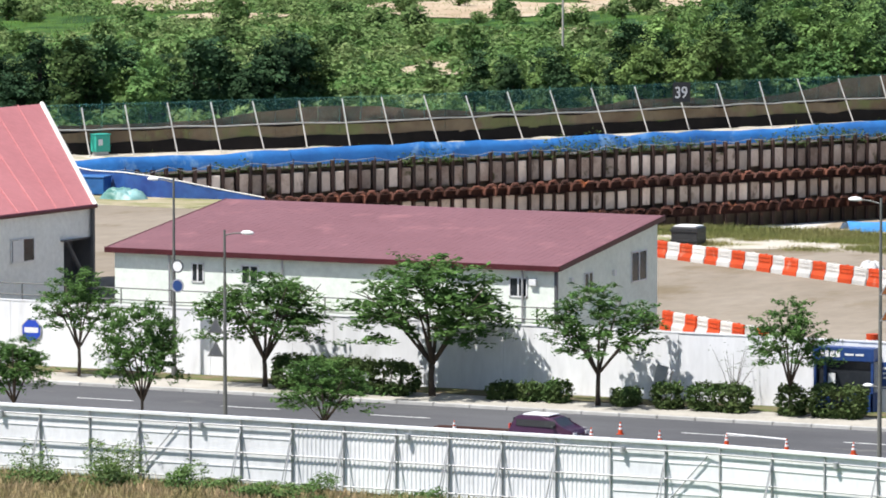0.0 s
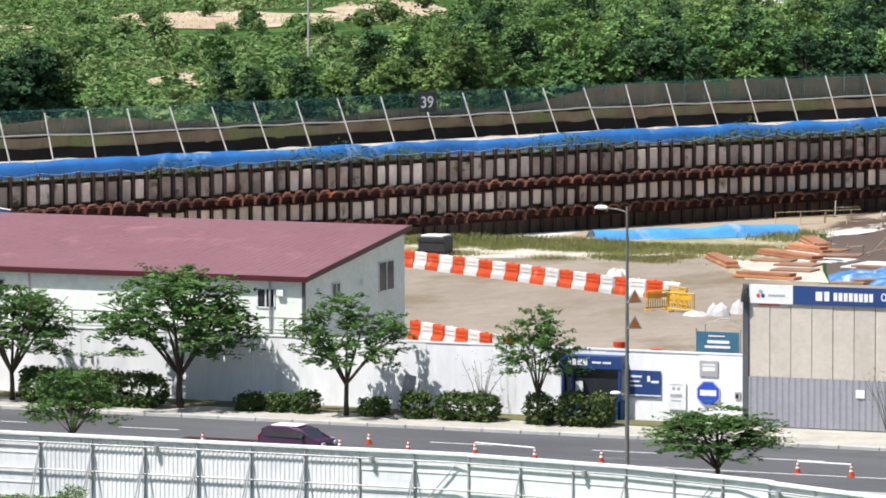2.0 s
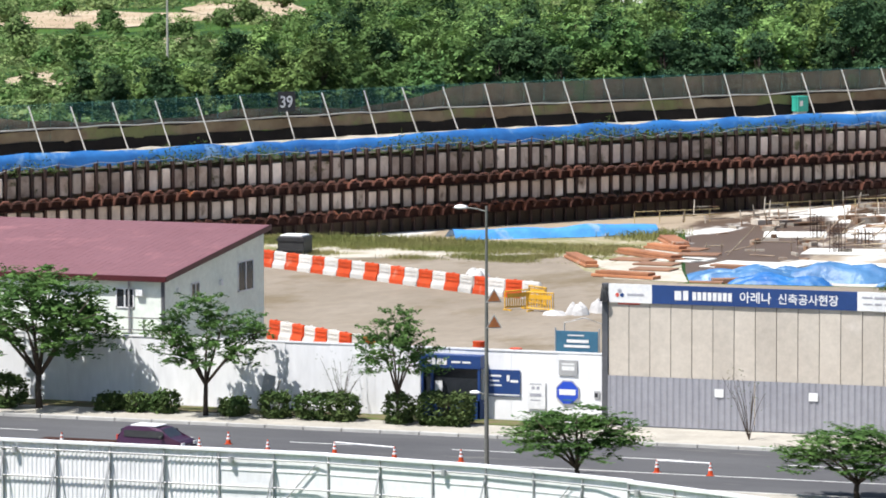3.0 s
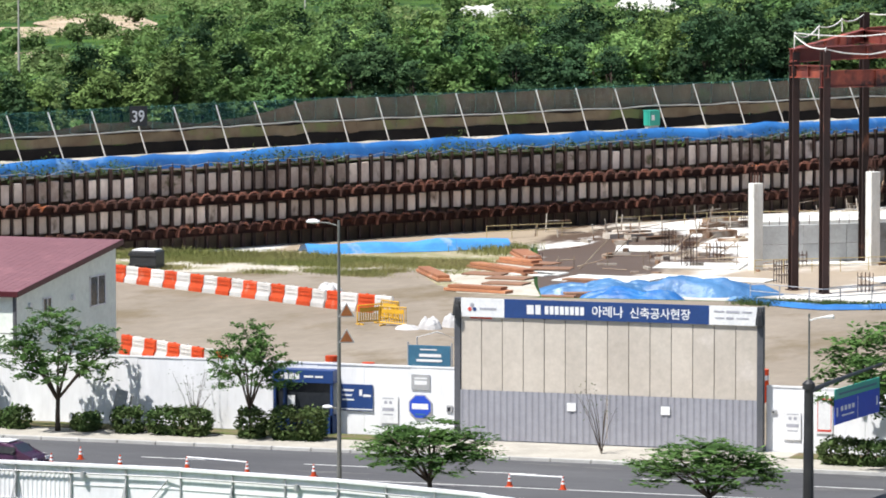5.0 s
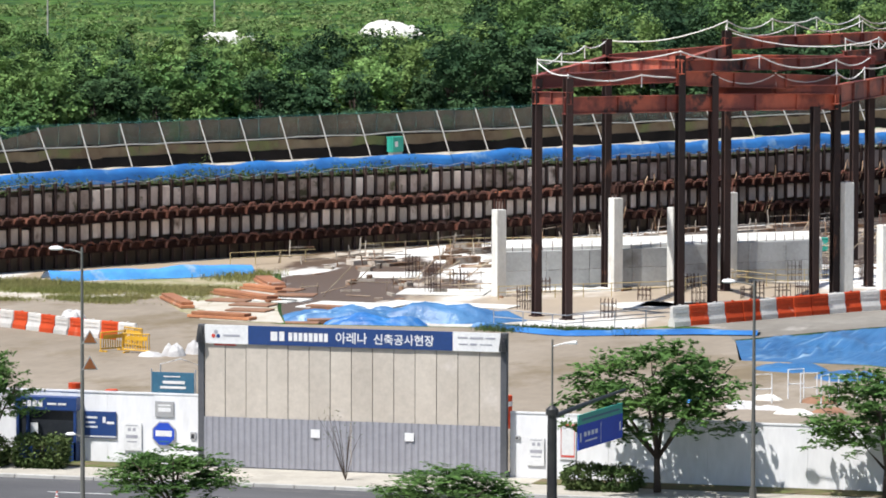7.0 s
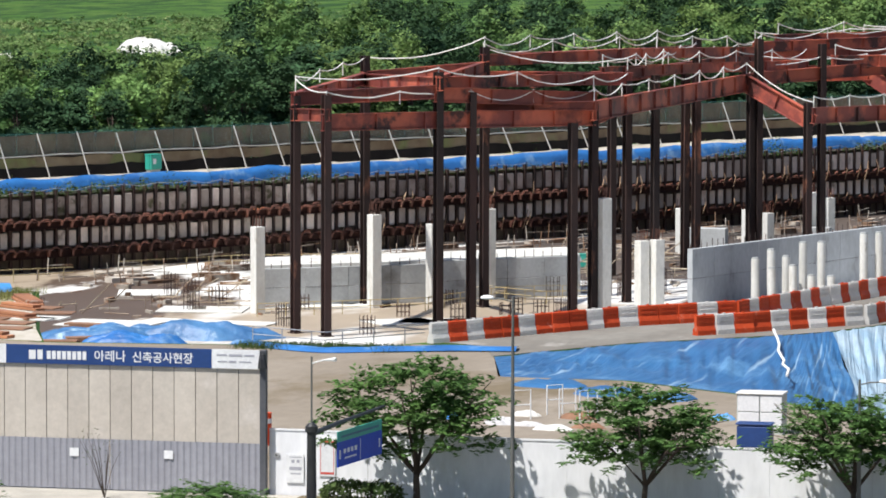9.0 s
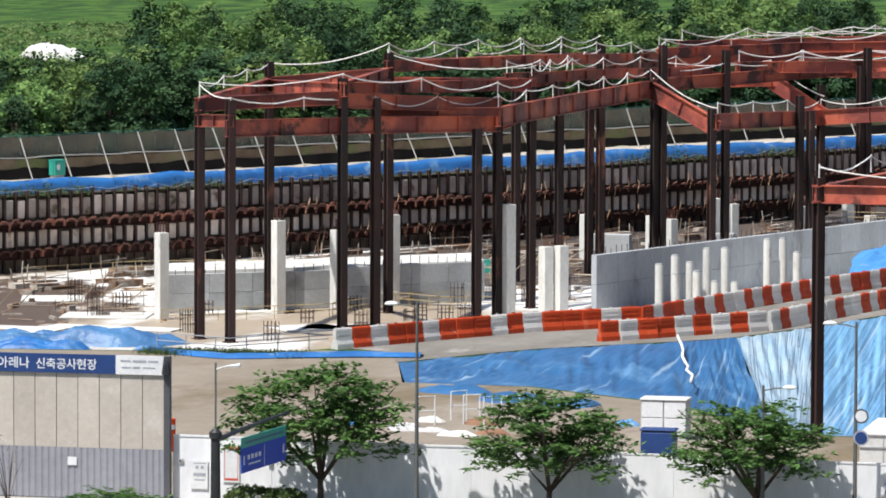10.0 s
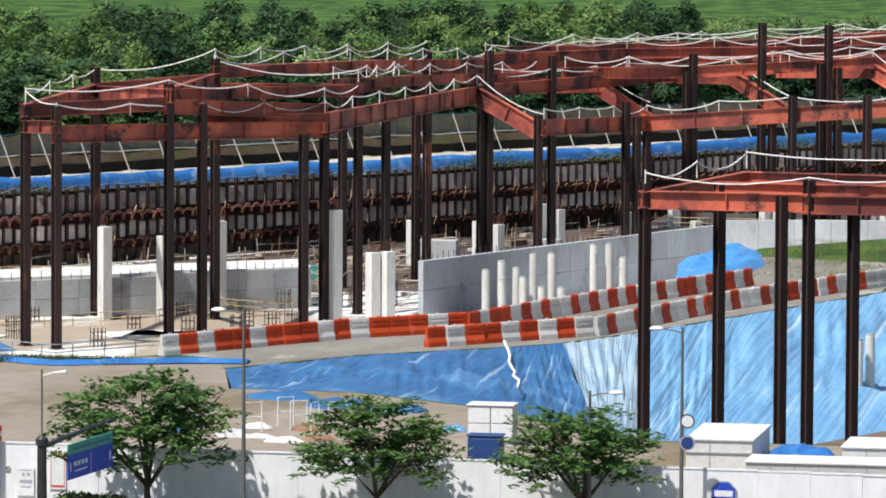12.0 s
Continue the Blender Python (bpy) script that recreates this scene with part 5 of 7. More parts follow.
# ---- water barriers ----
def barrier(mat):
    ob = thing("water_barrier", "", "barrier")
    bm = bmesh.new()
    prism(bm, [(-0.28, 0.0), (0.28, 0.0), (0.26, 0.25), (0.13, 0.5), (0.11, 1.02), (0.05, 1.08), (-0.05, 1.08), (-0.11, 1.02), (-0.13, 0.5), (-0.26, 0.25)], -0.7, 0.7, Matrix.Rotation(radians(90), 4, "Z"))
    part("body", bm, mat, ob)
    part("joint", boxed((0.68, 0.78, -0.06, 0.06, 0.15, 0.95), bevel=0.01), mat, ob)
    part("rib", boxed((-0.5, 0.5, -0.15, -0.1, 0.62, 0.72), (-0.5, 0.5, -0.14, -0.1, 0.86, 0.93), bevel=0.01), mat, ob)
    part("cap", tubed((((0, 0, 1.07), (0, 0, 1.13)), 0.09), sides=8), mat, ob)
    return ob


red_block = tagged(barrier(ORANGE), "faded orange plastic water barrier in a row", "barrier", "orange and white water barriers")
white_block = tagged(barrier(WHITE_PLASTIC), "dusty white plastic water barrier in a row", "barrier", "orange and white water barriers")
used = {}


def barrier_row(points, pattern, step=1.46):
    for i, (p, way) in enumerate(along(points, step)):
        block = red_block if pattern(i) else white_block
        m = facing(p, way) @ pose(0, random.uniform(-0.06, 0.06), 0.02, 0, 0, random.uniform(-3, 3)) @ Matrix.Diagonal((step / 1.46, 1, 1.22 if step > 1.5 else 1.0, 1))
        if block.name in used:
            copy_thing(block, m)
        else:
            block.matrix_basis = m
            used[block.name] = True


barrier_row([(-128.3, 303.6), (-108.2, 290.6), (-103.5, 288.4)], lambda i: i % 2 == 0)
barrier_row([(-110.3, 262), (-100.5, 254.5)], lambda i: i % 2 == 0, 1.3)
UPPER, LOWER = "01011011101011101101101010010101010", "101101010010010010010100100"
barrier_row([(-74.8, 308.0), (-66.2, 321.8), (-59.4, 328.6), (-52.4, 352.6), (-46, 371)], lambda i: UPPER[i % len(UPPER)] == "1", 1.55)
barrier_row([(-59.6, 317.4), (-50.6, 328), (-45, 349.5), (-38.3, 368.4), (-30, 386)], lambda i: LOWER[i % len(LOWER)] == "1", 1.55)


# ---- trees ----
def tree_meshes(seed, tall=6.5, reach=3.6, fork=1.6, leaf=0.15, clumps=215, per=6):
    """Trunk and crown of a broad street tree: limbs that fan out, and leaf sprays round their ends."""
    rng = np.random.default_rng(seed)
    bm = bmesh.new()
    tips = []
    tube(bm, [(0, 0, 0), (0.05, 0, fork * 0.5), (0, 0.03, fork)], [0.15, 0.12, 0.11], 9)
    for i in range(7):
        a = i * math.tau / 7 + rng.uniform(-0.35, 0.35)
        r = reach * rng.uniform(0.55, 0.9) if i else 0.4
        top = tall * rng.uniform(0.62, 0.88)
        mid = Vector((math.cos(a) * r * 0.45, math.sin(a) * r * 0.45, fork + (top - fork) * 0.5))
        end = Vector((math.cos(a) * r, math.sin(a) * r, top))
        tube(bm, [(0, 0, fork - 0.15), mid, end], [0.085, 0.06, 0.018], 6)
        for j in range(3):
            p = mid.lerp(end, rng.uniform(0.0, 0.8))
            q = p + Vector((math.cos(a + rng.uniform(-1, 1)), math.sin(a + rng.uniform(-1, 1)), rng.uniform(0.0, 0.5))) * rng.uniform(0.7, 1.5)
            tube(bm, [p, q], [0.035, 0.01], 5)
            tips.append(q)
        tips.append(end)
    trunk = mesh_of("trunk", bm, BARK, True)
    # sprays that reach outwards from within the crown and droop at their ends
    centres = []
    made = 0
    while made < clumps:
        a, u = rng.uniform(0, math.tau), rng.uniform() ** 0.55
        wobble = 0.8 + 0.32 * noise.noise((math.cos(a) * 1.7, math.sin(a) * 1.7, seed * 1.7))
        x, y = math.cos(a) * u * reach * 0.96 * wobble, math.sin(a) * u * reach * 0.96 * wobble
        roof = fork + (tall - 0.25 - fork) * (1 - 0.5 * u ** 2.2)
        base = fork * (1.5 + 0.35 * (1 - u))
        z = roof - (roof - base) * rng.uniform() ** 1.5
        if noise.noise((x * 0.8, y * 0.8, z * 1.1 + seed)) < -0.12:
            continue
        made += 1
        way = Vector((math.cos(a + rng.normal() * 0.35), math.sin(a + rng.normal() * 0.35), rng.uniform(0.05, 0.7)))
        long = rng.uniform(0.7, 1.5)
        bend = rng.uniform(0.15, 0.45)
        for k in range(7):
            f = k / 6
            centres.append((x + way.x * long * (f - 0.25), y + way.y * long * (f - 0.25), z + way.z * long * (f - 0.25) - bend * f * f))
    corners = leaves(rng, centres, leaf, (0.13, 0.13, 0.065), per, 0.4)
    return trunk, quads("crown", corners, STREET_LEAF)


STREET = [tree_meshes(11), tree_meshes(12), tree_meshes(13, clumps=220), tree_meshes(14, fork=1.75, clumps=140, reach=3.5)]


def street_tree(x, y, tall, reach, kind, turn, z=0.15, deep=0.72, label="leafy green street tree with spreading layered crown", group="street trees"):
    trunk, crown = STREET[kind]
    ob = thing("street_tree", label, "tree", Matrix.Translation((x, y, z)) @ Matrix.Diagonal((reach / 3.45, deep * reach / 3.45, tall / 6.35, 1)) @ Matrix.Rotation(turn, 4, "Z"), group)
    part("trunk", trunk, None, ob)
    part("crown", crown, None, ob)


for i, (x, tall, reach) in enumerate(((-129.6, 5.7, 2.6), (-118.7, 6.0, 3.5), (-109.2, 7.0, 4.6), (-100.1, 6.1, 3.4), (-89.9, 5.8, 2.4), (-56.6, 7.0, 4.9), (-45.7, 6.1, 4.5), (-36.0, 6.0, 4.7), (-140.5, 5.8, 3.0))):
    street_tree(x * 0.9916, 226.8, tall, reach, 3 if i in (0, 3, 4) else i % 3, i * 1.7)
for i, (x, tall, reach) in enumerate(((-121.6, 4.3, 2.7), (-114.6, 6.1, 2.7), (-105.0, 4.0, 2.6), (-73.4, 3.7, 4.0), (-60.6, 3.2, 4.2))):
    street_tree(x, 208.3, tall, reach * 0.9, (i + 1) % 3, i * 2.3)


def sapling(x, y, tall, seed):
    """A bare, half-dead shrub of thin twigs."""
    r = random.Random(seed)
    ob = thing("bare_shrub", "thin half-bare shrub with few leaves by the pavement", "shrub", (x, y, 0.15), "bare shrubs")
    bm = bmesh.new()
    ends = []
    for i in range(13):
        a = r.uniform(0, math.tau)
        e = Vector((math.cos(a) * r.uniform(0.3, 1.5), math.sin(a) * r.uniform(0.3, 1.2), tall * r.uniform(0.6, 1)))
        tube(bm, [(0, 0, 0), e * 0.5 + Vector((0, 0, tall * 0.1)), e], [0.02, 0.014, 0.007], 4)
        ends += [e, e * 0.75]
    part("bare_branchwork", bm, BARK, ob)
    part("foliage", quads("foliage", leaves(np.random.default_rng(seed), ends, 0.06, (0.15, 0.15, 0.2), 4), HEDGE_LEAF), None, ob)


sapling(-71.3, 226.8, 3.1, 3)
sapling(-92.9, 228.9, 3.0, 5)


def hedge(x0, x1, y, deep, tall, seed, label, name="hedge", brown=False):
    rng = np.random.default_rng(seed)
    n = int((x1 - x0) * (deep + tall) * 42) + 40
    ob = thing(name, label, "hedge" if name == "hedge" else "bush", ((x0 + x1) / 2, y, 0.15), "clipped shrubs along the pavement")
    half = (x1 - x0) / 2
    a = rng.uniform(0, math.tau, n)
    x = rng.uniform(-1, 1, n)
    shrink = (1 - np.abs(x) ** (3 + 5 * half)) * rng.uniform(0.8, 1.0, n)
    p = np.column_stack([x, np.sign(np.cos(a)) * np.abs(np.cos(a)) ** 0.6 * shrink, np.sign(np.sin(a)) * np.abs(np.sin(a)) ** 0.6 * shrink])
    lumps = np.array([1 + 0.16 * noise.noise((a * half * 0.8, b, seed)) for a, b, _ in p])[:, None]
    c = p * lumps * np.array([half, deep / 2, tall / 2]) + np.array([0, 0, tall / 2])
    part("foliage", quads("foliage", leaves(rng, c, 0.11, (0.1, 0.1, 0.09), 9, 1.2), HEDGE_LEAF), None, ob)
    stems = []
    for i in range(max(3, int(half * 3))):
        sx = rng.uniform(-half * 0.8, half * 0.8)
        stems.append((((sx, 0, 0), (sx + 0.1, 0.05, tall * 0.7)), 0.035))
    tagged(part("stem", tubed(*stems, sides=5), BARK, ob), kind="stuff")


hedge(-117.1, -109.1, 226.6, 1.7, 1.65, 1, "long dark green clipped hedge on the pavement")
for i, (x0, x1, tall) in enumerate(((-105.2, -104.0, 0.75), (-103.7, -102.5, 0.85), (-102.2, -101.0, 1.0), (-98.6, -97.3, 0.85), (-96.4, -95.0, 1.2), (-94.6, -91.4, 1.3), (-89.8, -88.5, 1.4), (-88.2, -85.4, 1.55))):
    hedge(x0, x1, 227.2, 1.3, tall, 20 + i, "rounded dark green bush in the planting strip", "bush")
hedge(-60.6, -57.0, 226.8, 1.4, 1.1, 41, "dark green clipped hedge on the pavement")


# ---- woods and meadow behind the far fence ----
def wood_meshes(seed, tall, reach, leaf, clumps, per, mat, base=0.12, point=1.6):
    rng = np.random.default_rng(seed)
    bm = bmesh.new()
    tube(bm, [(0, 0, 0), (0.1, 0.05, tall * 0.45), (0, 0, tall * 0.68)], [0.2, 0.12, 0.03], 6)
    centres, outs = [], []
    lobes = [(rng.uniform(-0.5, 0.5) * reach, rng.uniform(-0.5, 0.5) * reach, tall * rng.uniform(0.35, 0.8), rng.uniform(0.26, 0.5) * reach) for _ in range(12)]
    while len(centres) < clumps:
        lx, ly, lz, lr = lobes[rng.integers(len(lobes))]
        d = rng.normal(size=3)
        d /= np.linalg.norm(d)
        p = np.array([lx, ly, lz]) + d * lr * rng.uniform(0.75, 1.0) * np.array([1, 1, 1.15])
        u = np.clip((p[2] / tall - base) / (1 - base), 0, 1)
        if 0 < u < 1 and np.hypot(p[0], p[1]) < reach * (1 - u ** point) + 0.3:
            centres.append(tuple(p))
            outs.append(d + np.array([0, 0, 0.35]))
    for i in range(8):
        e = centres[rng.integers(len(centres))]
        tube(bm, [(0, 0, tall * 0.3), (e[0] * 0.6, e[1] * 0.6, e[2])], [0.07, 0.02], 5)
    return mesh_of("trunk", bm, BARK, True), quads("crown", leaves(rng, centres, leaf, (0.26, 0.26, 0.16), per, 0.38, outs), mat)


WOODS = [wood_meshes(51, 9, 3.6, 0.21, 190, 20, FOREST_LEAF), wood_meshes(52, 9, 3.2, 0.2, 190, 20, FOREST_LEAF), wood_meshes(53, 9, 4.0, 0.23, 200, 20, FOREST_LEAF),
         wood_meshes(54, 9, 2.6, 0.19, 190, 20, PINE_LEAF, point=1.0), wood_meshes(55, 9, 3.0, 0.2, 190, 20, PINE_LEAF, point=1.2)]
SHRUBS = [wood_meshes(61, 2.6, 1.7, 0.24, 50, 12, SHRUB_LEAF, 0.0, 2.2), wood_meshes(62, 2.2, 2.0, 0.24, 50, 12, SHRUB_LEAF, 0.0, 2.2)]


def seen_at(bearing, far):
    """A place at a bearing (degrees to the right of the first view) and a distance from the eye's foot."""
    a = radians(25.4 - bearing)
    return -far * math.sin(a), far * math.cos(a)


def fence_distance(bearing):
    """How far off the far fence stands on that bearing."""
    ux, uy = seen_at(bearing, 1.0)
    for a, b in zip(HOARDING, HOARDING[1:]):
        dx, dy = b[0] - a[0], b[1] - a[1]
        det = dx * uy - dy * ux
        s = (uy * -a[0] + ux * a[1]) / det
        if 0 <= s <= 1:
            return math.hypot(a[0] + dx * s, a[1] + dy * s)
    return 430.0 if bearing < 0 else 690.0


def wood_tree(x, y, tall, kind, turn, set_of=WOODS, name="woodland_tree", label="dense green woodland tree behind the site fence", ref=9.0, group="trees behind the far fence"):
    trunk, crown = set_of[kind]
    k = tall / ref
    ob = thing(name, label, "tree" if set_of is WOODS else "shrub", Matrix.Translation((x, y, -0.1)) @ Matrix.Rotation(turn, 4, "Z") @ Matrix.Diagonal((k * 1.05, k * 1.05, k, 1)), group)
    part("trunk", trunk, None, ob)
    part("crown", crown, None, ob)


rng = random.Random(21)
spots = []


def room(x, y, gap):
    if all((x - a) ** 2 + (y - b) ** 2 > gap * gap for a, b in spots):
        spots.append((x, y))
        return True
    return False


# bearings from and to, metres behind the fence, how many, heights, share of dark conifers
FRONT = ((-6.6, -1.3, 9, 30, 30, 7.5, 10.5, 0.5), (-1.2, 0.25, 8, 20, 6, 3.0, 4.5, 0.2), (0.35, 1.65, 10, 22, 9, 7.0, 9.0, 0.9), (2.1, 4.2, 8, 26, 30, 8.0, 10.5, 0.3),
         (4.2, 7.0, 8, 34, 42, 8.0, 11.0, 0.2), (7.0, 9.0, 8, 34, 30, 8.0, 11.0, 0.8), (9.0, 15.0, 8, 34, 85, 9.0, 12.5, 0.85), (15.0, 20.5, 8, 30, 68, 9.0, 12.5, 0.9))
for b0, b1, w0, w1, count, t0, t1, dark in FRONT:
    made = tries = 0
    while made < count and tries < count * 30:
        tries += 1
        bearing = rng.uniform(b0, b1)
        x, y = seen_at(bearing, fence_distance(bearing) + rng.uniform(w0, w1))
        if room(x, y, 3.1):
            made += 1
            patch = 0.35 * noise.noise((x * 0.05, y * 0.05, 3))
            kind = rng.choice((3, 4)) if rng.random() < dark + patch else rng.randrange(3)
            wood_tree(x, y, rng.uniform(t0, t1), kind, rng.uniform(0, 6))
BACK = ((3.0, 6.0, 30, 110, 50, 8.5, 11.5), (6.0, 9.5, 30, 90, 45, 9.0, 11.5), (9.5, 17.6, 30, 240, 210, 10.0, 14.0), (17.6, 20.5, 26, 130, 60, 9.0, 12.0))
mass = []
for b0, b1, w0, w1, count, t0, t1 in BACK:
    made = tries = 0
    while made < count and tries < count * 30:
        tries += 1
        bearing = rng.uniform(b0, b1)
        x, y = seen_at(bearing, fence_distance(bearing) + rng.uniform(w0, w1))
        if room(x, y, 4.0):
            made += 1
            mass.append((x, y, rng.uniform(t0, t1), rng.choice((3, 4, 3, 4, 0, 1)) if bearing > 7.5 else rng.randrange(5), rng.uniform(0, 6)))
for name, mat, kinds in (("far_woods", FOREST_LEAF, (0, 1, 2)), ("far_conifers", PINE_LEAF, (3, 4))):
    pieces = []
    for x, y, tall, kind, turn in mass:
        if kind in kinds:
            crown = WOODS[kind][1]
            co = np.empty(len(crown.vertices) * 3, dtype=np.float32)
            crown.vertices.foreach_get("co", co)
            co = co.reshape(-1, 4, 3)[::2] * (tall / 9.0)
            c, s = math.cos(turn), math.sin(turn)
            pieces.append(np.stack([co[..., 0] * c - co[..., 1] * s + x, co[..., 0] * s + co[..., 1] * c + y, co[..., 2]], axis=-1))
    tagged(new(name, quads(name, np.concatenate(pieces), mat)), "far rows of woodland behind the site", "woods", "", "stuff")
for i in range(190):
    bearing = rng.uniform(-5.5, 4.0) if i < 160 else rng.uniform(4, 9.5)
    w = rng.uniform(4, 14) if i % 4 == 0 else rng.uniform(20, 300) if i < 160 else rng.uniform(90, 330)
    x, y = seen_at(bearing, fence_distance(bearing) + w)
    wood_tree(x, y, rng.uniform(1.4, 3.4), rng.randrange(2), rng.uniform(0, 6), SHRUBS, "meadow_shrub", "low green shrub on the rough meadow", 2.4, "shrubs on the meadow")


BARE = ((-303, 655, 20, 26), (-288, 672, 9, 22), (-351, 648, 9, 24), (-296, 632, 12, 12), (-296, 692, 9, 30), (-239, 503, 3.5, 16), (-322, 610, 8, 10), (-262, 590, 5, 9))
for step, (cx, cy, rx, ry) in enumerate(BARE):
    bm = bmesh.new()
    ring = []
    for k in range(40):
        a = k * math.tau / 40
        f = 1 + 0.4 * noise.noise((math.cos(a) * 1.6 + cx, math.sin(a) * 1.6, cy))
        ring.append(Vector((math.cos(a) * rx * f, math.sin(a) * ry * f, 0)))
    turn = Matrix.Rotation(math.atan2(-cx, cy), 4, "Z")
    flat(bm, [(turn @ v + Vector((cx, cy, 0))) for v in ring], 0.06 + 0.03 * step)
    solid("bare_soil", bm, BARE_SOIL, "bare sandy soil among the scrub", "ground")


def bare(x, y):
    return any(math.hypot((x - cx) / (rx * 1.1), (y - cy) / (ry * 1.1)) < 0.8 for cx, cy, rx, ry in BARE)


g = np.random.default_rng(77)
clumps, outs = [], []
for i in range(8200):
    bearing = g.uniform(-6, 4.5) if i < 4600 else g.uniform(4.5, 20)
    far = fence_distance(bearing) + g.uniform(25, 480)
    x, y = seen_at(bearing, far)
    if noise.noise((x * 0.02, y * 0.02, 8)) < -0.2 or bare(x, y):
        continue
    size = g.uniform(0.5, 1.7)
    for k in range(7):
        d = g.normal(size=3)
        d[2] = abs(d[2])
        d /= np.linalg.norm(d)
        clumps.append((x + d[0] * size * 1.5, y + d[1] * size * 1.5, d[2] * size))
        outs.append(d + np.array([0, 0, 0.4]))
tagged(new("meadow_scrub", quads("meadow_scrub", leaves(g, clumps, 0.34, (0.35, 0.35, 0.2), 6, 0.4, outs), SCRUB_LEAF)), "bright green scrub all over the rough meadow", "scrub", "", "stuff")


def tufts(name, label, places, size, mat, per, seed, reach=0.25, kind="stuff", category="grass"):
    """Blades that stand in tufts."""
    g = np.random.default_rng(seed)
    c = np.repeat(np.asarray(places, dtype=float), per, axis=0)
    n = len(c)
    c[:, :2] += g.normal(size=(n, 2)) * reach
    h = size * g.uniform(0.5, 1.4, n)
    a = g.uniform(0, math.tau, n)
    side = np.column_stack([np.cos(a), np.sin(a), np.zeros(n)]) * (h * 0.075)[:, None]
    lean = np.column_stack([g.normal(size=(n, 2)) * 0.35, np.ones(n)]) * h[:, None]
    tagged(new(name, quads(name, np.stack([c - side, c + side, c + lean + side * 0.3, c + lean - side * 0.3], axis=1), mat)), label, category, "", kind)


def scatter(n, x0, x1, y0, y1, seed, z=0.0, keep=None):
    g = np.random.default_rng(seed)
    out = []
    while len(out) < n:
        x, y = g.uniform(x0, x1), g.uniform(y0, y1)
        if keep is None or keep(x, y):
            out.append((x, y, z))
    return out


# the verge below the near fence, rough edges of the pit, the far meadow
tufts("dry_grass", "dry reddish-brown grass below the near fence", scatter(5200, -118, -84, 176, 192.6, 1), 0.4, DRY_GRASS, 9, 1)
g = np.random.default_rng(2)
clumps = []
for x, y, z in scatter(900, -118, -90, 189.5, 193.1, 2, keep=lambda x, y: noise.noise((x * 0.35, y * 0.3, 4)) > 0.05):
    rise = 0.2 + (2.6 if x < -103 else 0.9) * max(0.0, noise.noise((x * 0.5, y * 0.4, 9)) + 0.25)
    clumps += [(x + g.normal() * 0.12, y + g.normal() * 0.12, rise * k / 4) for k in range(1, 5)]
tagged(new("tall_weeds", quads("tall_weeds", leaves(g, clumps, 0.08, (0.12, 0.12, 0.07), 8, 0.8), SCRUB_LEAF)), "bright green leafy weeds against the near fence", "weeds", "", "stuff")
edge_places = []
for p, way in along(PIT_WALL, 0.45):
    if noise.noise((p.x * 0.12, p.y * 0.12, 2)) > -0.12:
        edge_places.append((p.x + random.uniform(-1.4, 0.2), p.y + random.uniform(-0.2, 1.0), 0))
tufts("edge_weeds", "green weeds along the edge of the pit wall", edge_places[::2], 0.36, HEDGE_LEAF, 14, 3, 0.45)
# dark bushes that have grown up between the sheet and the piles
g = np.random.default_rng(31)
clumps = []
for p, way in along(PIT_WALL, 0.5):
    thick = noise.noise((p.x * 0.09, p.y * 0.09, 12))
    if thick > 0.0:
        for k in range(4):
            clumps.append((p.x - 0.5 + g.normal() * 0.5, p.y + 0.4 + g.normal() * 0.3, abs(g.normal()) * (0.25 + thick)))
tagged(new("edge_brush", quads("edge_brush", leaves(g, clumps, 0.13, (0.22, 0.22, 0.16), 11, 0.9), HEDGE_LEAF)), "dark green brush grown up along the pit wall", "brush", "", "stuff")

tufts("yard_grass", "thin yellowish grass on the yard's edge", scatter(2600, -137, -110, 312, 337, 4, keep=lambda x, y: (y > 319 or noise.noise((x * 0.3, y * 0.4, 1)) > 0.12) and not (x > -123 and y > 326.2 + (x + 123) * 0.95) and y < 325), 0.22, GRASS, 22, 4, 0.55)
tufts("yard_weeds", "tall green weeds at the pit's edge", scatter(150, -134, -121, 322.8, 325.5, 5) + scatter(70, -114, -111, 330, 337, 6), 0.36, GRASS, 20, 5, 0.6)
tufts("edge_weeds", "green weeds along the near edge of the pit", scatter(320, -86, -76, 301.2, 303.4, 7), 0.3, HEDGE_LEAF, 14, 7, 0.4)
tufts("berm_grass", "yellowish grass beyond the water barriers", scatter(900, -49, -30, 378, 420, 8, keep=lambda x, y: x > -49 + 0 and y < 424), 0.18, GRASS, 16, 8, 0.5)
far_places = []
for i in range(9000):
    bearing = rng.uniform(-6, 20)
    far_places.append((*seen_at(bearing, fence_distance(bearing) + rng.uniform(2, 420)), 0))
tufts("meadow_grass", "rough mixed grass and weeds on the meadow", far_places, 0.38, WEED, 8, 9, 1.5)


# ---- near fence, seen from behind: sheets on a pipe frame ----
FENCE = [(-125, 193.7), (-80, 194.0), (-72, 192.8), (-66.5, 191.0), (-60, 188.0), (-50, 183.0)]
near_fence = thing("sheet_fence", "white corrugated sheet fence with grey pipe frame and braces behind", "fence")
FENCE_SHEET = material("fence_sheet", (0.76, 0.76, 0.77), (0.68, 0.68, 0.7), 0.3, 0.5, spots=((0.5, 0.5, 0.5), 0.6, 0.62, 0.75), piece=0.05, stretch=(1, 1, 0.4))
sheet = mesh_of("sheet", corrugated(0.01, 2.49, 0.06, 0.1, 3.0, 0.2, 0.025), FENCE_SHEET)
bm = bmesh.new()
tube(bm, [(0, 0, 0), (0, 0, 3.02)], 0.045, 7)
fence_post = mesh_of("post", bm, GREY_STEEL)
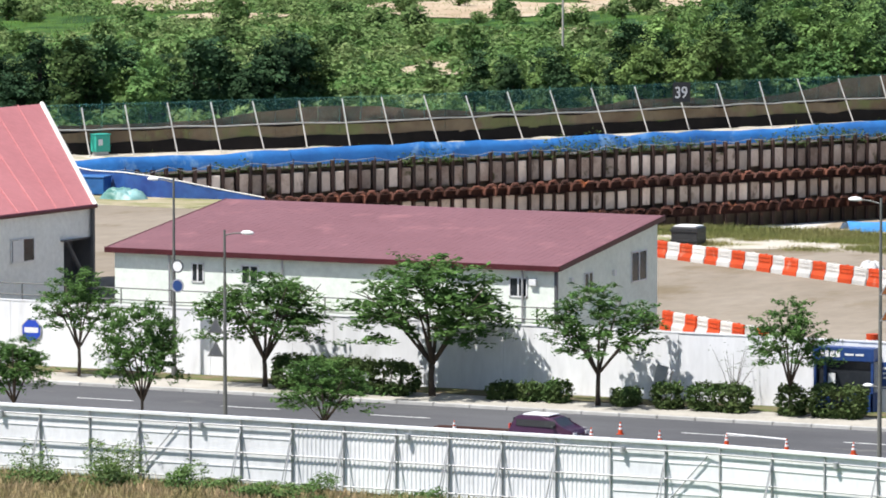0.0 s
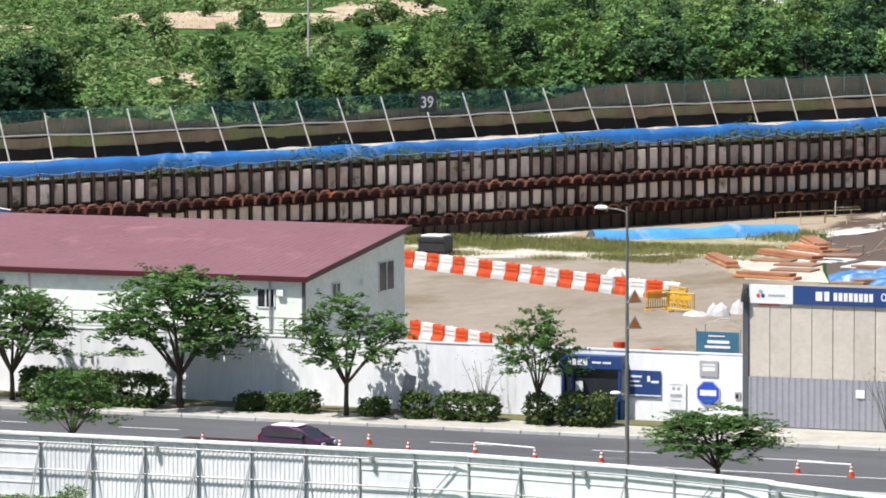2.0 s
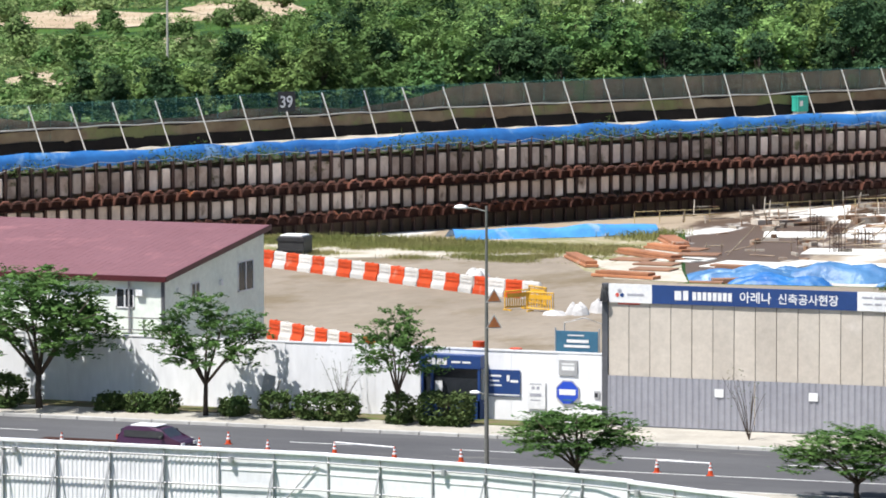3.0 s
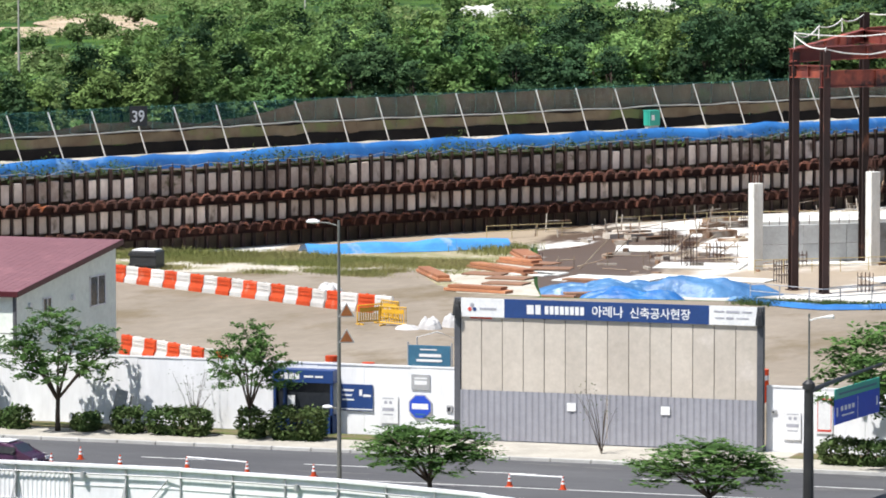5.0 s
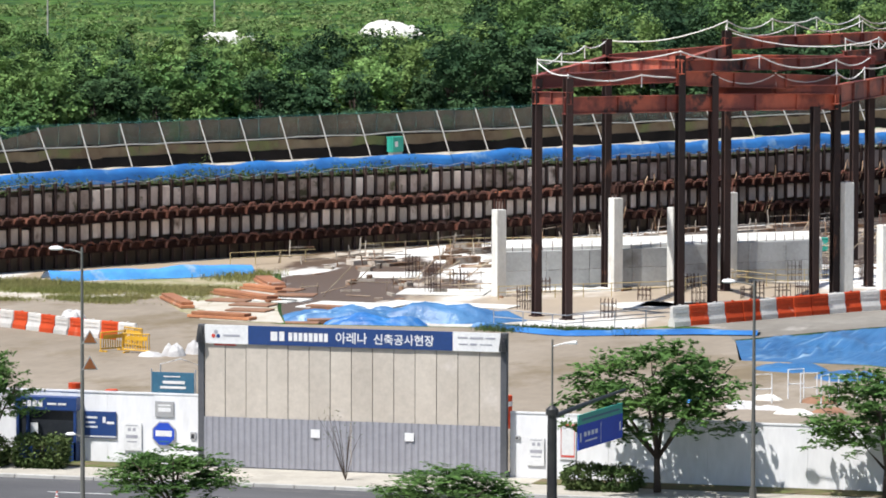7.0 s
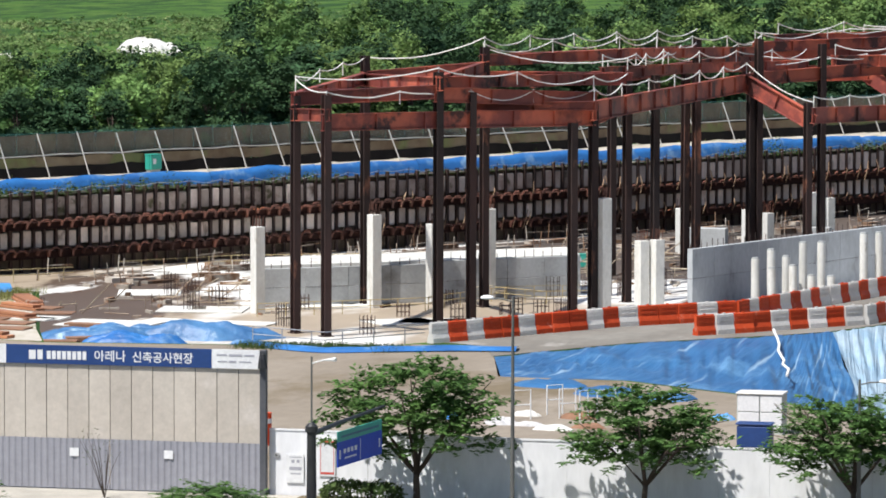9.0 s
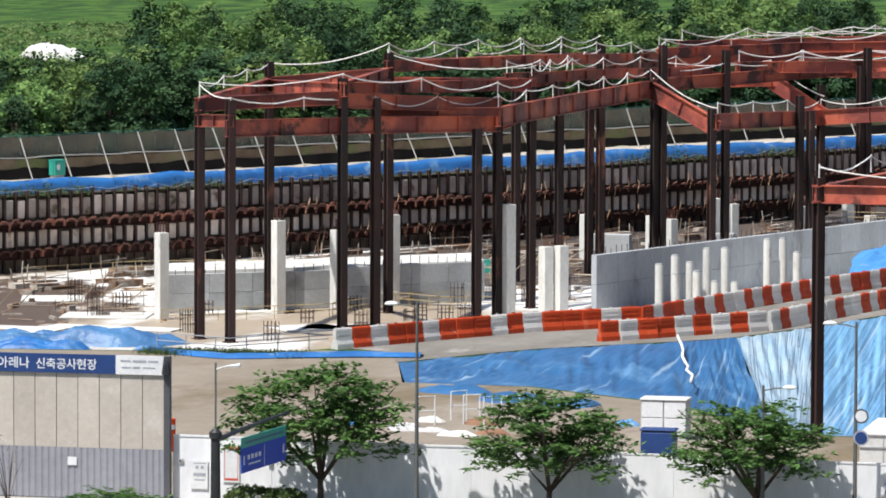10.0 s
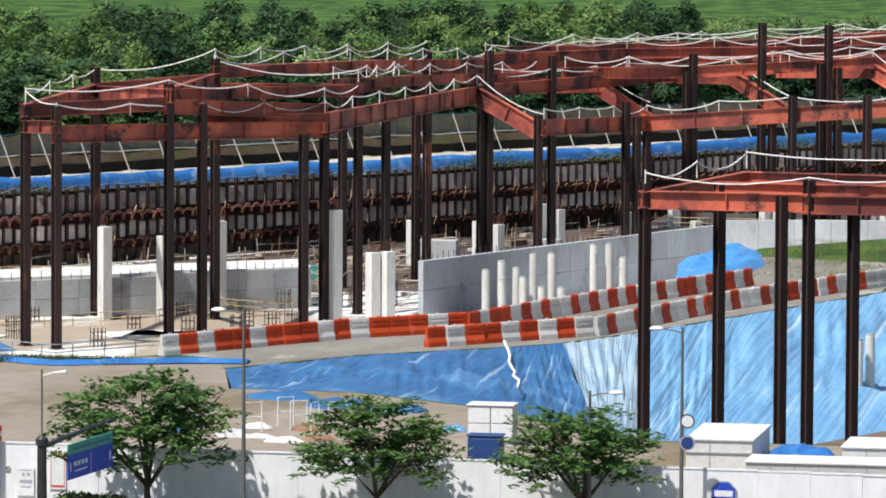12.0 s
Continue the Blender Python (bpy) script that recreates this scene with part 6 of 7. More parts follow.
fence_brace = mesh_of("brace", tubed((((0, -0.05, 2.5), (0.1, -1.1, 0.0)), 0.035), (((0, -0.05, 2.5), (-0.35, -0.5, 0.0)), 0.03), sides=6), GREY_STEEL)
flat_sheet = mesh_of("sheet", boxed((0.01, 2.49, 0.06, 0.09, 0.1, 3.0), (0.01, 2.49, 0.03, 0.06, 0.9, 0.96), (0.01, 2.49, 0.03, 0.06, 2.2, 2.26), bevel=0.005), FENCE_SHEET)
cap_mesh = mesh_of("cap", boxed((0.0, 2.5, -0.08, 0.14, 2.98, 3.13), bevel=0.02), FENCE_SHEET)
rng = random.Random(77)
for i, (p, way) in enumerate(along(FENCE, 2.5, 0.7)):
    m = facing(p, way)
    ribbed = -101.5 < p.x < -86.5
    part("sheet", sheet if ribbed else flat_sheet, None, near_fence).matrix_basis = m @ pose(0, rng.uniform(-0.01, 0.01), 0)
    part("cap", cap_mesh, None, near_fence).matrix_basis = m
    part("post", fence_post, None, near_fence).matrix_basis = m
    if ribbed or i % 2:
        part("brace", fence_brace, None, near_fence).matrix_basis = m
    if i % 5 == 2 and not ribbed:
        part("diagonal", tubed((((0.05, -0.05, 0.5), (1.9, -0.05, 2.6)), 0.03), sides=6), GREY_STEEL, near_fence).matrix_basis = m
    if i % 4 == 0:
        lamp = part("lantern", tubed((((0.6, -0.12, 2.55), (0.6, -0.12, 2.8)), 0.11), sides=10), GREY_STEEL, near_fence, "small grey lantern")
        lamp.matrix_basis = m
for z in (0.35, 1.55, 2.72):
    bm = bmesh.new()
    tube(bm, [Vector((x, y - 0.06, z)) for x, y in FENCE], 0.038, 6)
    part("rail", bm, GREY_STEEL, near_fence)


# ---- street lamps and signs ----
def street_lamp(x, y, tall, side, label, second=None, mat=GREY_STEEL):
    """A tapered mast with a curved arm and a flat white head; side is the way that the arm points."""
    ob = thing("street_lamp", label, "street lamp", (x, y, 0.12), "street lamps along the road")
    part("mast", tubed((((0, 0, 0), (0, 0, tall * 0.5), (0, 0, tall)), [0.11, 0.085, 0.055]), sides=10), mat, ob)
    part("base", tubed((((0, 0, 0), (0, 0, 0.5)), 0.17), sides=10), mat, ob)
    for z, reach, head in ((tall - 0.1, 0.95, 0.34), *(((second, 0.35, 0.26),) if second else ())):
        part("arm", tubed((((0, 0, z - 0.15), (side * reach * 0.5, 0, z - 0.03), (side * reach, 0, z)), 0.035), sides=6), mat, ob)
        bm = bmesh.new()
        bmesh.ops.create_uvsphere(bm, u_segments=14, v_segments=8, radius=1.0)
        for v in bm.verts:
            v.co = Vector((side * (reach + head * 0.75) + v.co.x * head, v.co.y * head * 0.5, z + v.co.z * head * (0.42 if v.co.z > 0 else 0.2)))
        part("head", bm, SIGN_WHITE, ob, "rounded white lamp head", smooth=True)
    return ob


def hung_sign(lamp, shape, z, dx, size, face, rim, label, turn=0.0):
    """A flat sign clamped to a mast: a disc or a triangle with a rim."""
    n, a0 = (20, 0.0) if shape == "disc" else (3, math.pi / 2)
    def plate(r, y0, y1):
        bm = bmesh.new()
        prism(bm, [(dx + r * math.cos(a0 + k * math.tau / n), z + r * math.sin(a0 + k * math.tau / n)) for k in range(n)], y0, y1)
        for v in bm.verts:
            v.co = Matrix.Rotation(turn, 4, "Z") @ v.co
        return bm
    s = part("sign", plate(size, -0.14, -0.11), rim, lamp, label)
    part("face", plate(size * 0.78, -0.15, -0.141), face, s)


GREEN_POLE = material("grey_green_pole", (0.13, 0.13, 0.12), (0.09, 0.09, 0.085), 1.0, 0.55)
a = street_lamp(-110.3, 208.5, 9.7, 1, "grey street lamp with two triangular warning signs", mat=GREEN_POLE)
for z in (4.0, 5.1):
    hung_sign(a, "triangle", z, -0.42, 0.5, DARK_STEEL, GREEN_POLE, "bare grey back of a triangular sign")
b = street_lamp(-77.7, 208.5, 12.3, -1, "tall grey street lamp with orange triangular signs", 4.0, GREEN_POLE)
BURNT = material("burnt_orange", (0.34, 0.12, 0.03), (0.25, 0.08, 0.03), 1.0, 0.5)
for z in (7.1, 8.25):
    hung_sign(b, "triangle", z, 0.32, 0.42, BURNT, GREY_STEEL, "orange triangular warning sign", 0.5)
c = street_lamp(-124.1, 229.0, 10.3, -1, "thin dark street lamp with two round signs", mat=GREEN_POLE)
hung_sign(c, "disc", 5.75, 0.28, 0.34, SIGN_WHITE, DARK_STEEL, "round white sign")
hung_sign(c, "disc", 4.75, 0.28, 0.36, NAVY, GREY_INK, "round blue sign")
street_lamp(-51.4, 226.0, 10.1, -1, "thin grey street lamp by the pavement", mat=GREEN_POLE)
d = street_lamp(-31.5, 229.0, 9.4, -1, "thin grey street lamp with round signs", mat=GREEN_POLE)
hung_sign(d, "disc", 5.1, 0.28, 0.34, SIGN_WHITE, DARK_STEEL, "round white sign")
hung_sign(d, "disc", 4.1, 0.28, 0.36, NAVY, GREY_INK, "round blue sign")
e = street_lamp(-35.3, 226.0, 6.7, 1, "short grey street lamp before a tree", mat=GREEN_POLE)
part("collar", tubed((((0, 0, 4.2), (0, 0, 4.8)), [0.15, 0.1]), sides=10), SIGN_WHITE, e, "white collar")

gantry = thing("road_sign", "blue and green direction sign on a black cantilever pole", "road sign", (-57.2, 212, 0.12))
part("pole", tubed((((0, 0, 0), (0, 0, 5.2)), [0.24, 0.2]), sides=12), BLACK, gantry, "thick black pole")
part("head", tubed((((0, 0, 5.2), (0, 0, 5.45), (0, 0, 5.6)), [0.28, 0.28, 0.12]), sides=12), BLACK, gantry)
arm_way = Matrix.Rotation(math.atan2(0.995, 0.1), 4, "Z")
def on_arm(bm):
    for v in bm.verts:
        v.co = arm_way @ v.co
    return bm
part("arm", on_arm(tubed((((0, 0, 5.1), (3.5, 0, 5.25), (9.2, 0, 5.4)), [0.13, 0.1, 0.07]), sides=8)), BLACK, gantry)
def board_at(x0, x1, y0, y1, z0, z1):
    return on_arm(boxed((2.6 + x0 * 2.75, 2.6 + x1 * 2.75, -0.2 + y0, -0.2 + y1, 4.1 + z0, 4.1 + z1)))
plate = part("board", board_at(0, 2.05, -0.06, 0, -0.75, 0.35), SIGN_BLUE, gantry, "blue direction board")
part("top_board", board_at(0, 2.05, -0.06, 0, 0.36, 0.82), SIGN_GREEN, gantry, "green top board")
for x0, x1, z0, z1 in ((0.25, 0.36, -0.2, 0.0), (0.42, 0.53, -0.2, 0.0), (0.59, 0.7, -0.2, 0.0), (0.76, 0.87, -0.2, 0.0), (0.3, 0.85, -0.45, -0.38), (1.9, 1.96, -0.4, 0.0), (0.06, 0.12, -0.4, 0.0), (1.02, 1.035, -0.7, 0.25)):
    part("lettering", board_at(x0, x1, -0.068, -0.062, z0, z1), SIGN_WHITE, plate, "white lettering")
part("lettering", board_at(0.15, 1.9, -0.068, -0.062, 0.52, 0.62), SIGN_TEAL, plate, "pale lettering")
part("thin_mast", tubed((((0, 0, 5.6), (0, 0, 8.5)), 0.05), sides=6), GREEN_POLE, gantry, "thin grey mast")
part("mast_lamp", tubed((((0, 0, 8.2), (0.5, 0, 8.35), (1.1, 0, 8.4)), [0.03, 0.03, 0.1]), sides=6), SIGN_WHITE, gantry, "small white lamp arm")


# ---- signs on the hoarding and the gate ----
def lettering(parent, words, x, y, z, size, mat, m=None):
    """Words in the built-in font, standing upright and facing -y; x is where they begin."""
    curve = bpy.data.curves.new("lettering", "FONT")
    curve.body, curve.size, curve.extrude, curve.offset = words, size, 0.006, 0.012 * size
    holder = bpy.data.objects.new("lettering", curve)
    scene.collection.objects.link(holder)
    data = bpy.data.meshes.new_from_object(holder.evaluated_get(bpy.context.evaluated_depsgraph_get()))
    bpy.data.objects.remove(holder)
    data.materials.clear()
    data.materials.append(mat)
    ob = part("lettering", data, None, parent, "white lettering")
    ob.matrix_basis = (m or Matrix.Identity(4)) @ Matrix.Translation((x, y, z)) @ Matrix.Rotation(radians(90), 4, "X")
    return ob


def bars(parent, x0, z0, y, sizes, mat, label="lettering in plain bars"):
    for dx, dz, w, h in sizes:
        part("lettering", boxed((x0 + dx, x0 + dx + w, y - 0.008, y, z0 + dz, z0 + dz + h)), mat, parent, label)


sy = GY - 0.125
x0 = GX0 + 2.25
bars(sign, x0, 6.36, sy, ((1.15, 0, 0.34, 0.44), (1.58, 0, 0.26, 0.46), *[(2.05 + 0.255 * k, 0.02, 0.19, 0.4) for k in range(8)]), SIGN_WHITE, "name drawn as white bars")
lettering(sign, "아레나", x0 + 4.4, sy, 6.38, 0.58, SIGN_WHITE)
lettering(sign, "신축공사현장", x0 + 6.3, sy, 6.38, 0.55, SIGN_WHITE)
bars(sign, GX0 + 0.05, 6.45, sy, ((0.95, 0.05, 0.85, 0.1),), GREY_INK, "small grey print")
for dx, dz, mat in ((0.62, 0.22, GREY_INK), (0.5, 0.02, SIGN_RED), (0.74, 0.02, NAVY)):
    part("mark", tubed((((GX0 + dx, sy, 6.5 + dz), (GX0 + dx, sy - 0.01, 6.5 + dz)), 0.1), sides=12), mat, sign, "small coloured petal")
bars(sign, GX1 - 2.35, 6.35, sy, ((0.25, 0.4, 0.5, 0.08), (0.85, 0.38, 0.65, 0.11), (1.6, 0.4, 0.5, 0.08), (0.3, 0.1, 0.45, 0.06), (0.85, 0.08, 0.35, 0.1), (1.35, 0.1, 0.6, 0.06)), GREY_INK, "small grey print")
part("red_strip", boxed((GX0 + 0.5, GX0 + 1.6, GY - 0.035, GY - 0.022, 6.05, 6.14)), SIGN_RED, gate)
for x in (GX0 - 0.15, GX1 + 0.15):
    heap("cloth_wrap", "dark cloth wrapped round the gate post's top", "cloth", x, GY - 0.15, 6.2, 0.22, 0.25, 1.0, BLACK, 9)


def octagon_sign(x, z):
    ob = thing("security_sign", "blue octagonal security sign on the white hoarding", "sign", (x, 230.24, z), "octagonal security signs")
    def eight(r, y0, y1):
        bm = bmesh.new()
        prism(bm, [(r * math.cos((k + 0.5) * math.tau / 8), r * math.sin((k + 0.5) * math.tau / 8)) for k in range(8)], y0, y1)
        return bm
    rim = part("rim", eight(0.64, -0.02, 0.03), GREY_INK, ob, "pale grey rim")
    part("face", eight(0.58, -0.035, -0.021), SIGN_BLUE, ob)
    bars(ob, -0.42, -0.12, -0.036, ((0, 0, 0.84, 0.28),), SIGN_WHITE, "white bar for the name")
    bars(ob, -0.25, -0.4, -0.036, ((0, 0, 0.5, 0.07),), SIGN_TEAL, "small pale bar")


octagon_sign(-81.6, 1.62)
octagon_sign(-133.3, 2.0)
octagon_sign(-29.7, 1.75)


def board_sign(x0, x1, z0, z1, mat, label, marks, ink, y=230.24):
    ob = thing("wall_sign", label, "sign", ((x0 + x1) / 2, y, z0), "signs on the hoarding")
    w = (x1 - x0) / 2
    part("board", boxed((-w, w, -0.015, 0.03, 0, z1 - z0), bevel=0.004), mat, ob)
    for dx, dz, bw, bh in marks:
        part("lettering", boxed((-w + dx, -w + dx + bw, -0.022, -0.016, dz, dz + bh)), ink, ob, "lettering in plain bars")


board_sign(-82.05, -81.1, 2.45, 3.2, GREY_STEEL, "grey framed notice above the octagonal sign", ((0.15, 0.25, 0.65, 0.2), (0.15, 0.52, 0.65, 0.08)), SIGN_WHITE)
board_sign(-85.75, -84.05, 1.3, 2.6, NAVY, "navy information board on the white hoarding", ((0.12, 0.95, 0.6, 0.1), (0.12, 0.72, 0.5, 0.08), (0.12, 0.5, 0.62, 0.08), (1.0, 0.75, 0.15, 0.3), (1.2, 0.7, 0.4, 0.12), (0.0, 0.05, 1.7, 0.06)), SIGN_WHITE)
board_sign(-83.65, -82.75, 0.75, 2.1, SIGN_WHITE, "white warning notice with dark print", ((0.2, 0.95, 0.15, 0.15), (0.45, 0.95, 0.15, 0.15), (0.1, 0.6, 0.6, 0.16), (0.15, 0.4, 0.5, 0.06), (0.1, 1.2, 0.6, 0.04)), GREY_INK)
board_sign(-63.35, -62.5, 0.75, 2.1, SIGN_WHITE, "white warning notice with dark print", ((0.25, 0.95, 0.15, 0.15), (0.5, 0.95, 0.15, 0.15), (0.15, 0.6, 0.6, 0.16), (0.2, 0.4, 0.5, 0.06), (0.15, 1.2, 0.6, 0.04)), GREY_INK)
board_sign(-63.95, -63.7, 1.95, 2.15, GREY_STEEL, "small grey box on the white hoarding", ((0.05, 0.05, 0.1, 0.08),), BLACK)
board_sign(-61.75, -60.95, 1.1, 2.9, SIGN_WHITE, "white notice with a red foot on the hoarding", ((0.06, 0.1, 0.68, 0.1), (0.06, 1.62, 0.68, 0.06), (0.06, 0.2, 0.03, 1.42), (0.71, 0.2, 0.03, 1.42)), SIGN_RED)
board_sign(-80.25, -79.95, 1.4, 1.75, GREY_STEEL, "small grey lock box on the hoarding", ((0.05, 0.05, 0.15, 0.2),), BLACK)

booth = thing("guard_booth", "navy framed guard booth set into the white hoarding", "guard booth", pose(-87.45, 229.9, 0) @ Matrix.Diagonal((0.86, 1, 1, 1)))
part("header", boxed((-1.85, 1.85, -0.35, 0.35, 2.65, 3.3), bevel=0.02), NAVY, booth, "navy header with white lettering")
for x in (-1.8, -1.2, 1.65):
    part("post", boxed((x, x + 0.14, -0.3, -0.16, 0.15, 2.65)), NAVY, booth)
part("sill", boxed((-1.8, 1.8, -0.3, 0.3, 0.15, 1.1)), NAVY, booth)
part("window", boxed((-1.7, 1.7, -0.12, -0.08, 1.1, 2.65)), DARK_GLASS, booth, "dark window")
part("notice", boxed((-1.0, -0.55, -0.16, -0.13, 1.5, 2.0)), SIGN_WHITE, booth, "white notice")
bars(booth, -1.7, 2.82, -0.36, ((0.25, 0, 0.28, 0.3), (0.6, 0, 0.22, 0.3), (0.9, 0, 0.28, 0.3), (1.25, 0, 0.26, 0.3), (1.8, 0.1, 0.55, 0.1), (2.45, 0.1, 0.5, 0.1)), SIGN_WHITE)

info = thing("notice_board", "teal notice board on posts inside the yard", "notice board", (-86.5, 245.5, 0))
part("board", boxed((-1.15, 1.15, -0.03, 0.03, 1.85, 2.95), bevel=0.01), SIGN_TEAL, info)
for x in (-1.2, 1.2):
    part("post", tubed((((x, 0.05, 0), (x, 0.05, 3.1)), 0.05), sides=6), GREY_STEEL, info)
bars(info, -0.8, 2.0, -0.04, ((0.1, 0.1, 1.4, 0.13), (0.25, 0.35, 1.2, 0.16), (0.3, 0.7, 0.9, 0.06)), SIGN_WHITE)
part("frame", tubed((((-0.9, 0.6, 0), (-0.9, 0.6, 3.3), (0.2, 0.6, 3.6), (1.2, 0.6, 3.3), (1.2, 0.6, 0)), 0.04), sides=6), GREY_STEEL, info)

number = thing("number_board", "near-black number board hung on the far fence", "sign", facing(Vector((-175.3, 418.6, 0)), Vector((0.52, 0.85, 0))))
part("board", boxed((-0.95, 0.95, -0.35, -0.28, 2.7, 4.5), bevel=0.02), BLACK, number)
lettering(number, "39", -0.8, -0.36, 3.1, 1.45, SIGN_WHITE)


def green_cabinet(x, y, way):
    ob = thing("green_box", "small teal plastic cabinet beside the far fence", "cabinet", facing(Vector((x, y, 0)), Vector(way)), "teal cabinets by the far fence")
    part("body", boxed((-0.7, 0.7, -0.5, 0.4, 0.35, 1.75), bevel=0.05), TEAL_PLASTIC, ob)
    part("lid", boxed((-0.75, 0.75, -0.55, 0.45, 1.75, 1.85), bevel=0.03), TEAL_PLASTIC, ob)
    part("window", boxed((-0.45, -0.05, -0.52, -0.5, 0.9, 1.4)), SIGN_WHITE, ob)
    part("stand", boxed((-0.6, 0.6, -0.4, 0.3, 0, 0.35)), GREY_STEEL, ob)


green_cabinet(-207.6, 384.2 - 14, (0.5, 0.86, 0))
green_cabinet(-143.2, 477.5 - 6, (0.5, 0.86, 0))
green_cabinet(-96.5, 452.5, (1, 0.3, 0))
low_box = bpy.data.objects["green_box.002"]
low_box.matrix_basis = pose(-96.5, 452.5, FLOOR, 0, 0, 17) @ Matrix.Diagonal((0.6, 0.6, 0.8, 1))

# ---- things in the yard ----
bin_ob = thing("waste_bin", "black steel skip with a pale lid in the yard", "skip", (-130.2, 312.6, 0.02))
part("body", boxed((-0.95, 0.95, -0.8, 0.8, 0.05, 1.25), bevel=0.06), BLACK, bin_ob)
part("lid", boxed((-0.8, 0.8, -0.7, 0.7, 1.25, 1.36), bevel=0.04), SIGN_WHITE, bin_ob, "pale lid")
part("rib", boxed((-1.0, 1.0, -0.86, -0.8, 0.95, 1.1), (-1.0, 1.0, -0.86, -0.8, 0.3, 0.42)), BLACK, bin_ob)
crate = thing("blue_crate", "bright blue covered crate beside the hall", "crate", pose(-187.9, 334.0, 0.03, 0, 0, 10))
part("body", boxed((-1.15, 1.15, -0.9, 0.9, 0, 1.25), bevel=0.08), BLUE_TARP, crate)
part("lid", boxed((-1.2, 1.2, -0.95, 0.95, 1.25, 1.4), bevel=0.05), BLUE_TARP, crate)


def folding_barrier(x, y, turn):
    ob = thing("yellow_barrier", "yellow steel crowd barrier with close bars", "barrier", pose(x, y, 0.02, 0, 0, turn), "yellow crowd barriers")
    part("frame", tubed((((-0.9, 0, 0.15), (-0.9, 0, 1.15), (0.9, 0, 1.15), (0.9, 0, 0.15), (-0.9, 0, 0.2)), 0.05), sides=6), YELLOW, ob)
    for i in range(9):
        part("bar", boxed((-0.72 + i * 0.18, -0.66 + i * 0.18, -0.02, 0.02, 0.2, 1.12)), YELLOW, ob)
    part("plate", boxed((-0.75, 0.75, -0.03, -0.02, 0.75, 1.0)), YELLOW, ob)
    for x in (-0.7, 0.7):
        part("foot", boxed((x - 0.04, x + 0.04, -0.35, 0.35, 0, 0.08)), YELLOW, ob)


folding_barrier(-101.6, 281.8, -10)
folding_barrier(-103.4, 282.6, 60)
folding_barrier(-103.0, 285.2, -35)
WHITE_BAG = material("white_woven_sack", (0.55, 0.54, 0.53), (0.4, 0.39, 0.39), 0.9, 0.8, bump=0.1)
for i, (x, y, h) in enumerate(((-99.0, 281.0, 0.9), (-98.0, 282.6, 1.1), (-97.2, 284.4, 1.3), (-100.2, 280.4, 0.35))):
    heap("bulk_bag", "crumpled white bulk bag in the yard", "sack", x, y, 0.02, 0.75, 0.6, h, WHITE_BAG, 30 + i)
heap("bulk_bag", "white sheeted pile beside the water barriers", "sack", -112.6, 300.5, 0.02, 0.9, 0.7, 0.8, WHITE_BAG, 44)


def road_cone(x, y, mat=None, group="traffic cones"):
    ob = thing("traffic_cone", "small orange traffic cone with white bands", "traffic cone", pose(x, y, 0.012) @ Matrix.Diagonal((0.85, 0.85, 0.85, 1)), group)
    part("base", boxed((-0.19, 0.19, -0.19, 0.19, 0, 0.04), bevel=0.01), ORANGE, ob)
    part("body", tubed((((0, 0, 0.03), (0, 0, 0.7)), [0.15, 0.03]), sides=12), ORANGE, ob)
    for z, r in ((0.28, 0.112), (0.48, 0.077)):
        part("band", tubed((((0, 0, z), (0, 0, z + 0.11)), [r, r - 0.02]), sides=12), SIGN_WHITE, ob, "white reflective band")
    return ob


for x, y in ((-101.5, 215.0), (-94.2, 217.9), (-94.6, 215.4), (-91.3, 215.8), (-88.1, 216.2), (-84.8, 215.4), (-81.6, 215.6), (-72.0, 215.2), (-69.4, 215.0)):
    road_cone(x, y)
for x0, y0, x1, y1 in ((-88.1, 216.2, -84.8, 215.4), (-72.0, 215.2, -69.4, 215.0)):
    ob = thing("cone_bar", "white bar laid across traffic cones", "bar", None, "bars between traffic cones")
    part("bar", tubed((((x0, y0, 0.57), (x1, y1, 0.57)), 0.04), sides=8), SIGN_WHITE, ob)
for x, y in ((-70.2, 251, ), (-90.6, 247.5), (-93.6, 250)):
    ob = thing("site_drum", "faded orange and white site drum", "drum", (x, y, 0.02), "site drums")
    part("body", tubed((((0, 0, 0), (0, 0, 1.7)), 0.33), sides=14), ORANGE, ob)
    part("band", tubed((((0, 0, 1.15), (0, 0, 1.4)), 0.34), sides=14), SIGN_WHITE, ob, "white band")

lean = thing("leaning_board", "grey board leaning by the hoarding", "board", pose(-97.3, 229.3, 0.15, 0, 14, 0))
part("board", boxed((-0.3, 0.3, -0.05, 0.05, 0, 1.9), bevel=0.01), GREY_STEEL, lean)
part("strut", boxed((0.5, 0.58, -0.05, 0.05, -0.1, 1.8)), POLE_PALE, lean)

# ---- parked car ----
car = thing("parked_car", "small boxy dark purple hatchback parked on the road", "car", pose(-95.4, 212.3, 0.012, 0, 0, 176) @ Matrix.Diagonal((1, 1, 0.92, 1)))
profile = [(-1.7, 0.32), (-1.72, 0.75), (-1.6, 0.95), (-1.15, 1.05), (-0.55, 1.52), (0.2, 1.62), (1.35, 1.58), (1.62, 1.1), (1.7, 0.85), (1.7, 0.32)]
bm = bmesh.new()
prism(bm, profile, -0.78, 0.78)
for v in bm.verts:
    if v.co.z > 1.2:
        v.co.y *= 0.82
bmesh.ops.bevel(bm, geom=list(bm.edges), offset=0.06, segments=2, affect="EDGES")
part("body", bm, PURPLE, car)
part("roof_panel", boxed((-0.3, 1.1, -0.5, 0.5, 1.6, 1.66), bevel=0.02), SIGN_WHITE, car, "pale roof panel")
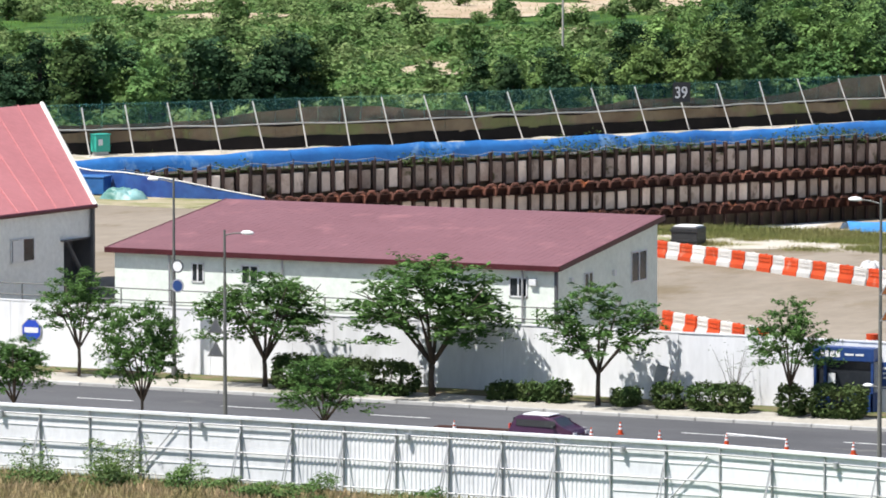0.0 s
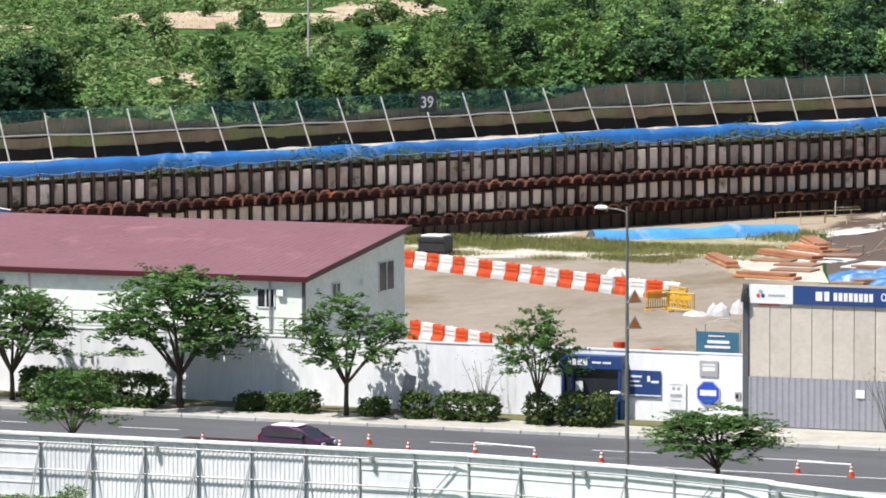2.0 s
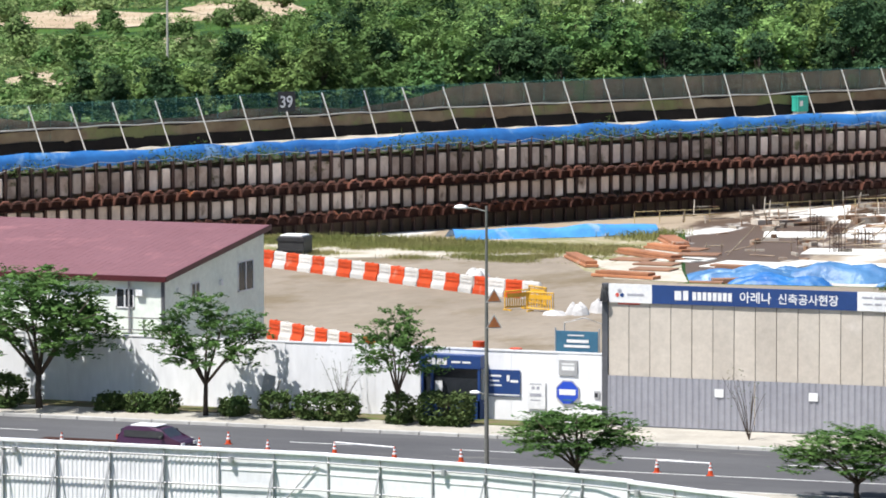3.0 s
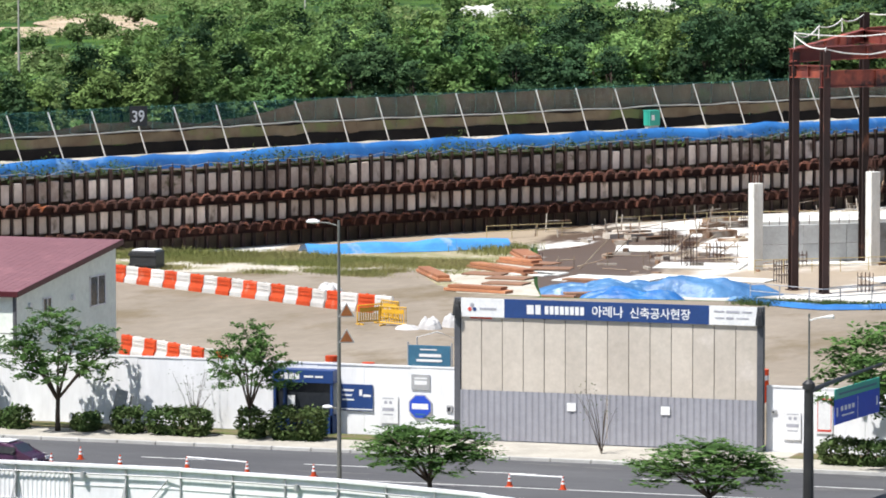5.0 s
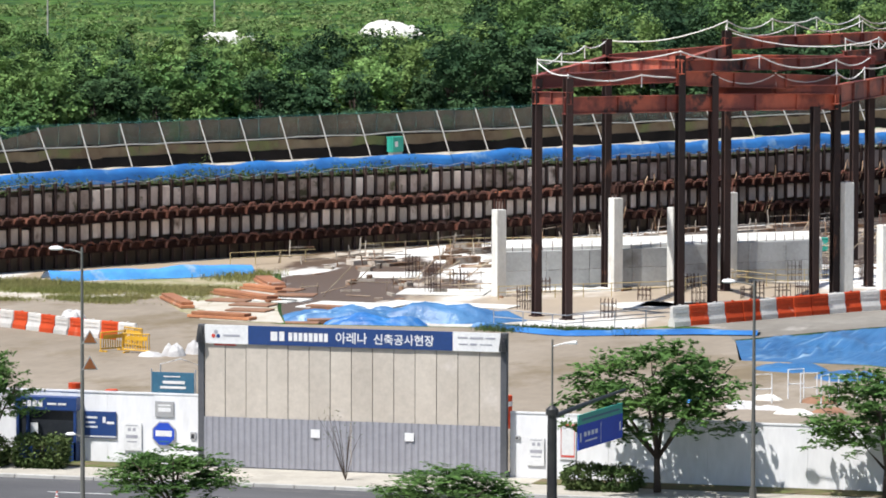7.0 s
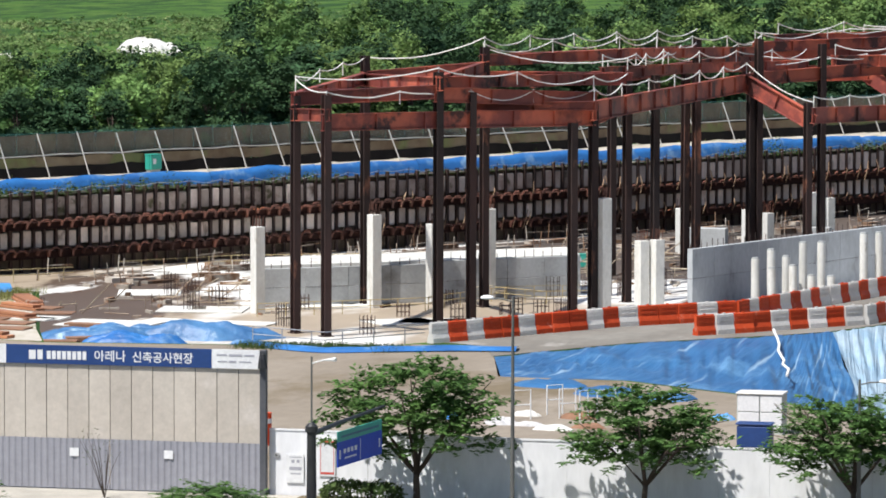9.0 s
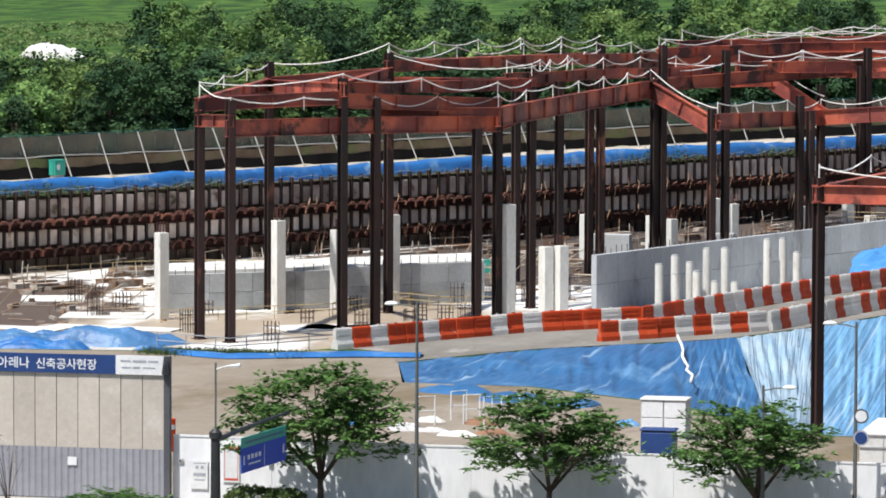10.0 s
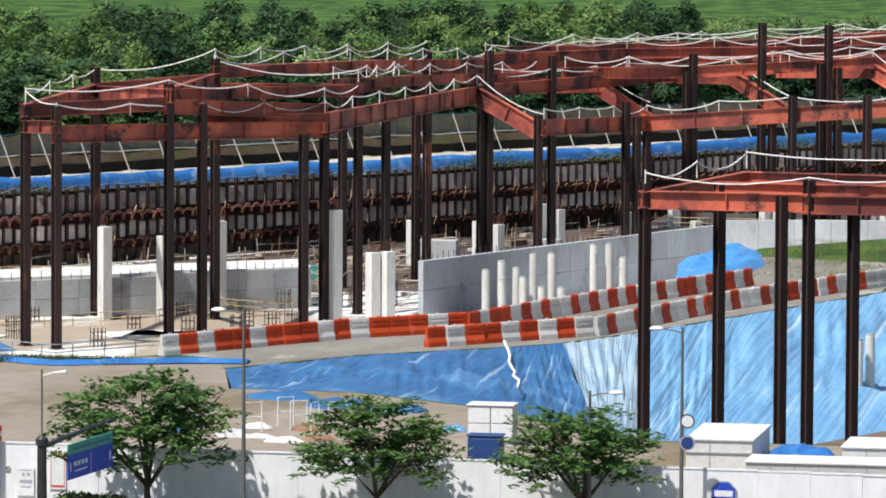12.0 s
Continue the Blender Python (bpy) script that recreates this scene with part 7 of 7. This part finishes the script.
for y in (-0.76, 0.72):
    part("side_window", boxed((-0.75, 1.3, y, y + 0.04, 1.08, 1.42), bevel=0.01), DARK_GLASS, car, "dark side window")
part("rear_window", boxed((1.5, 1.58, -0.55, 0.55, 1.12, 1.45), bevel=0.01), DARK_GLASS, car, "dark rear window")
part("windscreen", slab_of([Vector((-1.12, -0.62, 1.07)), Vector((-1.12, 0.62, 1.07)), Vector((-0.6, 0.56, 1.5)), Vector((-0.6, -0.56, 1.5))], -0.03), DARK_GLASS, car, "dark windscreen")
part("plate", boxed((1.7, 1.73, -0.28, 0.28, 0.72, 0.86)), SIGN_WHITE, car, "pale plate")
for y in (-0.6, 0.6):
    part("tail_light", boxed((1.66, 1.73, y - 0.1, y + 0.1, 0.9, 1.15)), SIGN_RED, car)
    part("headlight", boxed((-1.73, -1.66, y - 0.14, y + 0.14, 0.72, 0.88)), SIGN_WHITE, car)
    part("mirror", boxed((-0.75, -0.6, y * 1.42 - 0.08, y * 1.42 + 0.08, 1.05, 1.2), bevel=0.02), BLACK, car)
part("bumper", boxed((1.66, 1.76, -0.76, 0.76, 0.3, 0.6), (-1.78, -1.66, -0.76, 0.76, 0.3, 0.6), bevel=0.03), BLACK, car, "black bumpers")
for x in (-1.1, 1.1):
    for y in (-0.7, 0.7):
        tyre = part("wheel", tubed((((x, y - 0.09, 0.3), (x, y + 0.09, 0.3)), 0.3), sides=20), BLACK, car)
        part("rim", tubed((((x, y - 0.1, 0.3), (x, y + 0.1, 0.3)), 0.18), sides=14), GREY_STEEL, tyre)
skid = thing("steel_plate", "long rusty steel plate lying on the road", "steel plate", pose(-100.4, 215.4, 0.012, 0, 0, 0))
part("plate", boxed((-2.4, 2.2, -0.7, 0.7, 0, 0.2), bevel=0.02), WALER, skid)

# ---- cabins behind the hoarding, east end ----
CABIN_WHITE = material("cabin_white", (0.68, 0.67, 0.64), (0.6, 0.59, 0.57), 0.5, 0.5, spots=((0.5, 0.48, 0.45), 0.5, 0.6, 0.75))
CABIN_GREY = material("cabin_grey", (0.45, 0.47, 0.45), (0.4, 0.42, 0.4), 0.4, 0.55)
def cabin(x0, x1, y0, y1, tall, mat, label):
    ob = thing("site_cabin", label, "site cabin", (x0, y0, 0.02), "site cabins")
    w, d = x1 - x0, y1 - y0
    part("wall", boxed((0, w, 0, d, 0, tall - 0.1), bevel=0.02), mat, ob)
    part("roof", boxed((-0.08, w + 0.08, -0.08, d + 0.08, tall - 0.1, tall), bevel=0.02), CABIN_WHITE, ob, "flat white roof")
    for i in range(1, int(w / 1.2)):
        part("seam", boxed((i * 1.2, i * 1.2 + 0.04, -0.03, 0, 0, tall - 0.1)), GREY_STEEL, ob)
    part("rail", boxed((0, w, -0.06, 0, tall - 0.75, tall - 0.68)), GREY_STEEL, ob)


cabin(-34.8, -31.4, 254.6, 262.0, 1.55, CABIN_WHITE, "low white cabin with a flat pale roof")
cabin(-31.2, -15, 250.5, 253.5, 0.95, CABIN_GREY, "long low grey cabin wall behind the hoarding")
cabin(-26.8, -18, 254.5, 259, 1.35, CABIN_WHITE, "low white cabin with a flat pale roof")
heap("tarpaulin_mound", "dark blue tarpaulin between the cabins", "tarpaulin", -29.5, 259.5, 0.02, 2.0, 3.4, 0.9, BLUE_TARP, 51)
cubicle = thing("toilet_cabin", "white panelled cubicle with a thin pale top", "cubicle", (-46.3, 262.5, 0.02))
for x in (-1.2, 0.02):
    for z in (0.3, 1.2):
        part("panel", boxed((x, x + 1.15, -0.04, 0.03, z, z + 0.85), bevel=0.02), SIGN_WHITE, cubicle)
part("body", boxed((-1.25, 1.2, 0.03, 1.4, 0, 2.1)), CABIN_GREY, cubicle)
part("top", boxed((-1.3, 1.25, -0.1, 1.45, 2.1, 2.2), bevel=0.03), CABIN_WHITE, cubicle, "thin pale top")
bin2 = thing("blue_bin", "dark blue wheeled bin", "bin", (-45.4, 256.0, 0.02))
part("body", boxed((-0.9, 0.9, -0.5, 0.5, 0.0, 1.25), bevel=0.12), NAVY, bin2)
part("lid", boxed((-0.95, 0.95, -0.55, 0.55, 1.25, 1.35), bevel=0.05), NAVY, bin2)
rng = random.Random(15)
for i in range(8):
    mat, label = rng.choice(((WHITE_BAG, "small white sack of site waste"), (PALE_TARP, "crumpled pale blue sheet"), (PALE_CONCRETE, "grey sack of site waste"), (WOOD, "rusty heap of scrap")))
    heap("waste_mound", label, "site waste", rng.uniform(-64, -47), rng.uniform(258, 269), 0.02, rng.uniform(0.5, 1.1), rng.uniform(0.4, 0.8), rng.uniform(0.25, 0.5), mat, 60 + i)
for i, (x, y, rx, ry) in enumerate(((-62.5, 284.5, 2.2, 2.0), (-58.5, 281.0, 1.8, 2.4), (-54.5, 279.0, 1.7, 2.0))):
    heap("ground_sheet", "crumpled dull blue sheet lying on the yard", "tarpaulin", x, y, 0.02, rx, ry, 0.4, BANK_TARP, 90 + i)
for i in range(5):
    ob = thing("scaffold_frame", "white scaffold frame standing in the yard", "scaffold", pose(-60 + i * 1.1, 268 + rng.uniform(-2, 2), 0.02, 0, 0, rng.uniform(0, 80)), "scaffold frames")
    part("frame", tubed((((-0.5, 0, 0), (-0.5, 0, 1.6), (0.5, 0, 1.6), (0.5, 0, 0)), 0.04), sides=6), SIGN_WHITE, ob)
    part("rung", tubed((((-0.5, 0, 0.8), (0.5, 0, 0.8)), 0.03), sides=6), SIGN_WHITE, ob)

# the handrail on top of the hoarding's office side, and a strip over the bank
handrail([(-150, 232.2, 2.9), (-120, 232.2, 2.9), (-104, 232.2, 2.9)], "thin grey mesh rail behind the hoarding", GREEN_POLE, 1.35, 3.0)

# ---- far off: pale heaps and thin masts on the meadow ----
for i, (x, y, rx, h) in enumerate(((-250, 735, 5, 2.3), (-233, 765, 5.5, 2.8), (-238, 780, 5, 2.5))):
    heap("spoil_mound", "pale covered spoil heap far off on the meadow", "spoil heap", x, y, 0, rx, 4, h, PALE_CONCRETE, 80 + i)
for x, y, tall in ((-287, 755, 12), (-271, 790, 12), (-246, 960, 14), (-232, 520, 11)):
    ob = thing("utility_pole", "thin pale utility pole on the meadow", "pole", (x, y, 0), "utility poles on the meadow")
    part("mast", tubed((((0, 0, 0), (0, 0, tall)), [0.16, 0.1]), sides=8), POLE_PALE, ob)
    part("cross_arm", boxed((-0.7, 0.7, -0.06, 0.06, tall - 0.6, tall - 0.48)), POLE_PALE, ob)
